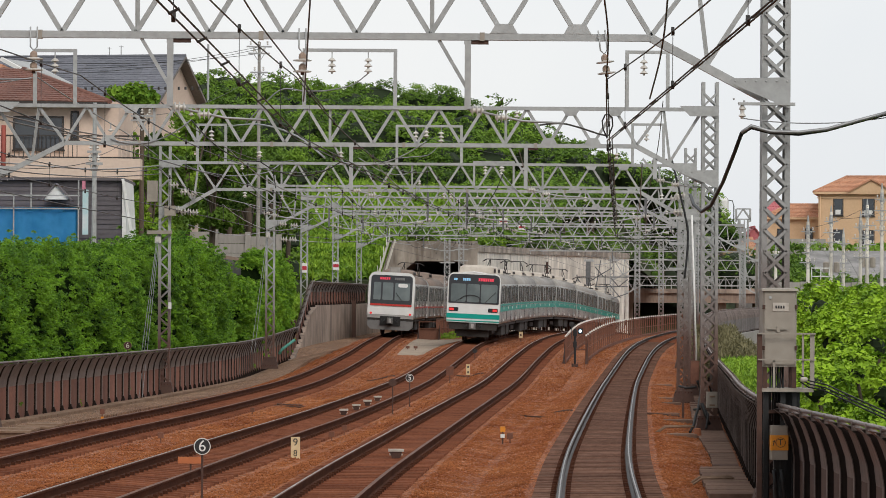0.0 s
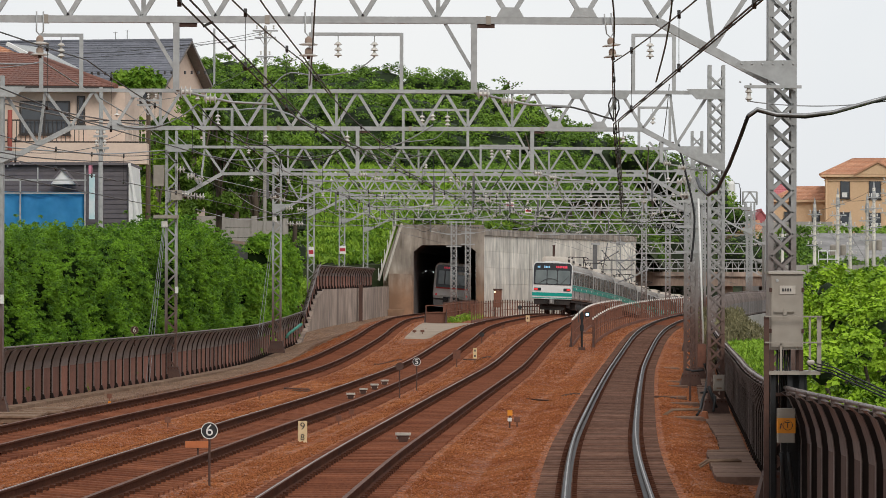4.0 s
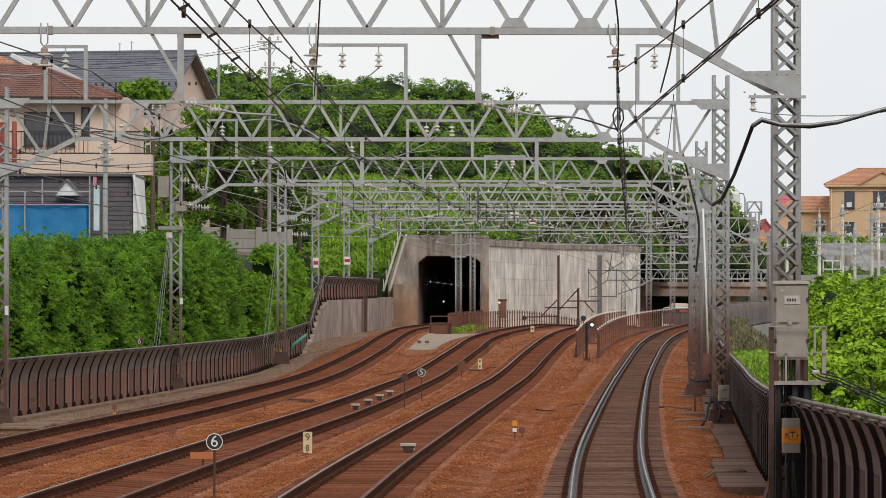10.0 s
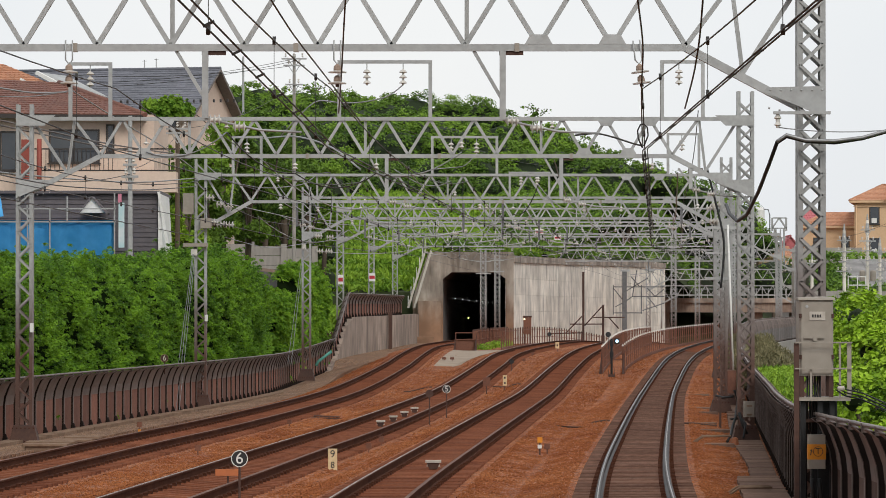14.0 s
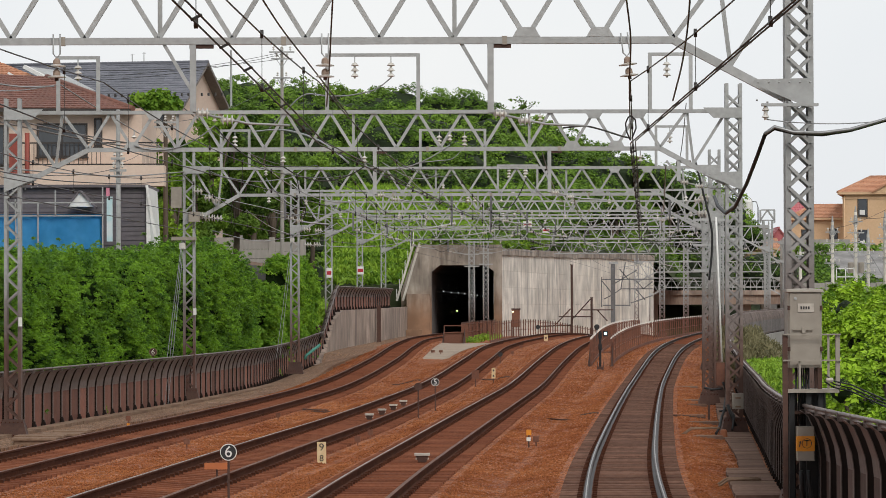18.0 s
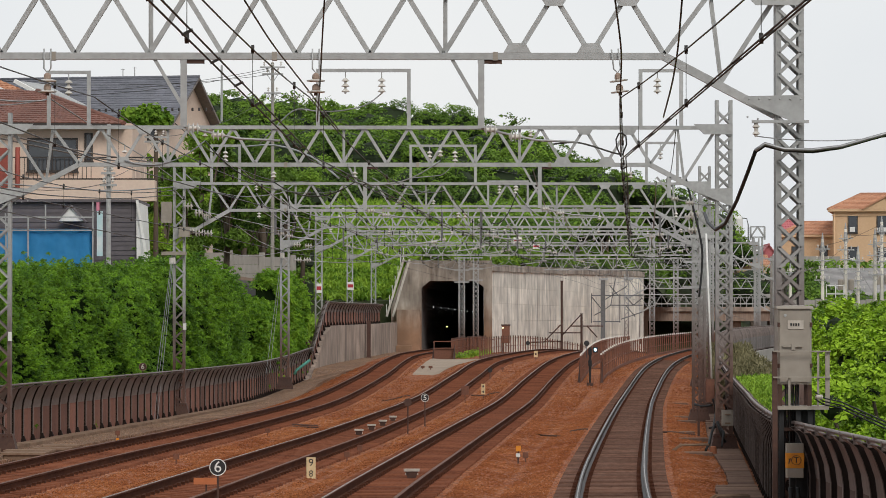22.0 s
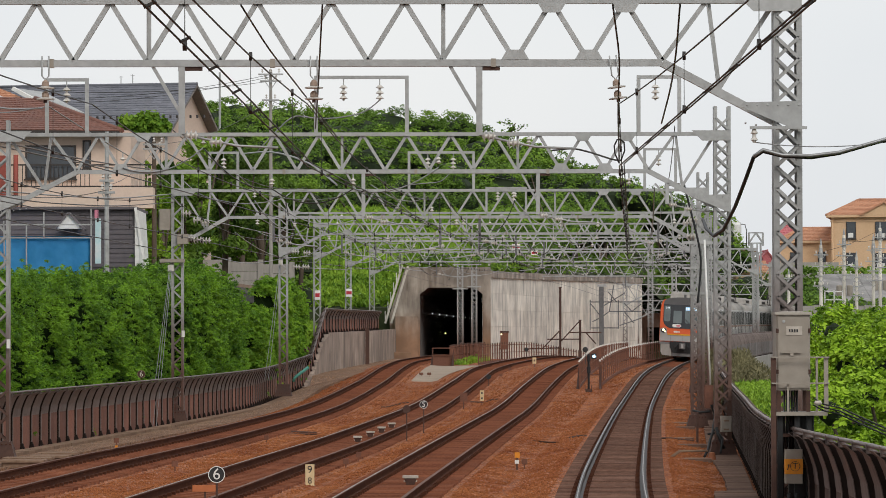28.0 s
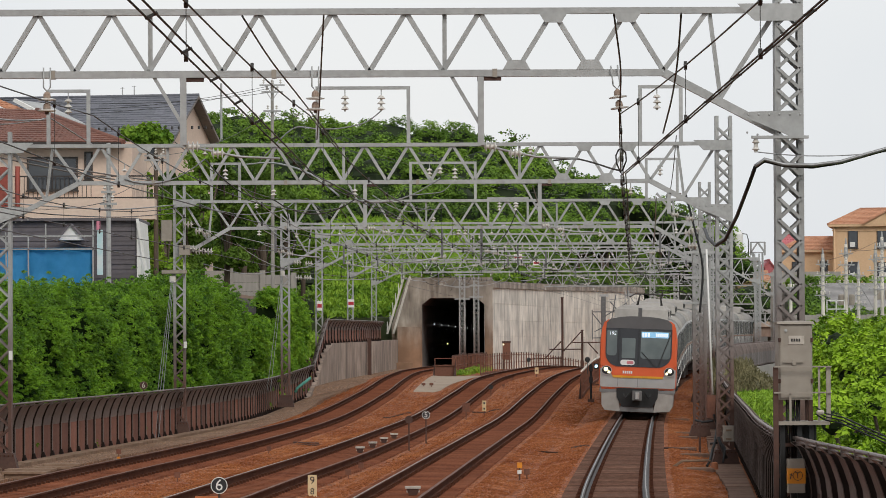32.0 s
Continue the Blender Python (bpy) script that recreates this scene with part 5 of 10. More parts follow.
def build_crest():
    """The brown-grey crest wall and railing over portal and retaining wall."""
    bm = bmesh.new()
    hull(bm, [(-0.81, 300, 6.5), (5.49, 300, 6.5), (5.49, 301, 6.5), (-0.81, 301, 6.5)],
         [(-0.51, 300, 8.1), (5.49, 300, 8.1), (5.49, 301, 8.1), (-0.51, 301, 8.1)])
    tagged(part("crest_wall", bm, PORTAL_CONCRETE), "low stained parapet over the tunnel portal", "wall", kind="structure")
    rail_ob = thing("slope_railing", None, "white-painted steel handrail down the slope beside the tunnel", "railing")
    for off in (0.0, -0.45):
        bm = bmesh.new()
        a, b = Vector((-2.02 + off, 294, 3.39)), Vector((-0.76 + off, 294, 7.64))
        bar(bm, a, b, 0.16, 0.16)
        part("rail", bm, CONCRETE, rail_ob)
    for i in range(7):
        bm = bmesh.new()
        p = Vector((-2.02 - 0.45, 294, 3.39)).lerp(Vector((-0.76 - 0.45, 294, 7.64)), i / 6)
        bar(bm, p, p + Vector((0, 0, 0.9)), 0.05)
        part("post", bm, WHITE, rail_ob)


build_crest()


# ---- railings between the tracks ----
CAP = surface("white_cap_paint", (0.72, 0.68, 0.62), None, 0.6)
PICKET = surface("dusty_brown_picket", (0.20, 0.085, 0.052), (0.13, 0.055, 0.036), 0.8, 0.05, 12, 0.8, 0.05, 0.1)


def picket_meshes(h, cap):
    bm = bmesh.new()
    bar(bm, (0, 0, 0), (0, 0, h), 0.07, 0.07)
    hull(bm, [(-0.042, -0.042, h), (0.042, -0.042, h), (0.042, 0.042, h), (-0.042, 0.042, h)], [(-0.025, -0.025, h + 0.09), (0.025, -0.025, h + 0.09), (0.025, 0.025, h + 0.09), (-0.025, 0.025, h + 0.09)], 1)
    me = bpy.data.meshes.new("post")
    bm.to_mesh(me)
    bm.free()
    me.materials.append(PICKET)
    me.materials.append(cap)
    return me


def line_railing(k, side, y0, y1, label, h=0.95, pitch=2.1, panel=0.14, drop=-0.3, cap=None):
    """A railing beside line k: posts with white caps, two rails, and a dusty steel sheet between them."""
    th = thing("track_railing", None, label, "railing", "railings between the tracks")
    me = picket_meshes(h, cap or CAP)
    y, tops, mids = y0, [], []
    while y < y1:
        p = on_line(k, y, side, 0)
        p.z = LINE[k][1](y) + drop
        same("post", me, Matrix.Translation(p), th)
        tops.append(p + Vector((0, 0, h - 0.04)))
        mids.append(p)
        y += pitch
    for z, r in ((h - 0.08, 0.02), (h * 0.5, 0.018)):
        bm = bmesh.new()
        tube(bm, [p + Vector((0, 0, z)) for p in mids], r, 4)
        part("rail", bm, PICKET, th)
    for i in range(0, len(mids) - 3, 3):
        bm = bmesh.new()
        a, b = mids[i], mids[min(i + 3, len(mids) - 1)]
        hull(bm, [a + Vector((0, 0, 0.02)), b + Vector((0, 0, 0.02)), b + Vector((0.03, 0, 0.02)), a + Vector((0.03, 0, 0.02))],
             [a + Vector((0, 0, panel)), b + Vector((0, 0, panel)), b + Vector((0.03, 0, panel)), a + Vector((0.03, 0, panel))])
        part("sheet", bm, PICKET, th)
    return th


def end_panel(xa, xb, y, z, h, label, skin=None):
    """The end of a railed opening: two posts, rails, a stay at each side, and a sheet where it is closed."""
    th = thing("railing_end", None, label, "railing", "railings between the tracks")
    for x in (xa, xb):
        bm = bmesh.new()
        bar(bm, (x, y, z), (x, y, z + h), 0.07)
        part("post", bm, PICKET, th)
    for zz in (h, h * 0.62):
        bm = bmesh.new()
        bar(bm, (xa, y, z + zz), (xb, y, z + zz), 0.06)
        part("rail", bm, PICKET, th)
    if skin:
        bm = bmesh.new()
        box(bm, xa, xb, y + 0.04, y + 0.06, z + 0.03, z + h * 0.6)
        part("sheet", bm, skin, th)
    for x, s in ((xa, -1), (xb, -1)):
        bm = bmesh.new()
        hull(bm, [(x, y - 0.05, z), (x, y + 0.0, z), (x + s * 0.1, y - 0.6, z), (x + s * 0.15, y - 0.65, z)], [(x, y - 0.05, z + h), (x, y, z + h), (x, y, z + h * 0.98), (x, y - 0.05, z + h * 0.98)])
        part("stay", bm, BROWN_STEEL, th)


line_railing(4, -2.2, 177, 318, "dusty brown railing with white-capped posts beside the outer track", 1.2, 2.4, 0.16)
line_railing(3, 1.75, 177, 264, "dusty brown railing with white-capped posts beside the third track", 1.2, 2.4, 0.16)
end_panel(7.16, 8.17, 176.8, 0.12, 1.08, "dusty brown open end frame of a railed opening")
line_railing(2, -2.25, 236, 345, "brown railing with dark posts beside the second track", 1.15, 2.0, 0.14, -0.3, BROWN_STEEL)
line_railing(1, 2.6, 238, 292, "brown railing with dark posts beside the tunnel track", 1.15, 2.0, 0.14, -0.3, BROWN_STEEL)
end_panel(0.85, 2.10, 236.8, 0.66, 1.1, "rust-brown closed end of a railed opening", PICKET)


# ---- posts, frames and signals near the retaining wall ----
def lone_lattice(x, y, z0, z1, label):
    th = thing("lattice_mast", Matrix.Translation((0, y, 0)), label, "mast", "lattice masts")
    lattice_post("post", z0, z1, 0.43, 0.36, th, x, True)
    for zz in (z1 - 0.1, z1 - 0.9, z1 - 1.7):
        bm = bmesh.new()
        box(bm, x - 0.5, x + 0.5, -0.22, -0.16, zz, zz + 0.08)
        part("cross_arm", bm, GALV_CLEAN, th)


lone_lattice(2.77, 262, 0.7, 7.25, "galvanised lattice mast between the tracks")
lone_lattice(4.03, 285, 0.6, 7.65, "galvanised lattice mast with rusty foot between the tracks")
lone_lattice(17.61, 300, 0.6, 9.62, "galvanised lattice mast between the tracks")
lone_lattice(20.71, 320, 0.0, 8.26, "galvanised lattice mast between the tracks")
lone_lattice(25.63, 300, 0.0, 8.77, "galvanised lattice mast beside the line")


def wall_frames():
    """Brown steel posts and a braced frame before the retaining wall, and the bracket truss behind them."""
    y = 300.0
    for x, t, w in ((10.76, 6.07, 0.17), (12.26, 3.58, 0.17)):
        th = thing("steel_post", None, "slim brown steel post before the retaining wall", "post", "brown posts")
        bm = bmesh.new()
        box(bm, x - w / 2, x + w / 2, y - w / 2, y + w / 2, -0.5, t, b=0.02)
        part("shaft", bm, BROWN_STEEL, th)
        bm = bmesh.new()
        box(bm, x - w / 2 - 0.03, x + w / 2 + 0.03, y - w / 2 - 0.03, y + w / 2 + 0.03, t + 0.002, t + 0.06)
        part("cap", bm, BROWN_STEEL, th)
    th = thing("braced_frame", None, "braced frame of brown steel angles", "frame")
    for a, b in (((9.76, 299.80, 2.17), (12.25, 299.80, 2.17)), ((8.18, 299.80, 1.44), (10.75, 299.80, 1.52)), ((9.42, 299.80, 1.48), (10.66, 299.80, 2.77)), ((10.84, 299.80, 2.04), (12.16, 299.80, 3.49)), ((11.48, 299.80, 2.68), (13.88, 299.80, 2.68)), ((12.68, 299.80, 2.68), (13.45, 299.80, 1.82))):
        bm = bmesh.new()
        bar(bm, a, b, 0.09, 0.09)
        part("brace", bm, BROWN_STEEL, th)
    th = thing("bracket_mast", None, "galvanised post with a triangulated wire bracket", "mast")
    y = 318.0
    bm = bmesh.new()
    box(bm, 14.54, 14.90, y - 0.15, y + 0.15, -1.0, 6.41, b=0.03)
    part("post", bm, STEEL_SHADE, th)
    bm = bmesh.new()
    box(bm, 14.40, 15.13, y - 0.2, y + 0.2, 6.36, 6.54)
    part("cap", bm, GALV_CLEAN, th)
    for a, b in (((13.81, 318.00, 5.31), (13.81, 318.00, 2.91)), ((13.81, 318.00, 5.13), (17.90, 318.00, 5.13)), ((13.81, 318.00, 5.04), (14.72, 318.00, 3.91)), ((13.99, 318.00, 3.54), (14.72, 318.00, 3.91)), ((14.72, 318.00, 4.72), (16.63, 318.00, 5.86)), ((14.72, 318.00, 3.91), (15.35, 318.00, 4.36)), ((15.35, 318.00, 4.36), (17.90, 318.00, 4.36)),
                 ((16.08, 318.00, 5.27), (16.08, 318.00, 2.95)), ((13.90, 318.00, 3.04), (16.08, 318.00, 3.04)), ((15.26, 318.00, 5.95), (15.95, 318.00, 5.13)), ((16.54, 318.00, 5.04), (17.17, 318.00, 4.36)), ((17.17, 318.00, 4.36), (17.90, 318.00, 4.95)), ((16.17, 318.00, 3.23), (17.90, 318.00, 3.82)), ((16.54, 318.00, 4.36), (17.31, 318.00, 3.45)), ((15.72, 318.00, 6.50), (15.35, 318.00, 4.36))):
        bm = bmesh.new()
        bar(bm, a, b, 0.08, 0.08)
        part("brace", bm, STEEL_SHADE, th)


wall_frames()


def small_signal():
    th = thing("dwarf_signal", Matrix.Translation((7.44, 173, 0.1)), "black dwarf signal on a pole with a lit pale blue lamp", "signal")
    bm = bmesh.new()
    lathe(bm, [(0.05, 0), (0.05, 1.65)], (0, 0, 0), 8)
    part("pole", bm, BLACK, th)
    bm = bmesh.new()
    box(bm, -0.14, 0.14, -0.14, 0.14, -0.1, 0.1, b=0.03)
    for x in (-0.13, 0.13):
        bar(bm, (x, -0.14, 0.05), (x, -0.14, 0.3), 0.025)
    part("base", bm, BROWN_STEEL, th)
    for z in (0.95, 1.45):
        bm = bmesh.new()
        box(bm, -0.08, 0.08, -0.12, 0.08, z - 0.13, z + 0.13, b=0.03)
        part("head", bm, BLACK, th)
    bm = bmesh.new()
    box(bm, 0.12, 0.34, -0.1, 0.1, 1.42, 1.66, b=0.03)
    head = part("lamp_head", bm, BLACK, th)
    bm = bmesh.new()
    lathe(bm, [(0.02, 0.0), (0.07, -0.01), (0.07, -0.05), (0.02, -0.06)], (0.23, -0.105, 1.54), 12, 0, "y")
    part("lens", bm, glow("signal_pale_blue", (0.55, 0.8, 1.0), 1.6), head, "lit pale blue lens")
    bm = bmesh.new()
    lathe(bm, [(0.02, 0), (0.12, 0.01), (0.12, 0.03), (0.02, 0.04)], (-0.15, -0.1, 1.83), 14, 0, "y")
    bar(bm, (-0.15, -0.06, 1.2), (-0.15, -0.06, 1.8), 0.03)
    part("disc", bm, SIGN_BLACK, th)


small_signal()


def text_on(txt, size, m, material, parent, name="lettering"):
    cu = bpy.data.curves.new(name, "FONT")
    cu.body, cu.size, cu.align_x, cu.align_y, cu.extrude = txt, size, "CENTER", "CENTER", 0.002
    ob = new(name, cu)
    me = bpy.data.meshes.new_from_object(ob)
    bpy.data.objects.remove(ob)
    me.materials.append(material)
    return same(name, me, m, parent)


FACING = pose(0, 0, 0, 90, 0, 0)      # upright, read from the camera's side


def disc_sign(x, y, z, r, txt, foot, label, plate=SIGN_BLACK, ring=WHITE, txt_mat=WHITE):
    th = thing("speed_disc", Matrix.Translation((x, y, 0)), label, "sign", "trackside discs")
    bm = bmesh.new()
    lathe(bm, [(0.018, foot), (0.018, z)], (0, 0.02, 0), 6)
    part("pole", bm, BROWN_STEEL, th)
    bm = bmesh.new()
    lathe(bm, [(0.01, 0.012), (r, 0.012), (r, 0.0), (0.01, 0.0)], (0, -0.02, z), 24, 0, "y")
    part("plate", bm, plate, th)
    bm = bmesh.new()
    for i in range(24):
        a, b = 6.28318 * i / 24, 6.28318 * (i + 1) / 24
        hull(bm, [(math.cos(a) * r * 0.9, -0.026, z + math.sin(a) * r * 0.9), (math.cos(b) * r * 0.9, -0.026, z + math.sin(b) * r * 0.9), (math.cos(b) * r, -0.026, z + math.sin(b) * r), (math.cos(a) * r, -0.026, z + math.sin(a) * r)],
             [(math.cos(a) * r * 0.9, -0.021, z + math.sin(a) * r * 0.9), (math.cos(b) * r * 0.9, -0.021, z + math.sin(b) * r * 0.9), (math.cos(b) * r, -0.021, z + math.sin(b) * r), (math.cos(a) * r, -0.021, z + math.sin(a) * r)])
    part("rim", bm, ring if txt else plate, th)
    if txt:
        text_on(txt, r * 1.9, Matrix.Translation((0, -0.027, z)) @ FACING, txt_mat, th, "numeral")
    return th


disc_sign(-3.06, 60, 0.54, 0.128, "6", -0.4, "round black sign with a white numeral on a rusty pole")
disc_sign(0.15, 117, 0.56, 0.12, "5", -0.4, "small round black sign with a white numeral on a pole")
disc_sign(-0.33, 109, 0.58, 0.11, "", -0.4, "small round rust-brown sign on a pole", BROWN_STEEL)
disc_sign(-8.68, 124.0, 1.40, 0.125, "6", 0.9, "round grey sign with a pale numeral behind the barrier", BROWN_STEEL, PAVING, CONCRETE)
disc_sign(-5.60, 199.0, 1.83, 0.15, "5", 0.3, "round brown sign with a pale numeral by the barrier", BROWN_STEEL, PAVING, CONCRETE)
disc_sign(6.55, 240, 1.65, 0.13, "", 0.5, "round dark sign on a pole by the tracks", SIGN_BLACK)
disc_sign(3.19, 180, 0.67, 0.11, "", 0.1, "round dark sign on a pole by the tracks", SIGN_BLACK)


def plate_sign(x, y, z0, z1, w, lines, mat, label, foot, txt_mat=SIGN_BLACK):
    th = thing("distance_sign", Matrix.Translation((x, y, 0)), label, "sign", "trackside plates")
    bm = bmesh.new()
    box(bm, -w / 2, w / 2, -0.02, 0.02, z0, z1, b=0.008)
    part("plate", bm, mat, th)
    bm = bmesh.new()
    bar(bm, (0, 0.035, foot), (0, 0.035, z1 - 0.05), 0.03)
    part("post", bm, BROWN_STEEL, th)
    k = len(lines)
    for i, t in enumerate(lines):
        zz = z1 - (z1 - z0) * (i + 0.5) / k
        if t:
            text_on(t, min(w * 1.25, (z1 - z0) / k * 0.95) * (1.0 if i == 0 else 0.85), Matrix.Translation((0, -0.023, zz)) @ FACING, txt_mat, th, "numeral")
        else:
            bm = bmesh.new()
            box(bm, -w * 0.2, w * 0.2, -0.026, -0.021, zz - w * 0.25, zz + w * 0.25)
            part("mark", bm, txt_mat, th)


YELLOW_WHITE = surface("aged_white_enamel", (0.72, 0.56, 0.34), (0.60, 0.44, 0.24), 0.5, 0, 8, 1, 0)
plate_sign(-2.13, 77.5, -0.32, 0.11, 0.18, ("9", "8"), YELLOW_WHITE, "white enamel distance sign reading 9 over 8", -0.4)
plate_sign(2.45, 153, 0.04, 0.45, 0.15, ("", ""), YELLOW_WHITE, "small white distance sign between the tracks", -0.4)
plate_sign(6.68, 228, 0.89, 1.25, 0.22, ("",), YELLOW_WHITE, "small cream plate between the tracks", 0.4, BROWN_STEEL)
plate_sign(1.69, 148, 0.10, 0.44, 0.28, (), PICKET, "rust-red square plate on a pole", -0.3)
plate_sign(2.14, 86, -0.04, 0.08, 0.11, (), ORANGE, "small yellow and white marker peg", -0.3)
plate_sign(2.13, 85.8, -0.16, -0.08, 0.09, (), WHITE, "small white marker peg in the ballast", -0.3)
plate_sign(-3.56, 66, 0.04, 0.15, 0.42, (), surface("faded_orange_plate", (0.55, 0.17, 0.06), None, 0.6), "low faded orange plate by the track", -0.3)


def stub(x, y, z, w, h, label="rust-brown marker stub in the ballast"):
    th = thing("marker_stub", Matrix.Translation((x, y, z)), label, "marker", "marker stubs")
    bm = bmesh.new()
    box(bm, -0.015, 0.015, -0.015, 0.015, 0, h * 0.65)
    part("peg", bm, PICKET, th)
    bm = bmesh.new()
    box(bm, -w / 2, w / 2, -0.04, 0.04, h * 0.45, h, b=0.01)
    part("head", bm, PICKET, th)


for sx, sy, sz, sw in ((-5.23, 85, -0.28, 0.12), (-4.15, 108, -0.33, 0.12), (-1.60, 87, -0.30, 0.13), (-1.38, 91, -0.28, 0.12), (2.27, 85, -0.25, 0.12), (0.14, 200, 0.45, 0.2), (0.54, 200, 0.45, 0.2), (4.37, 190, 0.78, 0.15), (3.86, 185, 0.54, 0.15), (-7.63, 100, -0.18, 0.12)):
    stub(sx, sy, sz, sw, 0.22)


PLATE_PALE = surface("dusty_pale_plate", (0.50, 0.45, 0.39), (0.36, 0.31, 0.26), 0.6, 0, 12, 1, 0.03)


def beacon(k, y, side, label, w=0.34):
    """A train-control beacon on a little pedestal between the rails."""
    p = on_line(k, y, side, -0.16)
    th = thing("track_beacon", Matrix.Translation(p), label, "beacon", "track beacons")
    bm = bmesh.new()
    hull(bm, [(-w * 0.25, -0.1, 0), (w * 0.25, -0.1, 0), (w * 0.25, 0.1, 0), (-w * 0.25, 0.1, 0)], [(-w * 0.4, -0.12, 0.12), (w * 0.4, -0.12, 0.12), (w * 0.4, 0.12, 0.12), (-w * 0.4, 0.12, 0.12)])
    part("pedestal", bm, BROWN_STEEL, th)
    bm = bmesh.new()
    box(bm, -w / 2, w / 2, -0.14, 0.14, 0.122, 0.165, b=0.03)
    box(bm, -w * 0.42, w * 0.42, -0.1, 0.1, 0.05, 0.08, b=0.02)
    part("plate", bm, PLATE_PALE, th, "pale top plate")


beacon(3, 74.5, 0.17, "white train-control beacon between the rails", 0.30)
for yy in (103.5, 108.5, 113.5, 118.5):
    beacon(2, yy, 0.12, "dark train-control beacon with a pale top", 0.24)


def floor_cable(pts, r=0.022):
    bm = bmesh.new()
    tube(bm, pts, r, 5)
    tagged(part("track_cable", bm, BROWN_STEEL), "brown cable laid across the ballast", "cable", "track cables")


for row in (((2.35, 105.5, -0.29), (3.11, 108.3, -0.29), (3.54, 107.2, -0.29), (4.43, 106.6, -0.29)), ((-4.72, 116.3, -0.29), (-3.74, 116.9, -0.29), (-2.71, 115.6, -0.29)), ((6.05, 105.5, -0.29), (6.82, 108.3, -0.29), (7.68, 110.6, -0.29))):
    floor_cable(row)


# ---- things on the right side ----
def slab(x0, x1, y0, y1, z, label="dusty concrete slab beside the track", t=0.12):
    bm = bmesh.new()
    box(bm, x0, x1, y0, y1, z - t, z, b=0.02)
    tagged(part("walkway_slab", bm, SLAB), label, "slab", "walkway slabs")


lid_rng = random.Random(17)
SLAB = surface("dark_dusty_slab", (0.215, 0.135, 0.10), (0.125, 0.078, 0.058), 0.95, 0, 9, 0.6, 0.3, 0.18, spec=0.05)
for i in range(150):
    y = 61.5 + i * 0.75
    near = y < 72
    if (72 <= y < 73.4) or (y > 95 and lid_rng.random() < 0.18):
        continue
    wide, lift = (0.95, 0.07) if near else (0.70 + 0.2 * min(1, max(0, (y - 80) / 15)), 0.0)
    wide += lid_rng.uniform(-0.015, 0.015)
    lift += lid_rng.uniform(-0.005, 0.005) + RISE_HIGH(y)
    bm = bmesh.new()
    ring = [(FENCE_R(y) - wide, y), (FENCE_R(y) - 0.2, y), (FENCE_R(y + 0.746) - 0.2, y + 0.746), (FENCE_R(y + 0.746) - wide, y + 0.746)]
    hull(bm, [(u, v, -0.45) for u, v in ring], [(u, v, -0.275 + lift) for u, v in ring])
    tagged(part("walkway_slab", bm, SLAB), "dusty concrete lid of a cable trough beside the barrier", "slab", "cable trough lids")
for a, b, c in ((7.85, 8.81, 128), (7.98, 8.54, 122), (6.73, 7.61, 109.5), (6.75, 7.52, 103), (9.13, 10.09, 149), (5.99, 6.78, 91.5)):
    slab(a, b, c, c + 0.9, -0.24 + RISE_HIGH(c), t=0.2)


def low_rail(x0, x1, y, z):
    """A low bent pipe guard over the cable steps."""
    th = thing("pipe_guard", None, "low bent pipe guard painted dull white", "guard rail", "pipe guards")
    for dy in (0.0, 0.5):
        bm = bmesh.new()
        tube(bm, [(x0, y + dy, z), (x0 + 0.25, y + dy, z + 0.17), (x1, y + dy, z + 0.18)], 0.022, 6)
        part("pipe", bm, PAVING, th)


low_rail(5.84, 6.73, 92, -0.28 + 0.02)
low_rail(4.72, 5.51, 66, -0.33)


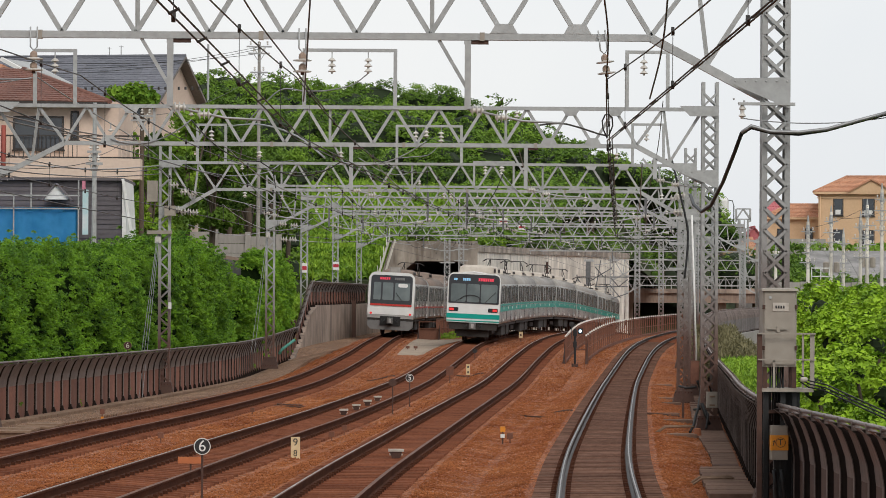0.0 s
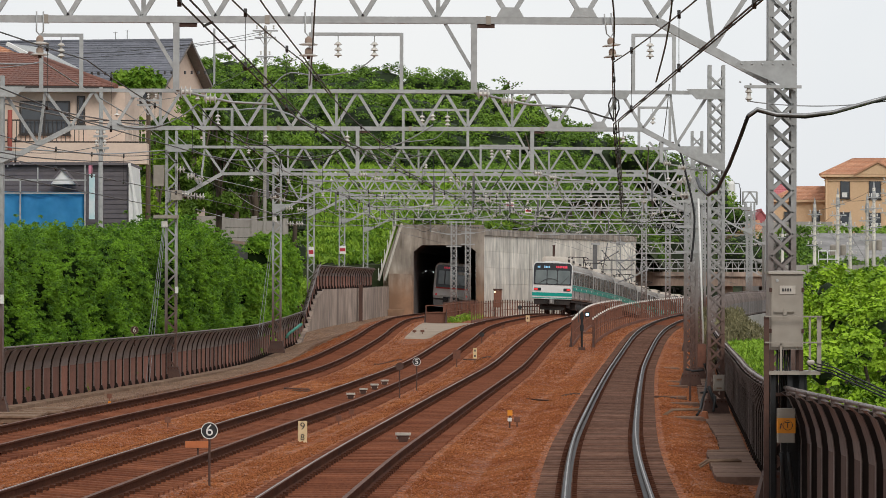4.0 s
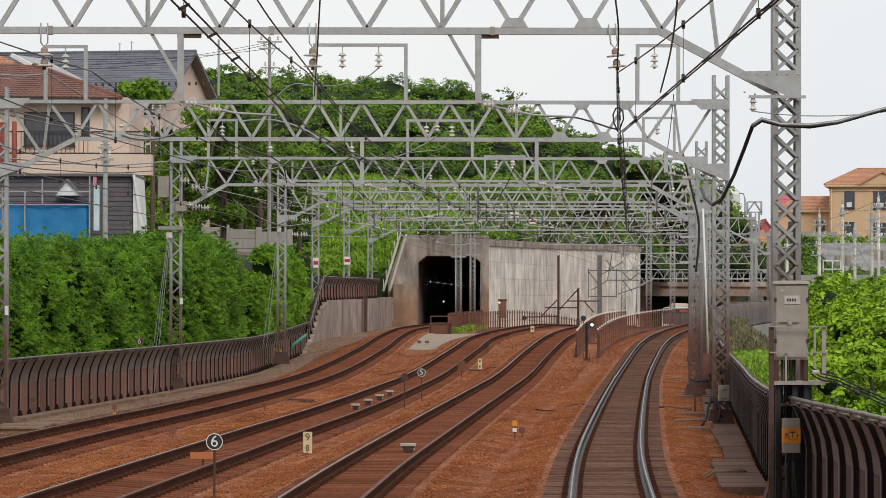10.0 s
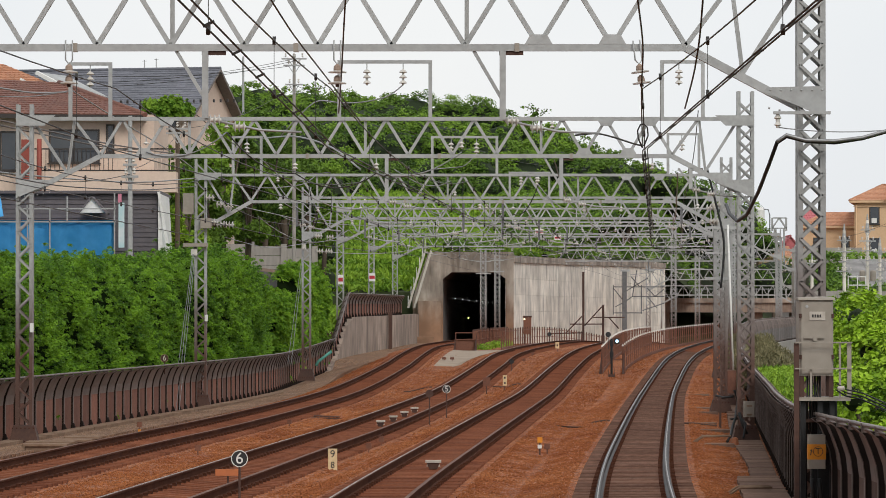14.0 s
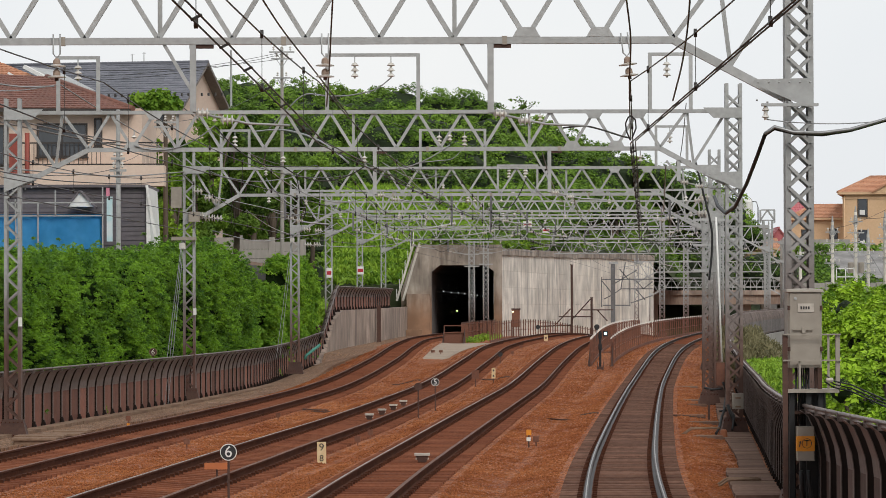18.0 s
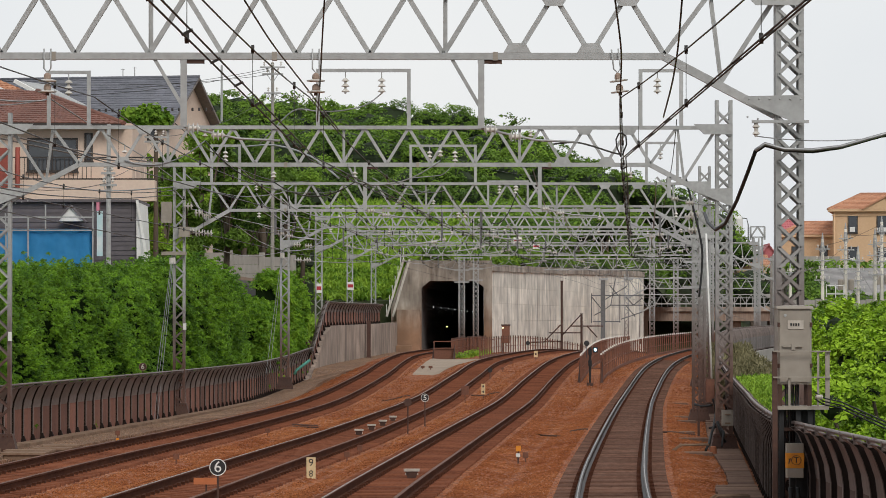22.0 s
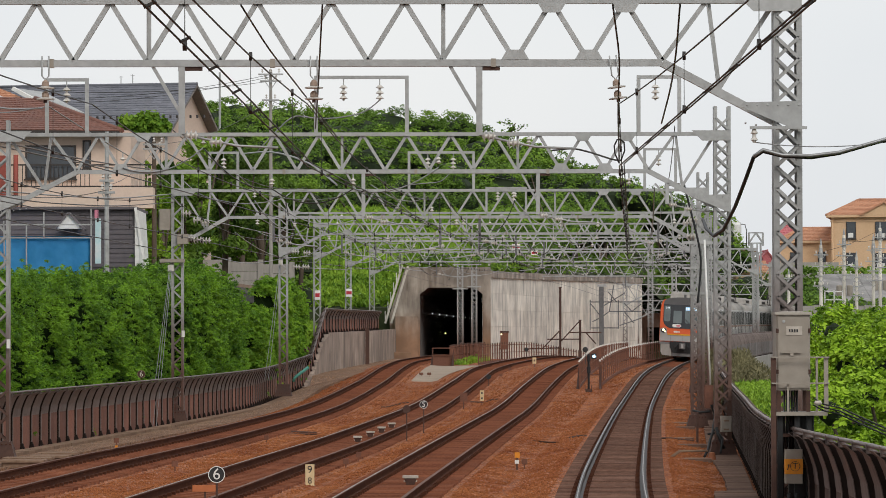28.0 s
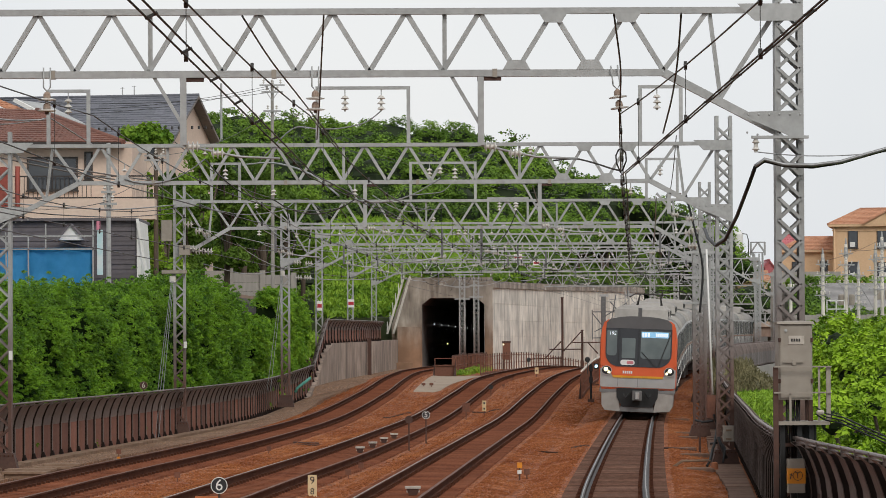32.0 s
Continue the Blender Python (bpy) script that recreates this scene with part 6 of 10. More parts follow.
def cabinet():
    """The tall signalling cabinet on its railed steel platform, carried above the barrier beside the portal post."""
    d = 55.0
    th = thing("signal_cabinet", Matrix.Translation((0, d, 0)), "tall warm grey signalling cabinet on a railed platform", "cabinet")
    x0, x1, zb, zt = 4.98, 5.45, 1.87, 2.92
    bm = bmesh.new()
    box(bm, x0, x1, 0.0, 0.55, zb, zt, b=0.02)
    body = part("body", bm, CABINET, th)
    bm = bmesh.new()
    hull(bm, [(x0 - 0.02, -0.04, zt + 0.002), (x1 + 0.02, -0.04, zt + 0.002), (x1 + 0.02, 0.59, zt + 0.002), (x0 - 0.02, 0.59, zt + 0.002)],
         [(x0 - 0.02, -0.03, zt + 0.035), (x1 + 0.02, -0.03, zt + 0.035), (x1 + 0.02, 0.58, zt + 0.035), (x0 - 0.02, 0.58, zt + 0.035)])
    hull(bm, [(x0 - 0.02, -0.03, zt + 0.035), (x1 + 0.02, -0.03, zt + 0.035), (x1 + 0.02, 0.58, zt + 0.035), (x0 - 0.02, 0.58, zt + 0.035)],
         [(x0 + 0.12, 0.1, zt + 0.05), (x1 - 0.12, 0.1, zt + 0.05), (x1 - 0.12, 0.4, zt + 0.05), (x0 + 0.12, 0.4, zt + 0.05)])
    part("roof", bm, CABINET, th)
    bm = bmesh.new()
    box(bm, x0 + 0.02, x1 - 0.02, -0.018, -0.002, zb + 0.03, zt - 0.03, b=0.004)
    door = part("door", bm, CABINET, th)
    cx = (x0 + x1) / 2
    bm = bmesh.new()
    box(bm, cx - 0.1, cx + 0.12, -0.028, -0.02, zt - 0.28, zt - 0.16)
    plate = part("name_plate", bm, PLATE_PALE, door, "pale enamel number plate with dark rim")
    bm = bmesh.new()
    for i in range(4):
        box(bm, cx - 0.065 + i * 0.035, cx - 0.043 + i * 0.035, -0.033, -0.0285, zt - 0.24, zt - 0.2)
    tagged(part("mark", bm, SIGN_BLACK, plate), kind="stuff")
    bm = bmesh.new()
    lathe(bm, [(0.005, 0), (0.022, -0.003), (0.022, -0.008), (0.005, -0.011)], (x0 + 0.1, -0.018, zt - 0.09), 12, 0, "y")
    part("badge", bm, GALV_CLEAN, door)
    bm = bmesh.new()
    bar(bm, (x0 + 0.06, -0.04, 2.40), (x1 - 0.13, -0.04, 2.40), 0.025)
    box(bm, cx - 0.05, cx + 0.0, -0.06, -0.02, 2.35, 2.43)
    part("latch_bar", bm, CABINET, door)
    for zz in (2.70, 2.13):
        bm = bmesh.new()
        lathe(bm, [(0.02, -0.03), (0.02, 0.03)], (x0 + 0.01, -0.02, zz), 8)
        lathe(bm, [(0.02, -0.03), (0.02, 0.03)], (x1 - 0.01, -0.02, zz), 8)
        part("hinge", bm, BROWN_STEEL, door)
    # open stand under the body
    zs = 1.57
    for a in (x0 + 0.03, x1 - 0.03):
        for yy in (0.03, 0.5):
            bm = bmesh.new()
            box(bm, a - 0.03, a + 0.03, yy - 0.03, yy + 0.03, zs + 0.002, zb - 0.002)
            part("leg", bm, BROWN_STEEL, th)
    bm = bmesh.new()
    for i in range(6):
        tube(bm, [(x0 + 0.13 + i * 0.035, 0.25, zs - 0.5), (x0 + 0.13 + i * 0.035, 0.25, zb)], 0.014, 6)
    tagged(part("cable", bm, BLACK, th), kind="stuff")
    bm = bmesh.new()
    box(bm, x0 - 0.03, 5.68, -0.1, 0.62, zs - 0.05, zs, b=0.01)
    part("platform", bm, CABINET, th)
    for xx, w, z_low, z_top, m in ((4.93, 0.07, -0.4, 2.33, BROWN_STEEL), (5.13, 0.03, zs + 0.002, 1.97, CABINET), (5.53, 0.03, zs + 0.002, 2.33, CABINET), (5.66, 0.06, zs + 0.002, 2.33, CABINET)):
        bm = bmesh.new()
        box(bm, xx - w / 2, xx + w / 2, -0.1, -0.1 + w, z_low, z_top)
        part("railing_post", bm, m, th)
    for zz in (2.33, 1.97):
        bm = bmesh.new()
        bar(bm, (4.90, -0.13, zz), (5.70, -0.13, zz), 0.02)
        part("handrail", bm, CABINET, th)
    for a in (x0 + 0.05, cx + 0.05, x1 - 0.02):
        bm = bmesh.new()
        box(bm, a - 0.035, a + 0.035, 0.0, 0.07, -0.6, zs - 0.052)
        part("support", bm, BLACK, th)
    for a, w in ((5.03, 0.16), (5.22, 0.1), (5.36, 0.2), (5.50, 0.06)):
        bm = bmesh.new()
        box(bm, a - w / 2, a + w / 2, 0.3, 0.42, -0.6, zs - 0.052, b=0.02)
        part("cable_duct", bm, BLACK, th)
    for zz in (1.24, 0.81):
        bm = bmesh.new()
        bar(bm, (x0 - 0.02, 0.2, zz), (x1 + 0.14, 0.2, zz), 0.05)
        part("cross_bar", bm, BROWN_STEEL, th)
    # the small orange-labelled box below
    tb = thing("telephone_box", Matrix.Translation((0, 54.6, 0)), "grey trackside telephone box with an orange band", "box")
    bx0, bx1 = 5.06, 5.30
    bm = bmesh.new()
    box(bm, bx0, bx1, 0, 0.2, 0.59, 1.06, b=0.012)
    part("body", bm, CABINET, tb)
    bm = bmesh.new()
    box(bm, bx0 - 0.003, bx1 + 0.003, -0.005, 0.15, 0.72, 0.93)
    part("band", bm, ORANGE, tb)
    bcx, bcz, r = (bx0 + bx1) / 2 + 0.015, 0.83, 0.066
    bm = bmesh.new()
    for i in range(20):
        a, b = 6.28318 * i / 20, 6.28318 * (i + 1) / 20
        bar(bm, (bcx + math.cos(a) * r, -0.008, bcz + math.sin(a) * r), (bcx + math.cos(b) * r, -0.008, bcz + math.sin(b) * r), 0.009, 0.006)
    part("ring", bm, SIGN_BLACK, tb)
    text_on("T", 0.12, Matrix.Translation((bcx, -0.008, bcz)) @ FACING, SIGN_BLACK, tb, "letter")
    bm = bmesh.new()
    bar(bm, (bx0 + 0.03, -0.008, bcz - 0.05), (bx0 + 0.05, -0.008, bcz + 0.03), 0.012, 0.006)
    bar(bm, (bx0 + 0.02, -0.008, bcz + 0.02), (bx0 + 0.07, -0.008, bcz + 0.0), 0.012, 0.006)
    part("arrow", bm, SIGN_BLACK, tb)
    for i, (a, b) in enumerate((((bx0 + 0.06, 0.1, 0.45), (bx0 + 0.2, 0.4, -0.6)), ((bx0 + 0.16, 0.1, 0.45), (bx0 + 0.35, 0.35, -0.7)), ((bx0 + 0.11, 0.12, 1.0), (bx0 + 0.1, 0.12, 0.85)))):
        bm = bmesh.new()
        tube(bm, sag(a, b, 0.12, 8), 0.03, 6)
        part("cable", bm, BLACK, tb)


cabinet()


def boxes_on_posts():
    d = 95.6
    th = thing("junction_box", Matrix.Translation((0, d, 0)), "pale grey junction box bolted to a portal post", "box")
    bm = bmesh.new()
    box(bm, 7.28, 7.55, -0.3, -0.1, 0.28, 0.66, b=0.02)
    part("body", bm, CABINET, th)
    for zz in (0.55, 0.34):
        bm = bmesh.new()
        box(bm, 7.35, 7.48, -0.32, -0.302, zz - 0.02, zz + 0.02)
        part("catch", bm, PAVING, th)
    th = thing("relay_box", Matrix.Translation((0, 120, 0)), "rust-brown relay box on a lattice post", "box")
    bm = bmesh.new()
    box(bm, 8.66, 8.93, -0.2, 0.1, 0.38, 1.07, b=0.02)
    part("body", bm, PICKET, th)
    bm = bmesh.new()
    tube(bm, [(8.69, 120.00, 5.49), (8.78, 120.00, 3.06), (8.85, 120.00, 1.09)], 0.03, 8)
    tagged(part("conduit", bm, WHITE), "long white conduit pipe down a lattice post", "pipe")
    for pts, r in ((((8.81, 119.00, 0.50), (8.91, 119.00, 0.08), (8.75, 118.00, -0.40), (8.46, 117.00, -0.73)), 0.045), (((7.14, 95.00, 0.40), (7.25, 95.00, 0.06), (7.34, 95.00, -0.12)), 0.04)):
        bm = bmesh.new()
        tube(bm, pts, r, 6)
        tagged(part("trunk_cable", bm, BLACK), "black cable dropping from a trackside box", "cable", "trunk cables")
    # the post nearer the line, its rusty foot
    lone_lattice(8.82, 125, -0.35, 5.57, "galvanised lattice mast beside the outer track")


boxes_on_posts()


def bushes_right():
    rng = np.random.default_rng(31)
    for i in range(10):
        y = 62 + i * 6.5 + rng.uniform(-1, 1)
        th = thing("bush", None, "lush bright green bush growing outside the barrier", "bush", "bushes beyond the barrier")
        pts, outs = [], []
        bm = bmesh.new()
        base = (FENCE_R(y) + 1.5 + rng.uniform(0, 0.6) + i * 0.16, y, -2.0)
        core = []
        for _ in range(30):
            c = (base[0] + rng.uniform(-0.8, 2.2), y + rng.uniform(-1.6, 1.6), rng.uniform(-1.2, 2.5 + i * 0.06) - (0.9 if i == 0 else 0))
            r = rng.uniform(0.34, 0.62)
            ways = rng.normal(size=(34, 3)) + np.array([-0.2, -0.45, 0.4])
            ways /= np.linalg.norm(ways, axis=1)[:, None]
            p, d = tufts(rng, np.asarray(c) + ways * r * np.array([1, 1, 0.8]), ways * 0.8 + np.array([0, 0, 0.3]), rng.uniform(0.1, 0.22, 34), 26, 0.3)
            core.append((c, r * 0.42))
            pts.append(p)
            outs.append(d)
            tube(bm, [base, tuple(0.5 * (a + b) + 0.1 for a, b in zip(base, c)), c], 0.03, 4)
        part("stem", bm, BARK, th)
        tagged(leaves("leaf", np.concatenate(pts), 0.06, BUSH, th, 0.1, np.concatenate(outs), 60 + i, 1.9, 0.5), kind="stuff")
        # Dark balls added behind the leaves as the bush's inner shade.
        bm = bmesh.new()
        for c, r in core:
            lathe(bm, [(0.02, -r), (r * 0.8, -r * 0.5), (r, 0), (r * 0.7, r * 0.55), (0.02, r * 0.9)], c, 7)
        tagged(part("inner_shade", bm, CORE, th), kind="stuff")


bushes_right()


def right_bank():
    """Grass and dry brush on the bank just outside the barrier."""
    rng = np.random.default_rng(33)
    n = 26000
    y = rng.uniform(96, 150, n)
    off = rng.uniform(0.3, 2.6, n)
    x = np.array([FENCE_R(float(v)) for v in y]) + off
    z = 0.25 + (y - 96) * 0.006 + off * 0.05 + rng.uniform(-0.4, 0.2, n)
    tagged(leaves("bank_grass", np.stack([x, y, z], 1), 0.08, GRASS, None, 0.9, None, 34, 3.2), "bright green grass on the bank outside the barrier", "grass", kind="stuff")
    n = 13000
    y = rng.uniform(150, 215, n)
    off = rng.uniform(0.3, 2.8, n)
    x = np.array([FENCE_R(float(v)) for v in y]) + off - 1.0 + (y - 150) * -0.008
    z = 0.3 + (y - 150) * 0.008 + rng.uniform(-0.3, 1.1, n) - off * 0.05
    tagged(leaves("dry_brush", np.stack([x, y, z], 1), 0.05, BRUSH, None, 1.3, None, 35, 7.0), "brown and olive dry brush beside the barrier", "brush", kind="stuff")


right_bank()


# ---- the road bridge and what lies beyond ----
def paved_patch():
    """The grey paved patch between the first two tracks, before the tunnel."""
    v, f = [], []
    for i in range(13):
        y = 186.5 + i * 4.2
        a, b = LINE[1][0](y) + 1.5, LINE[2][0](y) - 1.7
        v += [(a + (b - a) * j / 8, y, bed(a + (b - a) * j / 8, y) + (0.02 if i else -0.1)) for j in range(9)]
    f = [(r * 9 + j, r * 9 + j + 1, r * 9 + j + 10, r * 9 + j + 9) for r in range(12) for j in range(8)]
    me = bpy.data.meshes.new("paved_patch")
    me.from_pydata(v, [], f)
    me.materials.append(surface("grey_dusty_paving", (0.36, 0.285, 0.215), (0.25, 0.185, 0.135), 0.95, 0, 6, 0.4, 0.2))
    tagged(new("paved_patch", me), "grey dusty concrete paving between the tracks", "paving", kind="structure")
    bm = bmesh.new()
    box(bm, 30.52, 36.6, 344, 344.4, -5, 8.75)
    tagged(part("garden_wall", bm, WALL_GREY), "grey concrete garden wall before the houses", "wall", kind="structure")
    bm = bmesh.new()
    hull(bm, [(31.7, 343.9, -5), (50, 343.9, -5), (50, 312, -5), (29.2, 312, -5)], [(31.7, 343.9, 7.4), (50, 343.9, 7.4), (50, 312, 4.6), (29.2, 312, 4.6)])
    tagged(part("bank_below_houses", bm, SOIL), "planted bank below the houses", "bank", kind="structure")
    bank_wall = tagged(new("bank_wall"), "low grey concrete wall at the foot of the bank", "wall", kind="structure")
    for i in range(10):
        bm = bmesh.new()
        box(bm, 29.2 + i * 2.0, 31.17 + i * 2.0, 311.6, 311.98, -5, 4.75 + 0.05 * (i % 2))
        part("wall_bay", bm, WALL_GREY, bank_wall)
    bm = bmesh.new()
    for i in range(9):
        hull(bm, [(33.4 + i * 1.6, 318, 4.9), (34.97 + i * 1.6, 318, 4.9), (34.97 + i * 1.6, 316, 4.7), (33.4 + i * 1.6, 316, 4.7)],
             [(33.4 + i * 1.6, 331, 7.55), (34.97 + i * 1.6, 331, 7.55), (34.97 + i * 1.6, 330, 7.5), (33.4 + i * 1.6, 330, 7.5)])
    tagged(part("paved_slope", bm, surface("grey_slope_concrete", (0.29, 0.275, 0.265), (0.20, 0.19, 0.18), 0.9, 0, 3, 0.3, 0.2, blotch=(0.8, 1.15))), "pale grey concrete slope in cast bays", "slope", kind="structure")
    rng = np.random.default_rng(55)
    c = np.stack([rng.uniform(30.2, 44.26, 900), rng.uniform(312.5, 343, 900), np.zeros(900)], 1)
    c = c[((c[:, 0] < 33.2) | (c[:, 1] > 332) | (c[:, 1] < 315.5)) & (c[:, 0] > 29.3 + (c[:, 1] - 312) * 0.08)]
    c[:, 2] = 4.5 + (c[:, 1] - 312) * 0.0878 + rng.uniform(0, 0.5, len(c)) + (c[:, 1] > 338) * 0.5
    p, o = tufts(rng, c, np.tile((0.0, -0.5, 0.6), (len(c), 1)), rng.uniform(0.3, 0.6, len(c)), 14)
    tagged(leaves("bank_shrubs", p, 0.2, WOOD_LEAF, None, 0.3, o, 56), "olive green shrubs on the bank below the houses", "shrubs", kind="stuff")


paved_patch()


def far_bridge():
    y = 400.0
    th = tagged(new("road_bridge"), "long pale concrete road bridge over the sunken tracks", "bridge", kind="structure")
    bm = bmesh.new()
    box(bm, 22.40, 39.77, y, y + 8, 3.19, 4.34)
    part("girder", bm, CONCRETE_RUST, th)
    bm = bmesh.new()
    box(bm, 22.40, 39.77, y - 0.3, y, 4.17, 4.62)
    part("parapet", bm, RAMP_CONCRETE, th)
    for xx in (22.63, 32.06, 36.23, 39.66):
        bm = bmesh.new()
        box(bm, xx - 0.5, xx + 0.5, y + 1, y + 7, -5, 3.19 - 0.01)
        part("pier", bm, CONCRETE_RUST, th)
    bm = bmesh.new()
    box(bm, 22.56, 41.76, 420, 421, -5, 3.70)
    part("back_wall", bm, TUNNEL_DARK, th)
    # fence and shrubs on the road behind it
    fr = thing("road_fence", None, "pale steel road fence beyond the bridge", "fence")
    for i in range(28):
        bm = bmesh.new()
        xx = 22.85 + i * 0.62
        bar(bm, (xx, 404, 4.35), (xx, 404, 5.68), 0.07)
        part("post", bm, GALV_CLEAN, fr)
    for zz in (5.57, 4.99):
        bm = bmesh.new()
        bar(bm, (22.85, 404, zz), (39.88, 404, zz), 0.07)
        part("rail", bm, GALV_CLEAN, fr)
    rng = np.random.default_rng(51)
    n = 9000
    p = np.stack([rng.uniform(24.58, 53.81, n), rng.uniform(436, 446, n), rng.uniform(6.26, 8.97, n)], 1)
    tagged(leaves("far_shrubs", p, 0.4, WOOD_LEAF, None, 0.3, None, 52), "olive green shrubs behind the road bridge", "shrubs", kind="stuff")
    bm = bmesh.new()
    box(bm, 24.33, 58.49, 447, 449, -5, 7.92)
    tagged(part("terrace_wall", bm, CONCRETE), "pale concrete terrace wall", "wall", kind="structure")


far_bridge()
TILE = surface("terracotta_tiles", (0.52, 0.27, 0.16), (0.40, 0.19, 0.11), 0.8, 0, 4, 0.6, 0.2, 0.12)
BROWN_TILE = surface("brown_roof_tiles", (0.20, 0.085, 0.06), (0.13, 0.06, 0.045), 0.7, 0, 6, 0.5, 0.2, 0.12)
GREY_TILE = surface("dark_grey_slates", (0.15, 0.152, 0.175), (0.105, 0.108, 0.125), 0.6, 0, 6, 0.4, 0.15, 0.14)
APRICOT = surface("apricot_render", (0.68, 0.46, 0.28), (0.60, 0.39, 0.23), 0.9, 0, 7, 0.3, 0.1)
BEIGE = surface("beige_pink_render", (0.68, 0.53, 0.43), (0.60, 0.46, 0.37), 0.9, 0, 7, 0.3, 0.1)
DARK_SIDING = surface("dark_grey_siding", (0.14, 0.122, 0.128), (0.105, 0.092, 0.098), 0.7, 0, 4, 0.4, 0.1, 0.06)
PANE = surface("window_glass", (0.03, 0.035, 0.045), (0.05, 0.055, 0.06), 0.08, 0, 1.5, 0.4, 0, spec=0.7)
FRAME_DARK = surface("bronze_window_frame", (0.06, 0.05, 0.045), None, 0.5, 0.3)
RED_BROWN = surface("red_brown_paint", (0.30, 0.065, 0.045), None, 0.6)
SOFFIT = surface("grey_brown_soffit", (0.24, 0.21, 0.19), None, 0.8)
TARP = surface("blue_tarpaulin", (0.08, 0.42, 0.78), (0.04, 0.31, 0.64), 0.5, 0, 2.5, 0.5, 0.5)


def house_window(parent, x0, x1, y, z0, z1, frame_mat=FRAME_DARK, split=1):
    """A recessed window in a wall that faces the camera."""
    w = new("window")
    w.parent = parent
    bm = bmesh.new()
    t = 0.07
    for a in ((x0 - t, x1 + t, z1, z1 + t), (x0 - t, x1 + t, z0 - t, z0), (x0 - t, x0, z0, z1), (x1, x1 + t, z0, z1)):
        box(bm, a[0], a[1], y - 0.06, y + 0.04, a[2], a[3])
    for i in range(1, split):
        xx = x0 + (x1 - x0) * i / split
        box(bm, xx - 0.025, xx + 0.025, y - 0.05, y + 0.03, z0, z1)
    part("frame", bm, frame_mat, w)
    for i in range(split):
        bm = bmesh.new()
        box(bm, x0 + (x1 - x0) * i / split + 0.01, x0 + (x1 - x0) * (i + 1) / split - 0.01, y - 0.02, y - 0.01, z0, z1)
        part("pane", bm, PANE, w)
    bm = bmesh.new()
    box(bm, x0 - 0.12, x1 + 0.12, y - 0.14, y - 0.001, z0 - t - 0.05, z0 - t)
    part("sill", bm, frame_mat, w)


def tile_courses(parent, a, b, c, d, rows, cols, mat, name="roof_tile", lo=0.075):
    """Overlapping courses of tiles on the roof plane a (eave start), b (eave end), c (ridge end), d (ridge start); each course is a piece."""
    a, b, c, d = Vector(a), Vector(b), Vector(c), Vector(d)
    up = (b - a).cross(d - a).normalized()
    if up.z < 0:
        up = -up
    for i in range(rows):
        t0, t1 = i / rows, min(1.0, (i + 1.12) / rows)
        p0, p1, q0, q1 = a.lerp(d, t0), b.lerp(c, t0), a.lerp(d, t1), b.lerp(c, t1)
        bm = bmesh.new()
        for j in range(cols):
            s0, s1 = j / cols, (j + 1) / cols
            m = (s0 + s1) / 2
            hi = 0.012
            quad = [p0.lerp(p1, s0), p0.lerp(p1, s1), q0.lerp(q1, s1), q0.lerp(q1, s0)]
            v = [bm.verts.new(quad[0] + up * 0.02), bm.verts.new(p0.lerp(p1, m) + up * lo), bm.verts.new(quad[1] + up * 0.02),
                 bm.verts.new(quad[2] + up * 0.0), bm.verts.new(q0.lerp(q1, m) + up * hi), bm.verts.new(quad[3] + up * 0.0)]
            bm.faces.new((v[0], v[1], v[4], v[5]))
            bm.faces.new((v[1], v[2], v[3], v[4]))
            w = [bm.verts.new(quad[0] - up * 0.03), bm.verts.new(quad[1] - up * 0.03)]
            bm.faces.new((w[0], w[1], v[2], v[1], v[0]))
        part(name, bm, mat, parent)


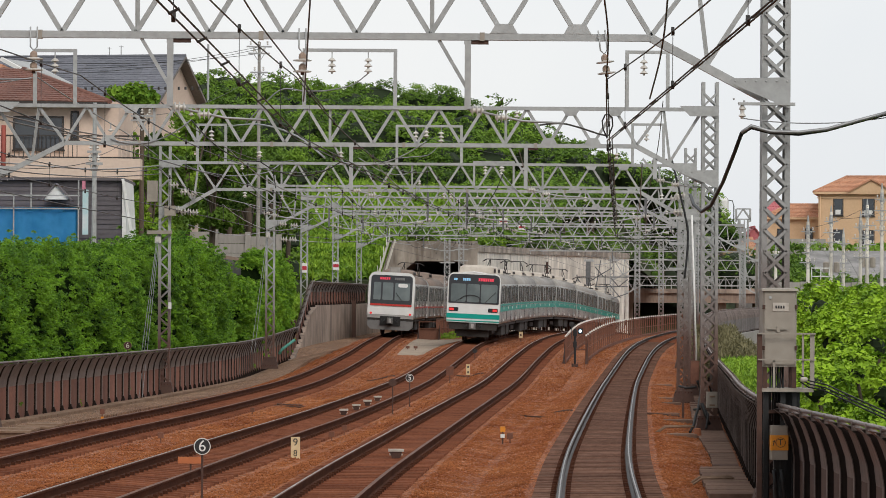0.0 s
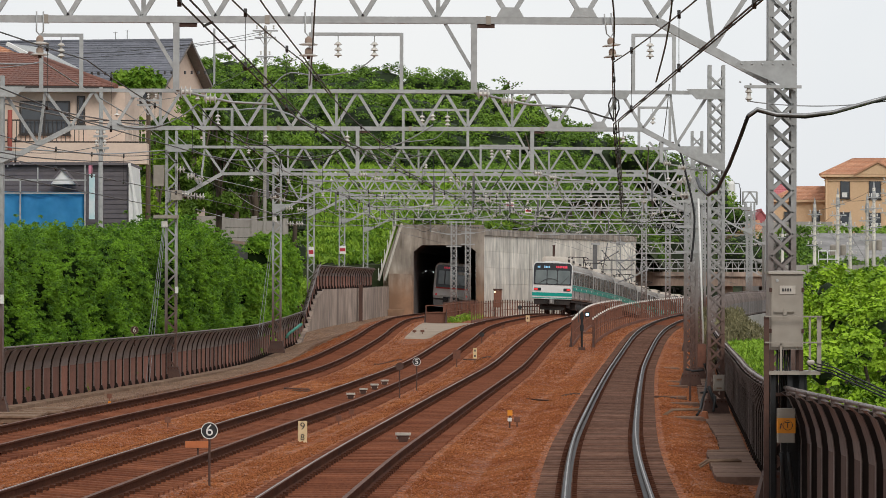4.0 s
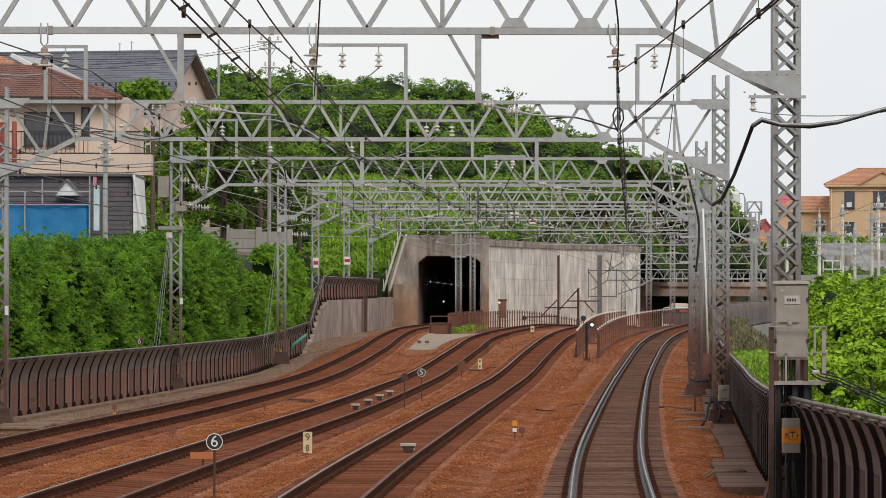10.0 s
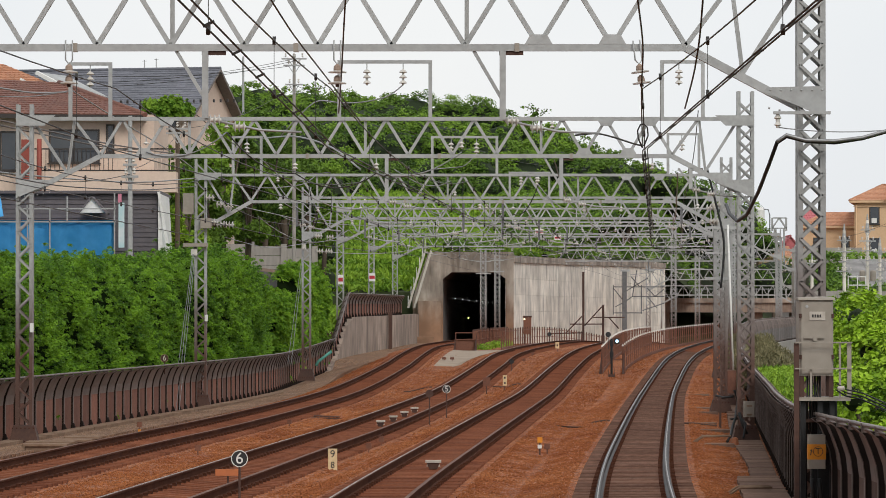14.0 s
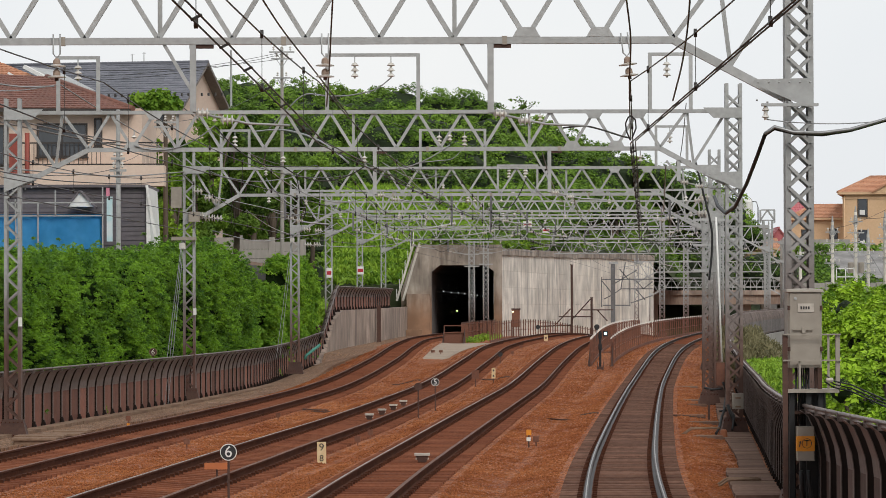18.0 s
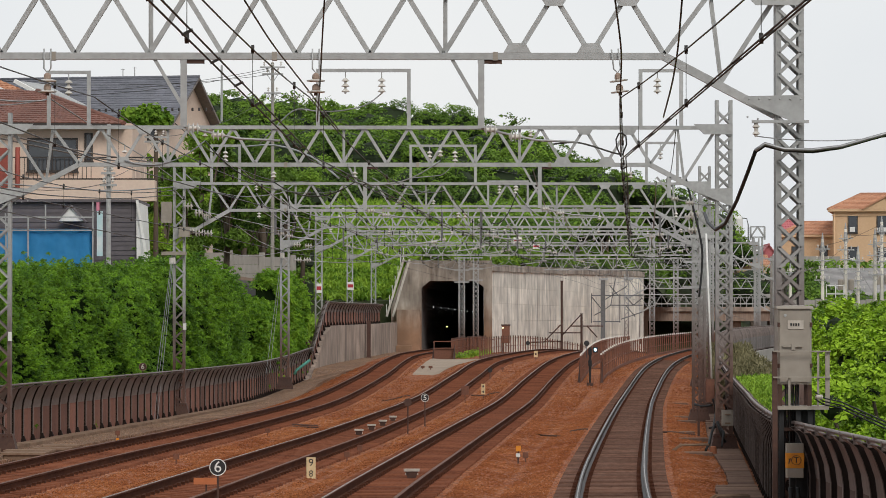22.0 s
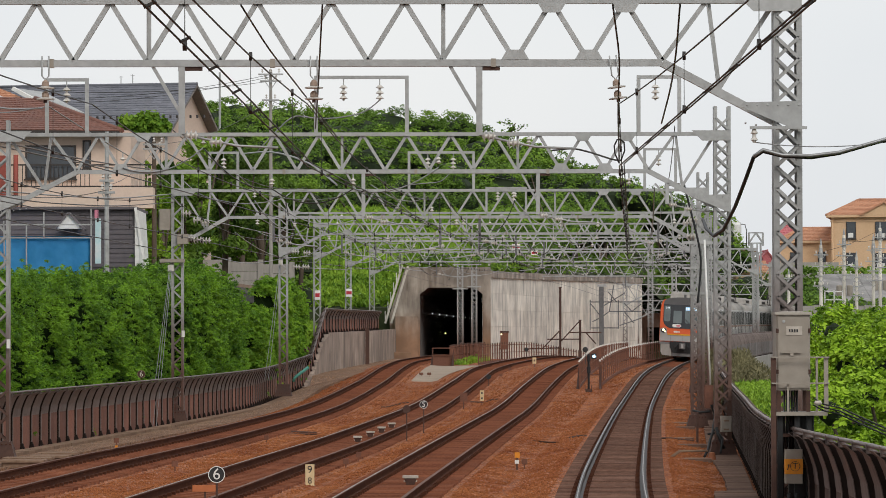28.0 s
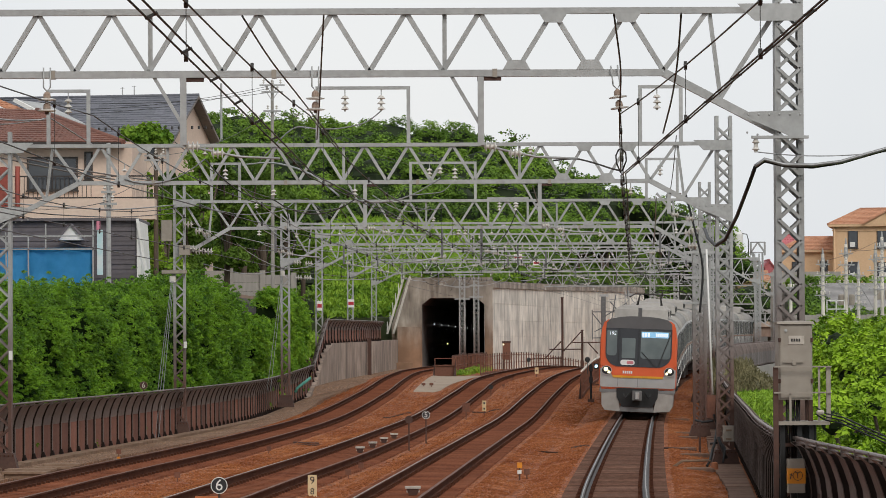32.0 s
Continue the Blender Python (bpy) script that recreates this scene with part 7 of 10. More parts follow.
def gable_house(name, x0, x1, y0, y1, z0, ze, zr, wall, roof, label, over=0.5, axis="x", rows=14, cols=30):
    """Walls, and a pitched roof whose ridge runs along x (or, for axis y, away from the camera)."""
    h = thing(name, None, label, "house")
    bm = bmesh.new()
    if axis == "x":
        ym = (y0 + y1) / 2
        hull(bm, [(x0, y0, z0), (x0, y1, z0), (x0, y1, ze), (x0, ym, zr - 0.15), (x0, y0, ze)], [(x1, y0, z0), (x1, y1, z0), (x1, y1, ze), (x1, ym, zr - 0.15), (x1, y0, ze)])
        part("wall", bm, wall, h)
        sl = (zr - ze) / (ym - y0)
        e0, e1 = (x0 - over, y0 - over, ze - over * sl), (x1 + over, y0 - over, ze - over * sl)
        b0, b1 = (x0 - over, y1 + over, ze - over * sl), (x1 + over, y1 + over, ze - over * sl)
        r0, r1 = (x0 - over, ym, zr), (x1 + over, ym, zr)
    else:
        xm = (x0 + x1) / 2
        hull(bm, [(x0, y0, z0), (x1, y0, z0), (x1, y0, ze), (xm, y0, zr - 0.15), (x0, y0, ze)], [(x0, y1, z0), (x1, y1, z0), (x1, y1, ze), (xm, y1, zr - 0.15), (x0, y1, ze)])
        part("wall", bm, wall, h)
        sl = (zr - ze) / (xm - x0)
        e0, e1 = (x0 - over, y0 - over, ze - over * sl), (x0 - over, y1 + over, ze - over * sl)
        b0, b1 = (x1 + over, y0 - over, ze - over * sl), (x1 + over, y1 + over, ze - over * sl)
        r0, r1 = (xm, y0 - over, zr), (xm, y1 + over, zr)
    rf = new("roof")
    rf.parent = h
    for a, b, c, d in ((e0, e1, r1, r0), (b1, b0, r0, r1)):
        bm = bmesh.new()
        dz = Vector((0, 0, -0.16))
        hull(bm, [Vector(p) + dz for p in (a, b, c, d)], [Vector(p) + Vector((0, 0, -0.012)) for p in (a, b, c, d)])
        part("deck", bm, wall if roof is not GREY_TILE else SOFFIT, rf)
        tile_courses(rf, a, b, c, d, rows, cols, roof, "roof_tile", 0.035 if roof is GREY_TILE else 0.075)
    bm = bmesh.new()
    tube(bm, [r0, r1], 0.11, 6)
    part("ridge", bm, roof, rf)
    return h


def hip_roof(parent, x0, x1, y0, y1, ze, zr, over, mat, rows, cols, inset):
    """A hipped tile roof over a box: front and back slopes, a hip at the left end, the ridge running on to the right."""
    rf = new("roof")
    rf.parent = parent
    ym = (y0 + y1) / 2
    a, b, c, d = (x0 - over, y0 - over, ze), (x1 + over, y0 - over, ze), (x1 + over, y1 + over, ze), (x0 - over, y1 + over, ze)
    r0, r1 = (x0 + inset, ym, zr), (x1 + over, ym, zr)
    for q in ((a, b, r1, r0), (c, d, r0, r1)):
        bm = bmesh.new()
        hull(bm, [Vector(p) - Vector((0, 0, 0.2)) for p in q], [Vector(p) - Vector((0, 0, 0.012)) for p in q])
        part("deck", bm, APRICOT, rf)
        tile_courses(rf, *q, rows, cols, mat)
    bm = bmesh.new()
    hull(bm, [Vector(p) - Vector((0, 0, 0.2)) for p in (d, a, r0)], [Vector(p) + Vector((0, 0, 0.02)) for p in (d, a, r0)])
    part("hip", bm, mat, rf)
    for p, q in ((a, r0), (r0, r1)):
        bm = bmesh.new()
        tube(bm, [p, q], 0.12, 6)
        part("ridge", bm, mat, rf)
    return rf


def right_houses():
    y = 350.0
    h = thing("house", None, "two-storey apricot house with a hipped terracotta tile roof", "house")
    bm = bmesh.new()
    box(bm, 36.56, 46.5, y, y + 9, -5, 10.55)
    part("wall", bm, APRICOT, h)
    hip_roof(h, 36.56, 46.5, y, y + 9, 13.02 - 2.42, 14.42 - 2.3, 0.42, TILE, 12, 40, 2.3)
    up = Matrix.Translation((0, 0, 2.42))
    for a, b, c, d in ((37.95, 38.70, 10.98, 12.43), (37.95, 38.70, 8.23, 9.63), (40.50, 41.45, 10.93, 12.48), (40.50, 41.45, 8.28, 9.58)):
        house_window(h, a, b, y, c - 2.42, d - 2.42)
        bm = bmesh.new()
        box(bm, a + 0.12, b - 0.18, y - 0.05, y - 0.022, c - 2.37, c - 2.37 + 0.42)
        part("curtain", bm, WHITE, h, "pale curtain in the lower half of a window")
    bm = bmesh.new()
    box(bm, 36.48, 46.6, y - 0.09, y - 0.003, 10.02, 10.14)
    part("cornice", bm, APRICOT, h)
    bm = bmesh.new()                          # the small gable in the roof's front
    prism(bm, [(39.30, 10.60), (43.20, 10.60), (41.25, 11.62)], y - 0.44, y + 3)
    part("front_gable", bm, APRICOT, h)
    for s, e in ((39.15, 41.25), (43.35, 41.25)):
        bm = bmesh.new()
        bar(bm, (s, y + 1.0, 10.58), (e, y + 1.0, 11.72), 3.2, 0.14)
        part("gable_tile", bm, TILE, h)
    bm = bmesh.new()
    tube(bm, [(36.72, y - 0.12, 10.4), (36.72, y - 0.12, 0)], 0.06, 6)
    part("downpipe", bm, APRICOT, h)
    pivot = Matrix.Translation((36.56, y, 0))
    h.matrix_basis = up @ pivot @ pose(0, 0, 0, 0, 0, -9) @ pivot.inverted()
    y = 354.0
    h = thing("house", None, "low apricot house with a terracotta tile roof", "house")
    bm = bmesh.new()
    box(bm, 32.45, 39.0, y, y + 8, -5, 10.85)
    part("wall", bm, APRICOT, h)
    hip_roof(h, 32.45, 39.0, y, y + 8, 10.85, 12.1, 0.4, TILE, 9, 30, 1.6)
    for a, b, c, d in ((35.85, 36.45, 8.97, 9.78), (33.35, 34.1, 8.85, 9.75)):
        house_window(h, a, b, y, c, d)
    pivot = Matrix.Translation((32.45, y, 0))
    h.matrix_basis = pivot @ pose(0, 0, 0, 0, 0, -9) @ pivot.inverted()
    y = 426.0
    h = gable_house("house", 34.2, 37.4, y, y + 8, -5, 9.37, 10.35, APRICOT, TILE, "small distant house with a faded tile roof", 0.4, rows=6, cols=16)
    RED = surface("red_sheet_roof", (0.50, 0.13, 0.14), None, 0.6)
    h = gable_house("house", 39.39, 40.42, 452, 458, -5, 11.40, 12.04, RED, RED, "small house clad in red sheet metal", 0.2, "y", 4, 6)
    gable_house("house", 41.6, 43.5, 454, 460, -5, 13.9, 15.0, BEIGE, RED, "distant house with a red sheet roof", 0.3, "x", 4, 8)
    # pale blocks low on the horizon
    for a, b, t, dd in ((62.49, 66.34, 23.25, 900), (58.97, 64.11, 17.99, 800), (65.72, 69.82, 19.31, 820), (54.16, 59.62, 19.32, 850), (70.20, 73.03, 27.11, 900), (85.60, 97.60, 16.88, 700)):
        hh = thing("apartment_block", None, "distant pale apartment block", "building", "distant blocks")
        bm = bmesh.new()
        box(bm, a, b, dd, dd + 12, -6, t)
        part("wall", bm, CONCRETE, hh)
        bm = bmesh.new()
        box(bm, a - 0.3, b + 0.3, dd - 0.3, dd + 12.3, t + 0.01, t + 0.6)
        part("roof", bm, PAVING, hh)
        for i in range(4):
            for j in range(3):
                bm = bmesh.new()
                wx = a + (b - a) * (i + 0.25) / 4
                wz = t - 2.2 - j * 3.0
                box(bm, wx, wx + (b - a) / 8, dd - 0.05, dd - 0.004, wz, wz + 1.2)
                part("window", bm, PANE, hh)


right_houses()


def roof_gear():
    """A pale water tank and a steel frame on the roofs beyond the road bridge."""
    th = thing("water_tank", Matrix.Translation((34.1, 424, 0)), "pale cylindrical roof tank on steel legs", "water tank")
    bm = bmesh.new()
    lathe(bm, [(0.5, 12.6), (0.56, 12.7), (0.56, 14.2), (0.4, 14.45), (0.08, 14.6)], (0, 0, 0), 16)
    part("tank", bm, WHITE, th)
    for dx in (-0.42, 0.42):
        for dy in (-0.42, 0.42):
            bm = bmesh.new()
            bar(bm, (dx, dy, 3.5), (dx, dy, 12.61), 0.1)
            part("leg", bm, GALV_CLEAN, th)
    bm = bmesh.new()
    tube(bm, [(0.3, -0.2, 14.3), (0.95, -0.2, 14.2), (1.1, -0.2, 13.6), (1.1, -0.2, 9.0)], 0.06, 6)
    part("pipe", bm, STEEL_SHADE, th)
    th = thing("roof_frame", Matrix.Translation((36.1, 422, 0)), "square grey steel frame over the roofs", "frame")
    for a, b in (((-0.75, 11.9), (-0.75, 13.3)), ((0.75, 11.9), (0.75, 13.3)), ((-0.75, 13.3), (0.75, 13.3)), ((-0.75, 12.2), (0.75, 12.2)), ((-0.75, 12.2), (0.0, 13.3)), ((0.75, 12.2), (0.0, 13.3)), ((-0.5, 3.5), (-0.5, 12.2)), ((0.5, 3.5), (0.5, 12.2))):
        for dy in (0.0, 1.2):
            bm = bmesh.new()
            bar(bm, (a[0], dy, a[1]), (b[0], dy, b[1]), 0.1)
            part("bar", bm, GALV_CLEAN, th)


roof_gear()


def utility_pole(x, y, z0, z1, arms, label, r=0.11, mat=WALL_GREY, tx=0):
    th = thing("utility_pole", Matrix.Translation((x, y, 0)), label, "utility pole", "utility poles")
    bm = bmesh.new()
    lathe(bm, [(r, z0), (r * 0.7, z1)], (0, 0, 0), 10)
    part("pole", bm, mat, th)
    if mat is CONCRETE:
        bm = bmesh.new()
        lathe(bm, [(r * 0.9, z1 - 0.9), (r * 0.95, z1 - 0.55), (r * 0.2, z1 + 0.45)], (0, 0, 0), 10)
        part("pole_cap", bm, GALV_CLEAN, th, "pointed grey steel pole cap")
    for z, w, n in arms:
        arm = part("cross_arm", arm_mesh(z, w), GALV_CLEAN, th)
        for i in range(n):
            bm = bmesh.new()
            xx = -w / 2 + w * (i + 0.5) / n
            insulator(bm, (xx, -0.12, z + 0.3), 2, 0.07, 0.11)
            part("insulator", bm, CERAMIC, arm)
    for i in range(tx):
        bm = bmesh.new()
        lathe(bm, [(0.05, 0), (0.22, 0.02), (0.22, 0.7), (0.17, 0.78), (0.05, 0.8)], (0.38 * (-1) ** i, -0.2, z0 + (z1 - z0) * 0.7 - 0.8 * (i // 2)), 12)
        part("transformer", bm, CABINET, th)
    return th


def arm_mesh(z, w):
    bm = bmesh.new()
    box(bm, -w / 2, w / 2, -0.17, -0.09, z - 0.04, z + 0.04)
    bar(bm, (-w / 4, -0.12, z - 0.04), (0, -0.1, z - 0.45), 0.035)
    bar(bm, (w / 4, -0.12, z - 0.04), (0, -0.1, z - 0.45), 0.035)
    return bm


utility_pole(-7.64, 205, 2.0, 16.33, ((16.09, 1.3, 3), (15.74, 1.1, 2), (14.75, 0.9, 2)), "grey concrete utility pole with cross arms")
utility_pole(-11.68, 175, 2.0, 11.18, ((11.03, 1.0, 3), (10.83, 1.0, 2)), "brown weathered utility pole with insulators", 0.13, BARK)
utility_pole(-11.02, 140, 2.0, 9.82, ((8.08, 0.5, 2), (7.66, 0.6, 2)), "slim steel pole with stacked insulators beside the houses", 0.1, GALV_CLEAN)
utility_pole(-13.04, 260, 4.0, 19.84, (), "thin grey aerial mast behind the roof", 0.1, GALV_CLEAN)
for px, dd, zt, many in ((28.52, 280, 8.84, 1), (30.70, 285, 9.68, 2), (32.82, 285, 9.28, 1), (33.89, 290, 10.30, 2), (33.76, 280, 11.16, 1), (28.11, 300, 7.05, 0), (33.26, 300, 8.34, 1)):
    utility_pole(px, dd, -5.0, zt, ((zt - 0.7, 1.0, 3), (zt - 1.5, 1.2, 3), (zt - 2.2, 0.9, 2), (zt - 2.9, 1.2, 4)) if many else ((zt - 0.3, 0.8, 2),), "pale concrete pole with cross arms and insulators", 0.16, CONCRETE, 2 if many == 2 else 0)


# ---- the houses on the left terrace ----
def left_houses():
    # beige house with a brown tile roof and a balcony
    y = 170.0
    h = thing("house", None, "two-storey beige rendered house with a brown tile roof and a balcony", "house")
    bm = bmesh.new()
    box(bm, -21.95, -12.36, y, y + 9, 2.0, 11.40)
    part("wall", bm, BEIGE, h)
    rf = new("roof")
    rf.parent = h
    e0, e1 = (-22.68, y - 0.7, 11.47), (-12.68, y - 0.7, 11.35)
    r0, r1 = (-22.68, y + 4.5, 13.34), (-16.90, y + 4.5, 13.05)
    bm = bmesh.new()
    hull(bm, [Vector(p) - Vector((0, 0, 0.2)) for p in (e0, e1, r1, r0)], [Vector(p) - Vector((0, 0, 0.015)) for p in (e0, e1, r1, r0)])
    part("deck", bm, FRAME_DARK, rf)
    tile_courses(rf, e0, e1, r1, r0, 16, 40, BROWN_TILE, "roof_tile", 0.045)
    b1 = (-12.68, y + 9.7, 11.35)
    bm = bmesh.new()
    hull(bm, [Vector(p) - Vector((0, 0, 0.2)) for p in (e1, b1, r1)], [Vector(p) - Vector((0, 0, 0.015)) for p in (e1, b1, r1)])
    part("hip", bm, BROWN_TILE, rf)
    bm = bmesh.new()
    tube(bm, [r1, e1], 0.12, 6)
    part("hip_ridge", bm, BROWN_TILE, rf)
    bm = bmesh.new()
    bar(bm, (-22.68, y - 0.72, 11.33), (-12.63, y - 0.72, 11.20), 0.08, 0.12)
    part("gutter", bm, FRAME_DARK, h)
    house_window(h, -16.81, -14.77, y, 9.38, 10.69, FRAME_DARK, 2)
    house_window(h, -18.92, -18.31, y, 9.04, 10.62, FRAME_DARK, 1)
    bal = new("balcony")
    bal.parent = h
    bm = bmesh.new()
    box(bm, -17.05, -11.32, y - 1.3, y - 0.003, 8.02, 8.90)
    part("parapet", bm, BEIGE, bal)
    for z in (9.87, 8.95):
        bm = bmesh.new()
        bar(bm, (-18.07, y - 1.25, z), (-11.32, y - 1.25, z), 0.06)
        part("rail", bm, FRAME_DARK, bal)
    for i in range(36):
        bm = bmesh.new()
        xx = -18.02 + (-11.37 - -18.02) * i / 35
        bar(bm, (xx, y - 1.25, 8.92), (xx, y - 1.25, 9.84), 0.03)
        part("baluster", bm, FRAME_DARK if i < 22 else BEIGE, bal)
    bm = bmesh.new()
    box(bm, -15.03, -14.77, y - 0.3, y - 0.003, 8.31, 8.70, b=0.02)
    part("vent_box", bm, WHITE, h)
    bm = bmesh.new()
    tube(bm, [(-17.14, y - 1.5, 10.29), (-17.14, y - 1.5, 7.10)], 0.1, 8)
    part("downpipe", bm, RED_BROWN, h, "red-brown pipe")
    bm = bmesh.new()
    box(bm, -17.90, -17.47, y - 1.6, y - 1.5, 8.54, 10.26)
    part("screen", bm, RED_BROWN, h, "red-brown screen panel")
    # the higher wing behind: an orange tile slope, white barge board and a grey metal slope
    up = new("upper_roof")
    up.parent = h
    tile_courses(up, (-23.48, y + 6, 13.04), (-17.30, y + 6, 13.04), (-19.83, y + 8.5, 14.12), (-23.75, y + 8.5, 14.12), 9, 26, TILE)
    bm = bmesh.new()
    hull(bm, [(-23.75, y + 8.6, 8), (-17.49, y + 8.6, 8), (-17.49, y + 8.9, 8), (-23.75, y + 8.9, 8)],
         [(-23.75, y + 8.6, 14.10), (-19.86, y + 8.6, 14.10), (-19.86, y + 8.9, 14.10), (-23.75, y + 8.9, 14.10)])
    part("back_wall", bm, BEIGE, up)
    bm = bmesh.new()
    bar(bm, (-18.00, y + 5.8, 13.57), (-16.54, y + 5.4, 12.79), 0.3, 0.16)
    part("barge_board", bm, WHITE, up)
    bm = bmesh.new()
    hull(bm, [(-17.90, y + 5.9, 13.57), (-16.49, y + 5.5, 12.76), (-14.78, y + 5.5, 12.44), (-16.90, y + 8.5, 13.56)],
         [(-17.90, y + 5.9, 13.59), (-16.49, y + 5.5, 12.79), (-14.78, y + 5.5, 12.46), (-16.90, y + 8.5, 13.59)])
    part("metal_slope", bm, GALV_CLEAN, up)
    bm = bmesh.new()
    bar(bm, (-18.75, y + 5.9, 13.30), (-18.27, y + 5.9, 13.05), 0.12, 0.1)
    part("skylight", bm, WHITE, up)
    house_window(h, -14.35, -14.13, y, 9.82, 10.91, FRAME_DARK, 1)
    # grey-slated house behind
    y2 = 205.0
    g = gable_house("house", -22.37, -12.07, y2, y2 + 9, 3.0, 13.40, 15.86, BEIGE, GREY_TILE, "house with a broad dark grey slate roof and beige gable", 0.55, rows=20, cols=24)
    house_window(g, -13.00, -12.65, y2, 12.40, 12.93)
    for i in range(22):
        bm = bmesh.new()
        xx = -17.10 + i * 0.36
        box(bm, xx, xx + 0.08, y2 - 0.1, y2 + 0.05, 13.81, 13.81 + 0.16)
        part("snow_guard", bm, FRAME_DARK, g)
    for ax, az in ((-15.75, 16.36), (-15.1, 16.44)):
        bm = bmesh.new()
        bar(bm, (ax, y2 + 4.5, 15.57), (ax, y2 + 4.5, az), 0.04)
        bar(bm, (ax - 0.12, y2 + 4.5, az - 0.05), (ax + 0.12, y2 + 4.5, az - 0.05), 0.02)
        part("aerial", bm, GALV_CLEAN, g)
    pivot = Matrix.Translation((-12.07, y2, 0))
    g.matrix_basis = Matrix.Translation((-1.15, 0, 0)) @ pivot @ pose(0, 0, 0, 0, 0, -13) @ pivot.inverted()
    # dark-sided house under repair, blue sheeting, a white gable in front
    y3 = 150.0
    k = thing("house", None, "dark grey sided low house with a steep white-trimmed gable", "house")
    bm = bmesh.new()
    hull(bm, [(-18.09, y3, 2), (-10.74, y3, 2), (-10.74, y3 + 6, 2), (-18.09, y3 + 6, 2)], [(-18.09, y3, 7.37), (-10.74, y3, 7.37), (-10.74, y3 + 6, 7.37), (-18.09, y3 + 6, 7.37)])
    part("wall", bm, DARK_SIDING, k)
    for i in range(12):
        bm = bmesh.new()
        zz = 5.19 + i * (7.33 - 5.19) / 12
        box(bm, -18.09, -10.78, y3 - 0.03, y3 - 0.003, zz, zz + 0.15)
        part("siding_board", bm, DARK_SIDING, k)
    bm = bmesh.new()
    hull(bm, [(-10.71, y3 - 0.2, 2), (-10.37, y3 - 0.2, 2), (-10.37, y3 + 5, 2), (-10.71, y3 + 5, 2)], [(-10.74, y3 - 0.2, 7.37), (-10.67, y3 - 0.2, 7.37), (-10.67, y3 + 5, 7.37), (-10.74, y3 + 5, 7.37)])
    part("side_wall", bm, WHITE, k)
    bm = bmesh.new()
    bar(bm, (-10.71, y3 - 0.25, 7.44), (-10.33, y3 - 0.25, 5.19), 0.1, 0.14)
    part("barge_board", bm, WHITE, k)
    bm = bmesh.new()
    box(bm, -18.09, -10.67, y3 - 0.25, y3 + 6.1, 7.37 + 0.003, 7.48)
    part("roof", bm, DARK_SIDING, k)
    ga = thing("dormer", None, "small white gabled dormer roof beside the dark house", "dormer")
    bm = bmesh.new()
    prism(bm, [(-13.63, 6.62), (-12.60, 6.62), (-13.16, 7.18)], y3 - 1.2, y3 - 0.3)
    part("gable", bm, WHITE, ga)
    for a in (-13.67, -12.56):
        bm = bmesh.new()
        bar(bm, (a, y3 - 0.8, 6.58), (-13.16, y3 - 0.8, 7.22), 1.0, 0.06)
        part("roof_slope", bm, DARK_SIDING, ga)
    t = thing("tarpaulin", None, "bright blue tarpaulin sheet hung over scaffolding", "tarpaulin")
    rng = random.Random(8)
    n, a, b, top, bot = 34, -18.09, -12.24, 6.32, 4.82
    bm = bmesh.new()
    rows = []
    for zi in range(9):
        rows.append([])
        for i in range(n + 1):
            yy = y3 - 1.8 + 0.05 * math.sin(i * 1.1 + zi * 0.12) + 0.02 * math.sin(i * 2.7 + zi * 0.4)
            rows[-1].append(bm.verts.new((a + (b - a) * i / n, yy, bot + (top - bot) * zi / 8)))
    for r0_, r1_ in zip(rows, rows[1:]):
        for i in range(n):
            bm.faces.new((r0_[i], r0_[i + 1], r1_[i + 1], r1_[i])).smooth = True
    bmesh.ops.solidify(bm, geom=bm.faces[:], thickness=0.02)
    part("sheet", bm, TARP, t)
    bm = bmesh.new()
    hull(bm, [(-17.66, y3 - 1.9, 6.26), (-16.41, y3 - 1.9, 6.47), (-16.54, y3 - 1.7, 7.22), (-17.66, y3 - 1.7, 7.54)], [(-17.66, y3 - 1.8, 6.26), (-16.41, y3 - 1.8, 6.47), (-16.54, y3 - 1.6, 7.22), (-17.66, y3 - 1.6, 7.54)])
    part("flap", bm, TARP, t)
    sc = thing("scaffold", None, "thin grey scaffold tubes with a white weather sheet", "scaffold")
    for p, q in (((-16.80, 6.26), (-12.19, 6.26)), ((-15.94, 6.75), (-12.19, 6.75)), ((-14.01, 7.22), (-14.01, 6.26)), ((-15.51, 6.90), (-15.47, 4.87)), ((-12.24, 7.33), (-12.24, 4.87)), ((-14.66, 6.75), (-14.66, 4.82))):
        bm = bmesh.new()
        bar(bm, (p[0], y3 - 1.95, p[1]), (q[0], y3 - 1.95, q[1]), 0.05)
        part("tube", bm, GALV_CLEAN, sc)
    for a, b, top, bot, m in ((-12.08, -11.86, 6.97, 5.29, surface("pale_teal_sheet", (0.42, 0.60, 0.62), (0.62, 0.66, 0.66), 0.7, 0, 5, 1.5, 0.3)), (-12.1, -11.96, 7.3, 6.98, surface("pink_sheet", (0.62, 0.22, 0.30), None, 0.7))):
        bm = bmesh.new()
        box(bm, a, b, y3 - 2.1, y3 - 2.05, bot, top, b=0.01)
        part("hanging_sheet", bm, m, sc)
    # concrete terrace wall and the dark lane under it
    y4 = 210.0
    tw = tagged(new("terrace_wall"), "pale precast concrete terrace wall in long planks", "wall", kind="structure")
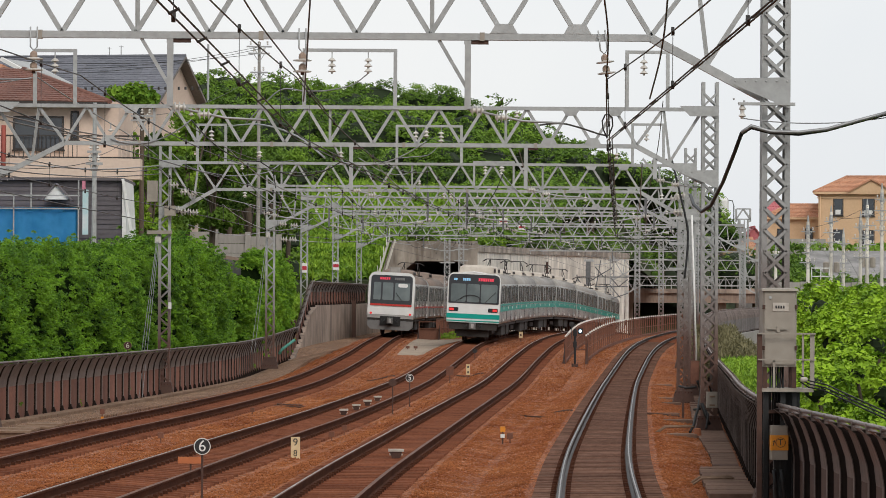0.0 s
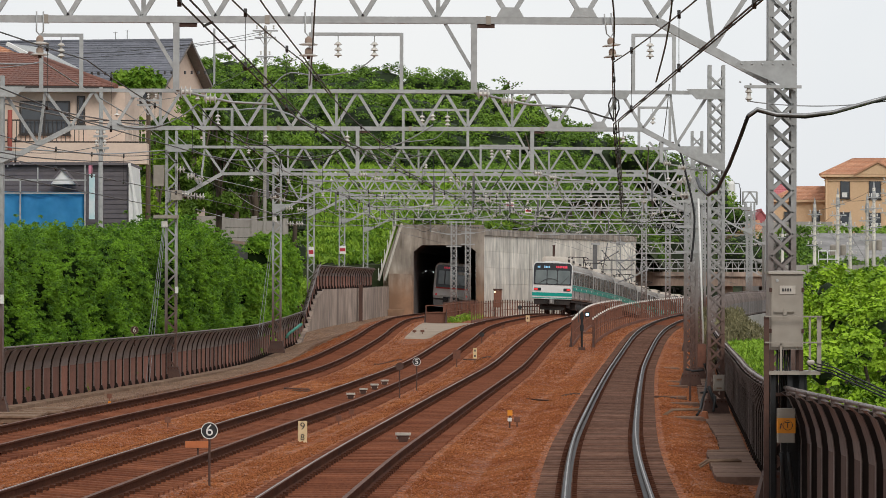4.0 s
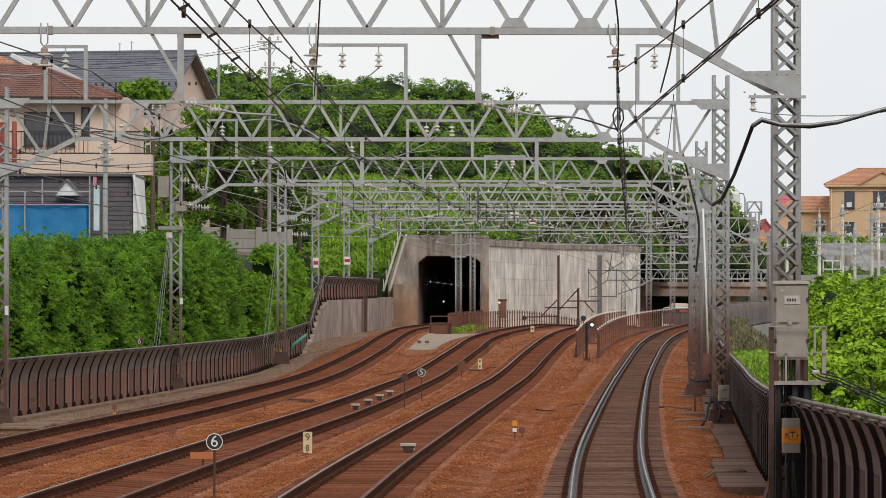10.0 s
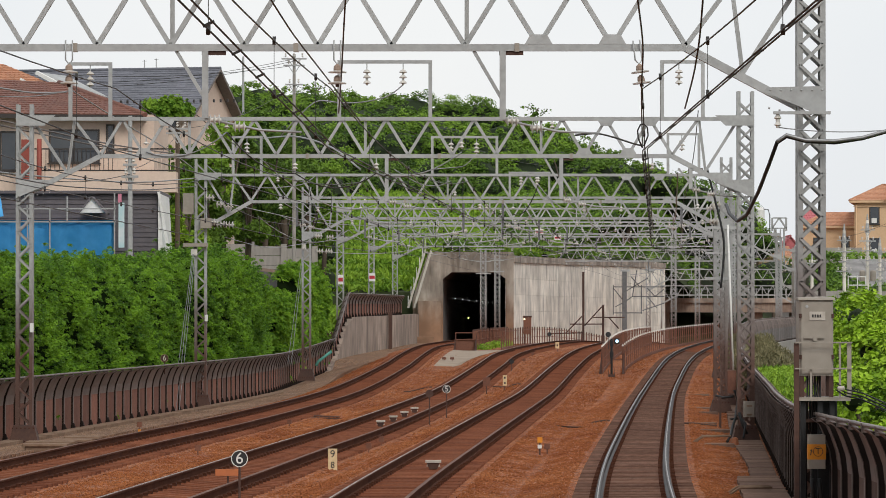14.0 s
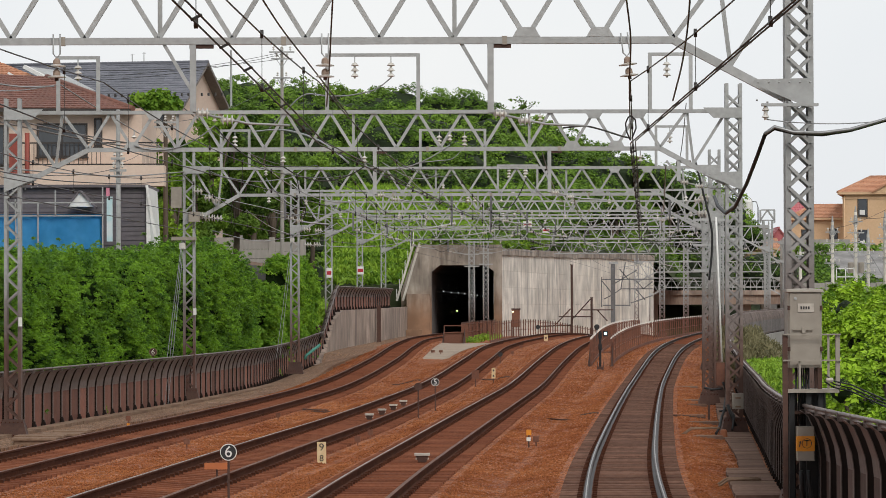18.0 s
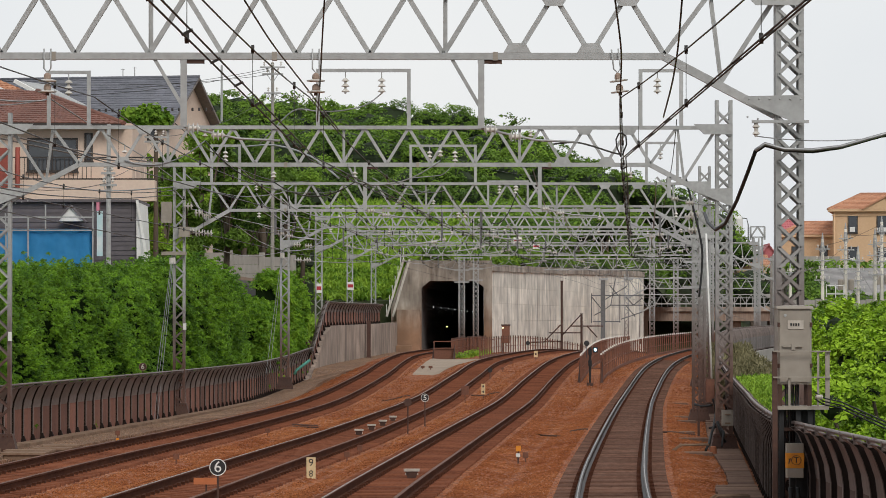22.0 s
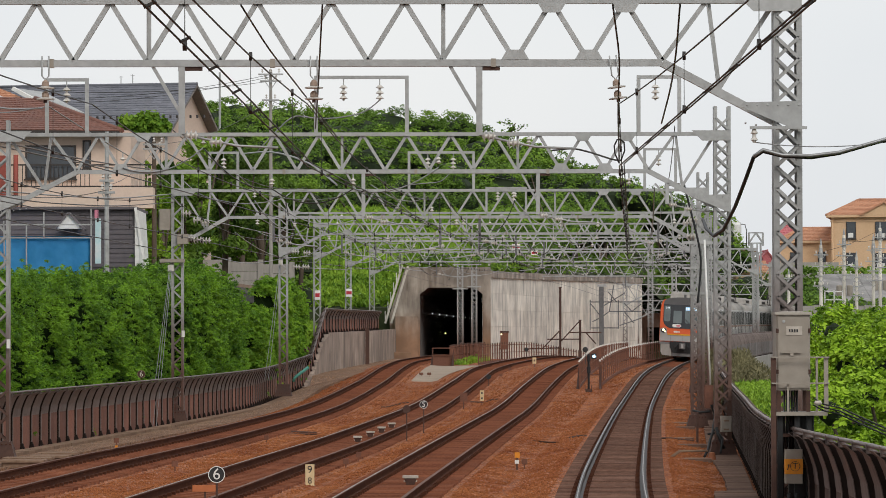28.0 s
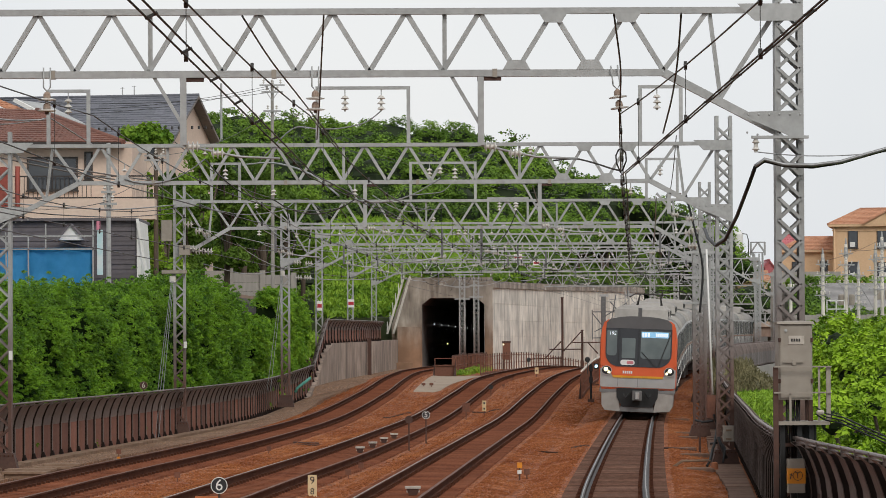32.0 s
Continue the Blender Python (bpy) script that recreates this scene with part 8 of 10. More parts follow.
    for i, (a, b) in enumerate(((-13.32, -12.36), (-12.30, -10.08), (-10.02, -8.37), (-8.31, -6.72))):
        for j in range(3):
            bm = bmesh.new()
            z1 = 6.70 - j * 0.51 - i * 0.12
            box(bm, a, b, y4, y4 + 0.25, z1 - 0.49, z1)
            part("plank", bm, WALL_GREY, tw)
        bm = bmesh.new()
        box(bm, b - 0.15, b + 0.15, y4 - 0.12, y4 - 0.003, 5.26, 6.82 - i * 0.12)
        part("pier", bm, WALL_GREY, tw)
    bm = bmesh.new()
    hull(bm, [(-14.5, 176, 4.4), (-7.2, 209.5, 4.2), (-9.5, 209.5, 4.2), (-17, 176, 4.4)], [(-14.5, 176, 4.9), (-7.2, 209.5, 4.7), (-9.5, 209.5, 4.7), (-17, 176, 4.9)])
    tagged(part("lane", bm, surface("lane_asphalt", (0.10, 0.095, 0.09), None, 0.9)), "dark asphalt lane below the terrace wall", "lane", kind="structure")
    bm = bmesh.new()
    box(bm, -12.06, -7.88, 208.6, 209.4, 2.0, 5.22)
    tagged(part("lane_wall", bm, surface("dark_stone_wall", (0.15, 0.14, 0.13), (0.10, 0.095, 0.09), 0.9, 0, 9, 0.6, 0.5)), "dark grey stone wall under the lane", "wall", kind="structure")
    th = thing("lane_kerb", None, "pale concrete kerb rail with rust stains", "kerb")
    bm = bmesh.new()
    bar(bm, (-9.49, 205.00, 5.20), (-7.29, 205.00, 4.85), 0.25, 0.16)
    part("beam", bm, CONCRETE_RUST, th)
    # shrubs in the gap before the houses
    rng = np.random.default_rng(71)
    pts, outs = [], []
    for px, pz, r, n in ((-13.62, 12.90, 0.55, 500), (-13.34, 13.13, 0.5, 500), (-14.32, 13.04, 0.4, 300), (-12.79, 12.88, 0.5, 400)):
        p, d = shell(rng, (px, 195, pz), (r * 1.4, r, r), n, 0.4)
        pts.append(p)
        outs.append(d)
    tagged(leaves("garden_shrubs", np.concatenate(pts), 0.17, GRASS, None, 0.4, np.concatenate(outs), 72), "yellow-green garden shrubs between the houses", "shrubs", kind="stuff")


left_houses()


def garden_tree(x, y, z0, h, r, seed, mat):
    """A broad garden tree: forked trunk, limbs, and a crown of many leafy clumps."""
    rng = np.random.default_rng(seed)
    th = thing("tree", Matrix.Translation((x, y, z0)), "leafy green tree behind the houses", "tree", "trees behind the houses")
    bm = bmesh.new()
    tube(bm, [(0, 0, 0), (0.1, 0, h * 0.35), (0.0, 0, h * 0.6)], 0.16, 7)
    pts, outs = [], []
    for i in range(13):
        a = rng.uniform(0, 6.28)
        c = (math.cos(a) * r * rng.uniform(0.1, 0.8), math.sin(a) * r * rng.uniform(0.1, 0.8), h * rng.uniform(0.3, 0.92))
        rr = r * rng.uniform(0.3, 0.5)
        tube(bm, [(0.05, 0, h * 0.3), c], 0.05, 5)
        p, d = shell(rng, c, (rr, rr, rr * 0.85), 800, 0.55)
        pts.append(p)
        outs.append(d)
    part("trunk", bm, BARK, th)
    tagged(leaves("crown", np.concatenate(pts), 0.11, mat, th, 0.2, np.concatenate(outs), seed, 2.2, 0.9), kind="stuff")


# SHADE_LEAF crowns have canopy shade put into their leaf colour.
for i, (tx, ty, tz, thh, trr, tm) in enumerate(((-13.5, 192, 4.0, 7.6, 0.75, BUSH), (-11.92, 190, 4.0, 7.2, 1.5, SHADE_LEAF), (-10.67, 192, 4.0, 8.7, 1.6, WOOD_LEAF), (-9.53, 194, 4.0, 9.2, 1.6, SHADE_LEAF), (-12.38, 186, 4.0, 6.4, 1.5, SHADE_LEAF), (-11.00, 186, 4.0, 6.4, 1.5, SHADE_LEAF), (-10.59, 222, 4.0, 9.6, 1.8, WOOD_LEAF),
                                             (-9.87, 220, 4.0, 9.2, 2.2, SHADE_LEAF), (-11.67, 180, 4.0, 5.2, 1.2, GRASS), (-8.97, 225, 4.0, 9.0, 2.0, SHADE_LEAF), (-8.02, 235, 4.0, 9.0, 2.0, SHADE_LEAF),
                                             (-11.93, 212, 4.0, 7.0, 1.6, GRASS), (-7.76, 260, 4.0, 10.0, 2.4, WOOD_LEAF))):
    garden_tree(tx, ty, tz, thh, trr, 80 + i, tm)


# ---- small things along the left barrier and by the cabinet ----
bm = bmesh.new()
tube(bm, [(-6.03, 190.00, 0.35), (-5.92, 190.00, 0.56), (-5.27, 190.00, 1.05)], 0.07, 8)
tagged(part("coiled_sheet", bm, surface("faded_teal_cloth", (0.10, 0.34, 0.27), (0.07, 0.24, 0.2), 0.7, 0, 10, 2, 0.3)), "rolled teal sheet tied to the barrier rail", "sheet")
bm = bmesh.new()
box(bm, -0.06, 0.06, -0.05, 0.05, 0, 0.2, b=0.02)
box(bm, -0.035, 0.035, -0.03, 0.03, 0.2, 0.26)
o = part("marker_peg", bm, ORANGE)
o.matrix_basis = Matrix.Translation((-7.63, 100, left_foot(100)))
tagged(o, "small orange marker peg in the ballast", "marker")
for spot, w, h in (((-9.91, 95.70, 2.43), 0.09, 0.22), ((-7.94, 133.60, 2.66), 0.11, 0.22)):
    bm = bmesh.new()
    box(bm, -w / 2, w / 2, -0.02, 0.0, -h / 2, h / 2, b=0.005)
    o = part("post_plate", bm, WHITE)
    o.matrix_basis = Matrix.Translation(spot)
    tagged(o, "small white enamel plate on a lattice post", "sign", "post plates")
for i in range(3):
    bm = bmesh.new()
    tube(bm, [Vector(p) + Vector((0, 0.05 * i, -0.045 * i)) for p in ((5.48, 54.80, 1.76), (5.61, 54.80, 1.68), (5.84, 54.80, 1.63), (6.10, 54.00, 1.49), (6.48, 53.00, 1.29))], 0.011, 6)
    tagged(part("trunk_cable", bm, BLACK), "thick black cable leading away from the cabinet", "cable", "trunk cables")
bm = bmesh.new()
lathe(bm, [(0.012, -0.06), (0.032, -0.045), (0.035, 0.03), (0.012, 0.045)], (0, 0, 0), 10, 0, "x")
o = part("cable_gland", bm, PLATE_PALE)
o.matrix_basis = Matrix.Translation((5.53, 54.70, 1.70))
tagged(o, "pale cable gland beside the cabinet", "gland")


# the rusty signal box with a pale lamp before the retaining wall
th = thing("signal_box", Matrix.Translation((5.69, 262, 0)), "rust-brown trackside signal box with a small pale lamp", "box")
bm = bmesh.new()
box(bm, -0.26, 0.26, -0.2, 0.2, 1.56, 2.68, b=0.03)
part("body", bm, PICKET, th)
bm = bmesh.new()
box(bm, -0.3, 0.3, -0.24, 0.24, 2.68 + 0.002, 2.79)
part("lid", bm, BROWN_STEEL, th)
for dx in (-0.2, 0.2):
    bm = bmesh.new()
    bar(bm, (dx, 0, 0.7), (dx, 0, 1.56 - 0.002), 0.07)
    part("leg", bm, BROWN_STEEL, th)
bm = bmesh.new()
lathe(bm, [(0.02, 0), (0.06, -0.02), (0.06, -0.06), (0.02, -0.07)], (-0.2, -0.21, 2.57), 10, 0, "y")
part("lamp", bm, glow("pale_yellow_lamp", (1.0, 0.9, 0.6), 1.2), th, "small pale yellow lamp")


# ---- trains ----
def stainless(name, base, rough=0.42):
    return surface(name, base, tuple(c * 0.86 for c in base), rough, 0.45, 3, 0.25, 0.02)


STEEL = stainless("brushed_stainless", (0.47, 0.455, 0.435))
ROOF_GREY = surface("dusty_roof_grey", (0.36, 0.34, 0.31), (0.26, 0.235, 0.21), 0.85, 0, 4, 0.5, 0.05)
ROOF_BROWN = surface("rust_dusted_roof", (0.26, 0.20, 0.165), (0.19, 0.14, 0.11), 0.9, 0, 4, 0.5, 0.05)
COOLER_GREY = surface("dusty_cooler_grey", (0.36, 0.335, 0.305), (0.27, 0.25, 0.225), 0.8, 0, 4, 0.5, 0.05)
CREAM = surface("cream_cooler_paint", (0.55, 0.49, 0.42), (0.40, 0.34, 0.28), 0.6, 0, 4, 0.6, 0.02)
TEAL = surface("teal_band", (0.0, 0.33, 0.27), (0.0, 0.29, 0.235), 0.4, 0, 4, 0.6, 0)
TRAIN_WHITE = surface("train_white", (0.74, 0.73, 0.71), (0.66, 0.65, 0.62), 0.35, 0, 3, 0.6, 0, spec=0.5)
TRAIN_ORANGE = surface("train_orange_red", (0.66, 0.105, 0.025), (0.58, 0.09, 0.02), 0.35, 0, 3, 0.6, 0, spec=0.5)
TRAIN_YELLOW = surface("train_yellow", (0.72, 0.36, 0.03), None, 0.35, 0, 3, 0.6, 0)
TRAIN_RED = surface("train_red", (0.62, 0.05, 0.04), None, 0.35, 0, 3, 0.6, 0)
TRAIN_BLACK = surface("train_black", (0.022, 0.023, 0.027), (0.03, 0.03, 0.033), 0.16, 0, 3, 0.6, 0, spec=0.6)
CAB_DOME = surface("dark_grey_dome", (0.105, 0.10, 0.10), (0.085, 0.08, 0.08), 0.45, 0, 3, 0.6, 0)
TRAIN_GLASS = surface("train_glass", (0.06, 0.068, 0.068), (0.04, 0.048, 0.048), 0.25, 0, 2, 0.5, 0, spec=0.25)
CAB_GLASS = surface("cab_glass", (0.15, 0.18, 0.175), (0.085, 0.105, 0.105), 0.06, 0, 1.5, 0.5, 0, spec=0.8)
UNDER = surface("underfloor_grime", (0.045, 0.038, 0.034), (0.03, 0.026, 0.024), 0.9, 0, 8, 0.6, 0.1)
SKIRT = surface("skirt_grey", (0.20, 0.195, 0.19), (0.15, 0.145, 0.14), 0.5, 0.1, 4, 0.6, 0)
LED_WHITE = glow("white_led_sign", (0.75, 0.82, 0.88), 0.5)
LED_BLUE = glow("blue_led_sign", (0.25, 0.5, 0.72), 0.3)
LED_RED = glow("red_led_sign", (0.7, 0.05, 0.09), 0.3)
HEADLAMP = glow("headlamp", (1.0, 0.92, 0.60), 1.5)
TAIL = glow("tail_lamp", (0.75, 0.03, 0.03), 0.35)

BODY_RING = [(-1.36, 0.98), (-1.4, 1.15), (-1.4, 2.75), (-1.36, 3.05), (-1.24, 3.3), (-1.0, 3.47), (-0.5, 3.6), (0, 3.64),
             (0.5, 3.6), (1.0, 3.47), (1.24, 3.3), (1.36, 3.05), (1.4, 2.75), (1.4, 1.15), (1.36, 0.98)]


def body_shell(y0, y1, skin, roof):
    """The long tube of a car: side skin below, roof above."""
    bm = bmesh.new()
    a = [bm.verts.new((x, y0, z)) for x, z in BODY_RING]
    b = [bm.verts.new((x, y1, z)) for x, z in BODY_RING]
    n = len(a)
    for i in range(n):
        f = bm.faces.new((a[i], a[(i + 1) % n], b[(i + 1) % n], b[i]))
        f.material_index = 1 if 3 <= i <= 10 else 0
        f.smooth = i != n - 1
    bm.faces.new(a[::-1])
    bm.faces.new(b)
    return bm


def side_pieces(car_ob, stripe):
    """Doors, windows, bands and sill plates on both flanks; alike pieces share their meshes."""
    def mesh(name, fill, mats):
        bm = bmesh.new()
        fill(bm)
        me = bpy.data.meshes.new(name)
        bm.to_mesh(me)
        bm.free()
        for m in mats:
            me.materials.append(m)
        return me

    def door(bm):
        box(bm, 0.0, 0.016, -0.66, 0.66, 1.08, 2.95)
        for s in (-1, 1):
            box(bm, 0.016, 0.022, min(s * 0.1, s * 0.55), max(s * 0.1, s * 0.55), 2.05, 2.88, 1)
        box(bm, 0.016, 0.02, -0.012, 0.012, 1.08, 2.95, 2)
        for s in (-1, 1):
            box(bm, 0.0, 0.018, s * 0.70 - 0.03, s * 0.70 + 0.03, 1.05, 3.0, 2)

    def pane(w):
        def fill(bm):
            box(bm, 0.0, 0.012, -w / 2 - 0.06, w / 2 + 0.06, 2.03, 2.95, 1)
            box(bm, 0.012, 0.018, -w / 2, w / 2, 2.08, 2.9, 0)
        return fill

    def plate(bm):
        box(bm, 0.0, 0.03, -0.07, 0.07, -0.06, 0.06)

    dm = mesh("door", door, (STEEL, TRAIN_GLASS, TRAIN_BLACK))
    wm, em = mesh("window", pane(1.9), (TRAIN_GLASS, TRAIN_BLACK)), mesh("window", pane(0.8), (TRAIN_GLASS, TRAIN_BLACK))
    pm = mesh("sill_plate", plate, (TRAIN_WHITE,))
    for s in (1, -1):
        turn = Matrix.Identity(4) if s == 1 else pose(0, 0, 0, 0, 0, 180)
        at = 1.401
        for y in (-7.23, -2.41, 2.41, 7.23):
            same("door", dm, turn @ Matrix.Translation((at, y, 0)), car_ob)
            for z in (1.16, 1.78):
                same("sill_plate", pm, turn @ Matrix.Translation((at + 0.024, y + 0.55, z)), car_ob)
        for y in (-4.82, 0, 4.82):
            same("window", wm, turn @ Matrix.Translation((at, y, 0)), car_ob)
        for y in (-8.9, 8.9):
            same("window", em, turn @ Matrix.Translation((at, y, 0)), car_ob)
        for z0, z1, m in stripe:
            bm = bmesh.new()
            for a, b in ((-9.7, -7.24), (-7.22, -2.42), (-2.4, 2.4), (2.42, 7.22), (7.24, 9.7)):
                box(bm, 0.0, 0.0235, a, b, z0, z1)
            o = part("side_band", bm, m, car_ob)
            o.matrix_basis = turn @ Matrix.Translation((at, 0, 0))


def roof_units(car_ob, units, mat):
    for y0, y1, w, h in units:
        bm = bmesh.new()
        z = 3.56
        hull(bm, [(-w / 2, y0, z), (w / 2, y0, z), (w / 2, y1, z), (-w / 2, y1, z)],
             [(-w / 2 + 0.02, y0 + 0.1, z + h * 0.72), (w / 2 - 0.02, y0 + 0.1, z + h * 0.72), (w / 2 - 0.02, y1 - 0.1, z + h * 0.72), (-w / 2 + 0.02, y1 - 0.1, z + h * 0.72)])
        hull(bm, [(-w / 2 + 0.02, y0 + 0.1, z + h * 0.72), (w / 2 - 0.02, y0 + 0.1, z + h * 0.72), (w / 2 - 0.02, y1 - 0.1, z + h * 0.72), (-w / 2 + 0.02, y1 - 0.1, z + h * 0.72)],
             [(-w / 2 + 0.22, y0 + 0.3, z + h), (w / 2 - 0.22, y0 + 0.3, z + h), (w / 2 - 0.22, y1 - 0.3, z + h), (-w / 2 + 0.22, y1 - 0.3, z + h)])
        unit = part("roof_cooler", bm, mat, car_ob)
        for i in range(5):
            bm = bmesh.new()
            box(bm, w / 2 - 0.012, w / 2 + 0.006, y0 + 0.35 + i * (y1 - y0 - 0.7) / 5, y0 + 0.35 + (i + 0.75) * (y1 - y0 - 0.7) / 5, z + h * 0.2, z + h * 0.6)
            part("grille", bm, UNDER, unit)


def pantograph(car_ob, y, up=0.8):
    """A folding current collector: base, crossed arms and a bow."""
    p = new("pantograph")
    p.parent = car_ob
    z = 3.62
    bm = bmesh.new()
    for x in (-0.7, 0.7):
        bar(bm, (x, y - 0.9, z), (x, y + 0.9, z), 0.07)
    for yy in (-0.8, 0.8):
        bar(bm, (-0.7, y + yy, z), (0.7, y + yy, z), 0.07)
    part("base", bm, UNDER, p)
    for x in (-0.55, 0.55):
        for s in (-1, 1):
            bm = bmesh.new()
            bar(bm, (x, y + s * 0.7, z), (x * 0.9, y + s * 1.05, z + up * 0.5), 0.045)
            bar(bm, (x * 0.9, y + s * 1.05, z + up * 0.5), (x * 0.75, y + s * 0.1, z + up), 0.04)
            part("arm", bm, UNDER, p)
    for s in (-1, 1):
        bm = bmesh.new()
        tube(bm, [(-0.85, y + s * 0.14, z + up - 0.14), (-0.62, y + s * 0.14, z + up), (0.62, y + s * 0.14, z + up), (0.85, y + s * 0.14, z + up - 0.14)], 0.025, 5)
        part("bow", bm, UNDER, p)


def underframe(car_ob):
    bm = bmesh.new()
    box(bm, -1.3, 1.3, -9.5, 9.5, 0.82, 0.975)
    part("floor_frame", bm, UNDER, car_ob)
    for y0, y1, x0, x1 in ((-4.6, -2.2, -1.25, 1.25), (-1.8, 0.4, -1.2, 1.2), (0.8, 2.0, -1.1, 1.25), (2.4, 4.4, -1.25, 1.2)):
        bm = bmesh.new()
        box(bm, x0, x1, y0, y1, 0.32, 0.815, b=0.03)
        part("equipment_box", bm, UNDER, car_ob)
    for yb in (-6.9, 6.9):
        bg = new("bogie")
        bg.parent = car_ob
        bg.matrix_basis = Matrix.Translation((0, yb, 0))
        for s in (-1, 1):
            bm = bmesh.new()
            box(bm, s * 0.86 - 0.07, s * 0.86 + 0.07, -1.5, 1.5, 0.42, 0.66, b=0.02)
            part("side_frame", bm, UNDER, bg)
            for y in (-1.05, 1.05):
                bm = bmesh.new()
                lathe(bm, [(0.3, -0.06), (0.43, -0.06), (0.43, 0.06), (0.3, 0.06)], (s * 0.56, y, 0.43), 18, 0, "x")
                part("wheel", bm, BROWN_STEEL, bg)
        for y in (-1.05, 1.05):
            bm = bmesh.new()
            bar(bm, (-0.5, y, 0.43), (0.5, y, 0.43), 0.13, None, 0, 8)
            part("axle", bm, UNDER, bg)


def rounded(x0, x1, z0, z1, r, rb=None, n=5):
    """A rounded rectangle in x and z; r: upper corners, rb: lower corners."""
    rb = r if rb is None else rb
    out = []
    for cx, cz, rr, a0 in ((x1 - rb, z0 + rb, rb, -90), (x1 - r, z1 - r, r, 0), (x0 + r, z1 - r, r, 90), (x0 + rb, z0 + rb, rb, 180)):
        for i in range(n + 1):
            a = radians(a0 + 90 * i / n)
            out.append((cx + rr * math.cos(a), cz + rr * math.sin(a)))
    return out


def face(name, car_ob, outline, y, t, mat, label="", rake=0.0):
    """A plate on the train's face; rake leans its top back."""
    bm = bmesh.new()
    hull(bm, [(x, y - t + rake * max(0, z - 1.2), z) for x, z in outline], [(x, y + 0.02 + rake * max(0, z - 1.2), z) for x, z in outline])
    return part(name, bm, mat, car_ob, label)


def nose(car_ob, y, depth, skin, dome, shrink=0.93, rake=0.05):
    """The rounded end between the flank and the flat of the face."""
    bm = bmesh.new()
    rings = []
    for k, (d, s) in enumerate(((0.0, 1.0), (depth * 0.55, (1 + shrink) / 2 + 0.02), (depth * 0.9, shrink + 0.015), (depth, shrink))):
        ring = []
        for x, z in BODY_RING:
            zz = 0.98 + (z - 0.98) * (1 - (1 - s) * 0.6)
            ring.append(bm.verts.new((x * s, y - d + rake * max(0, z - 1.2) * (d / depth), zz)))
        rings.append(ring)
    n = len(BODY_RING)
    for a, b in zip(rings, rings[1:]):
        for i in range(n):
            f = bm.faces.new((a[(i + 1) % n], a[i], b[i], b[(i + 1) % n]))
            f.material_index = 1 if 3 <= i <= 10 else 0
            f.smooth = True
    bm.faces.new(rings[-1])
    return part("cab_end", bm, [skin, dome], car_ob)


def coupler(car_ob, y, z=0.75):
    cp = new("coupler")
    cp.parent = car_ob
    bm = bmesh.new()
    box(bm, -0.17, 0.17, y - 0.45, y, z - 0.17, z + 0.17, b=0.05)
    part("head", bm, SKIRT, cp)
    bm = bmesh.new()
    box(bm, -0.06, 0.08, y - 0.58, y - 0.455, z - 0.12, z + 0.12, b=0.02)
    part("knuckle", bm, STEEL, cp)
    for s in (-1, 1):
        bm = bmesh.new()
        tube(bm, [(s * 0.3, y - 0.1, z + 0.05), (s * 0.42, y - 0.3, z - 0.1), (s * 0.5, y - 0.25, z + 0.05)], 0.03, 5)
        part("hose", bm, BLACK, cp)


def wiper(car_ob, a, b, y, rake):
    bm = bmesh.new()
    bar(bm, (a[0], y + rake * (a[1] - 1.2), a[1]), (b[0], y + rake * (b[1] - 1.2), b[1]), 0.03, 0.03)
    part("wiper", bm, BLACK, car_ob)


def bars(car_ob, name, x0, x1, z0, z1, y, rake, mat, n):
    """An unreadable line of writing: a row of plain bars."""
    bm = bmesh.new()
    w = (x1 - x0) / n
    for i in range(n):
        yy = y + rake * (z0 - 1.2)
        box(bm, x0 + i * w + w * 0.12, x0 + (i + 1) * w - w * 0.12, yy - 0.006, yy, z0, z1)
    tagged(part(name, bm, mat, car_ob), kind="stuff")


FRONT_Y = -9.75


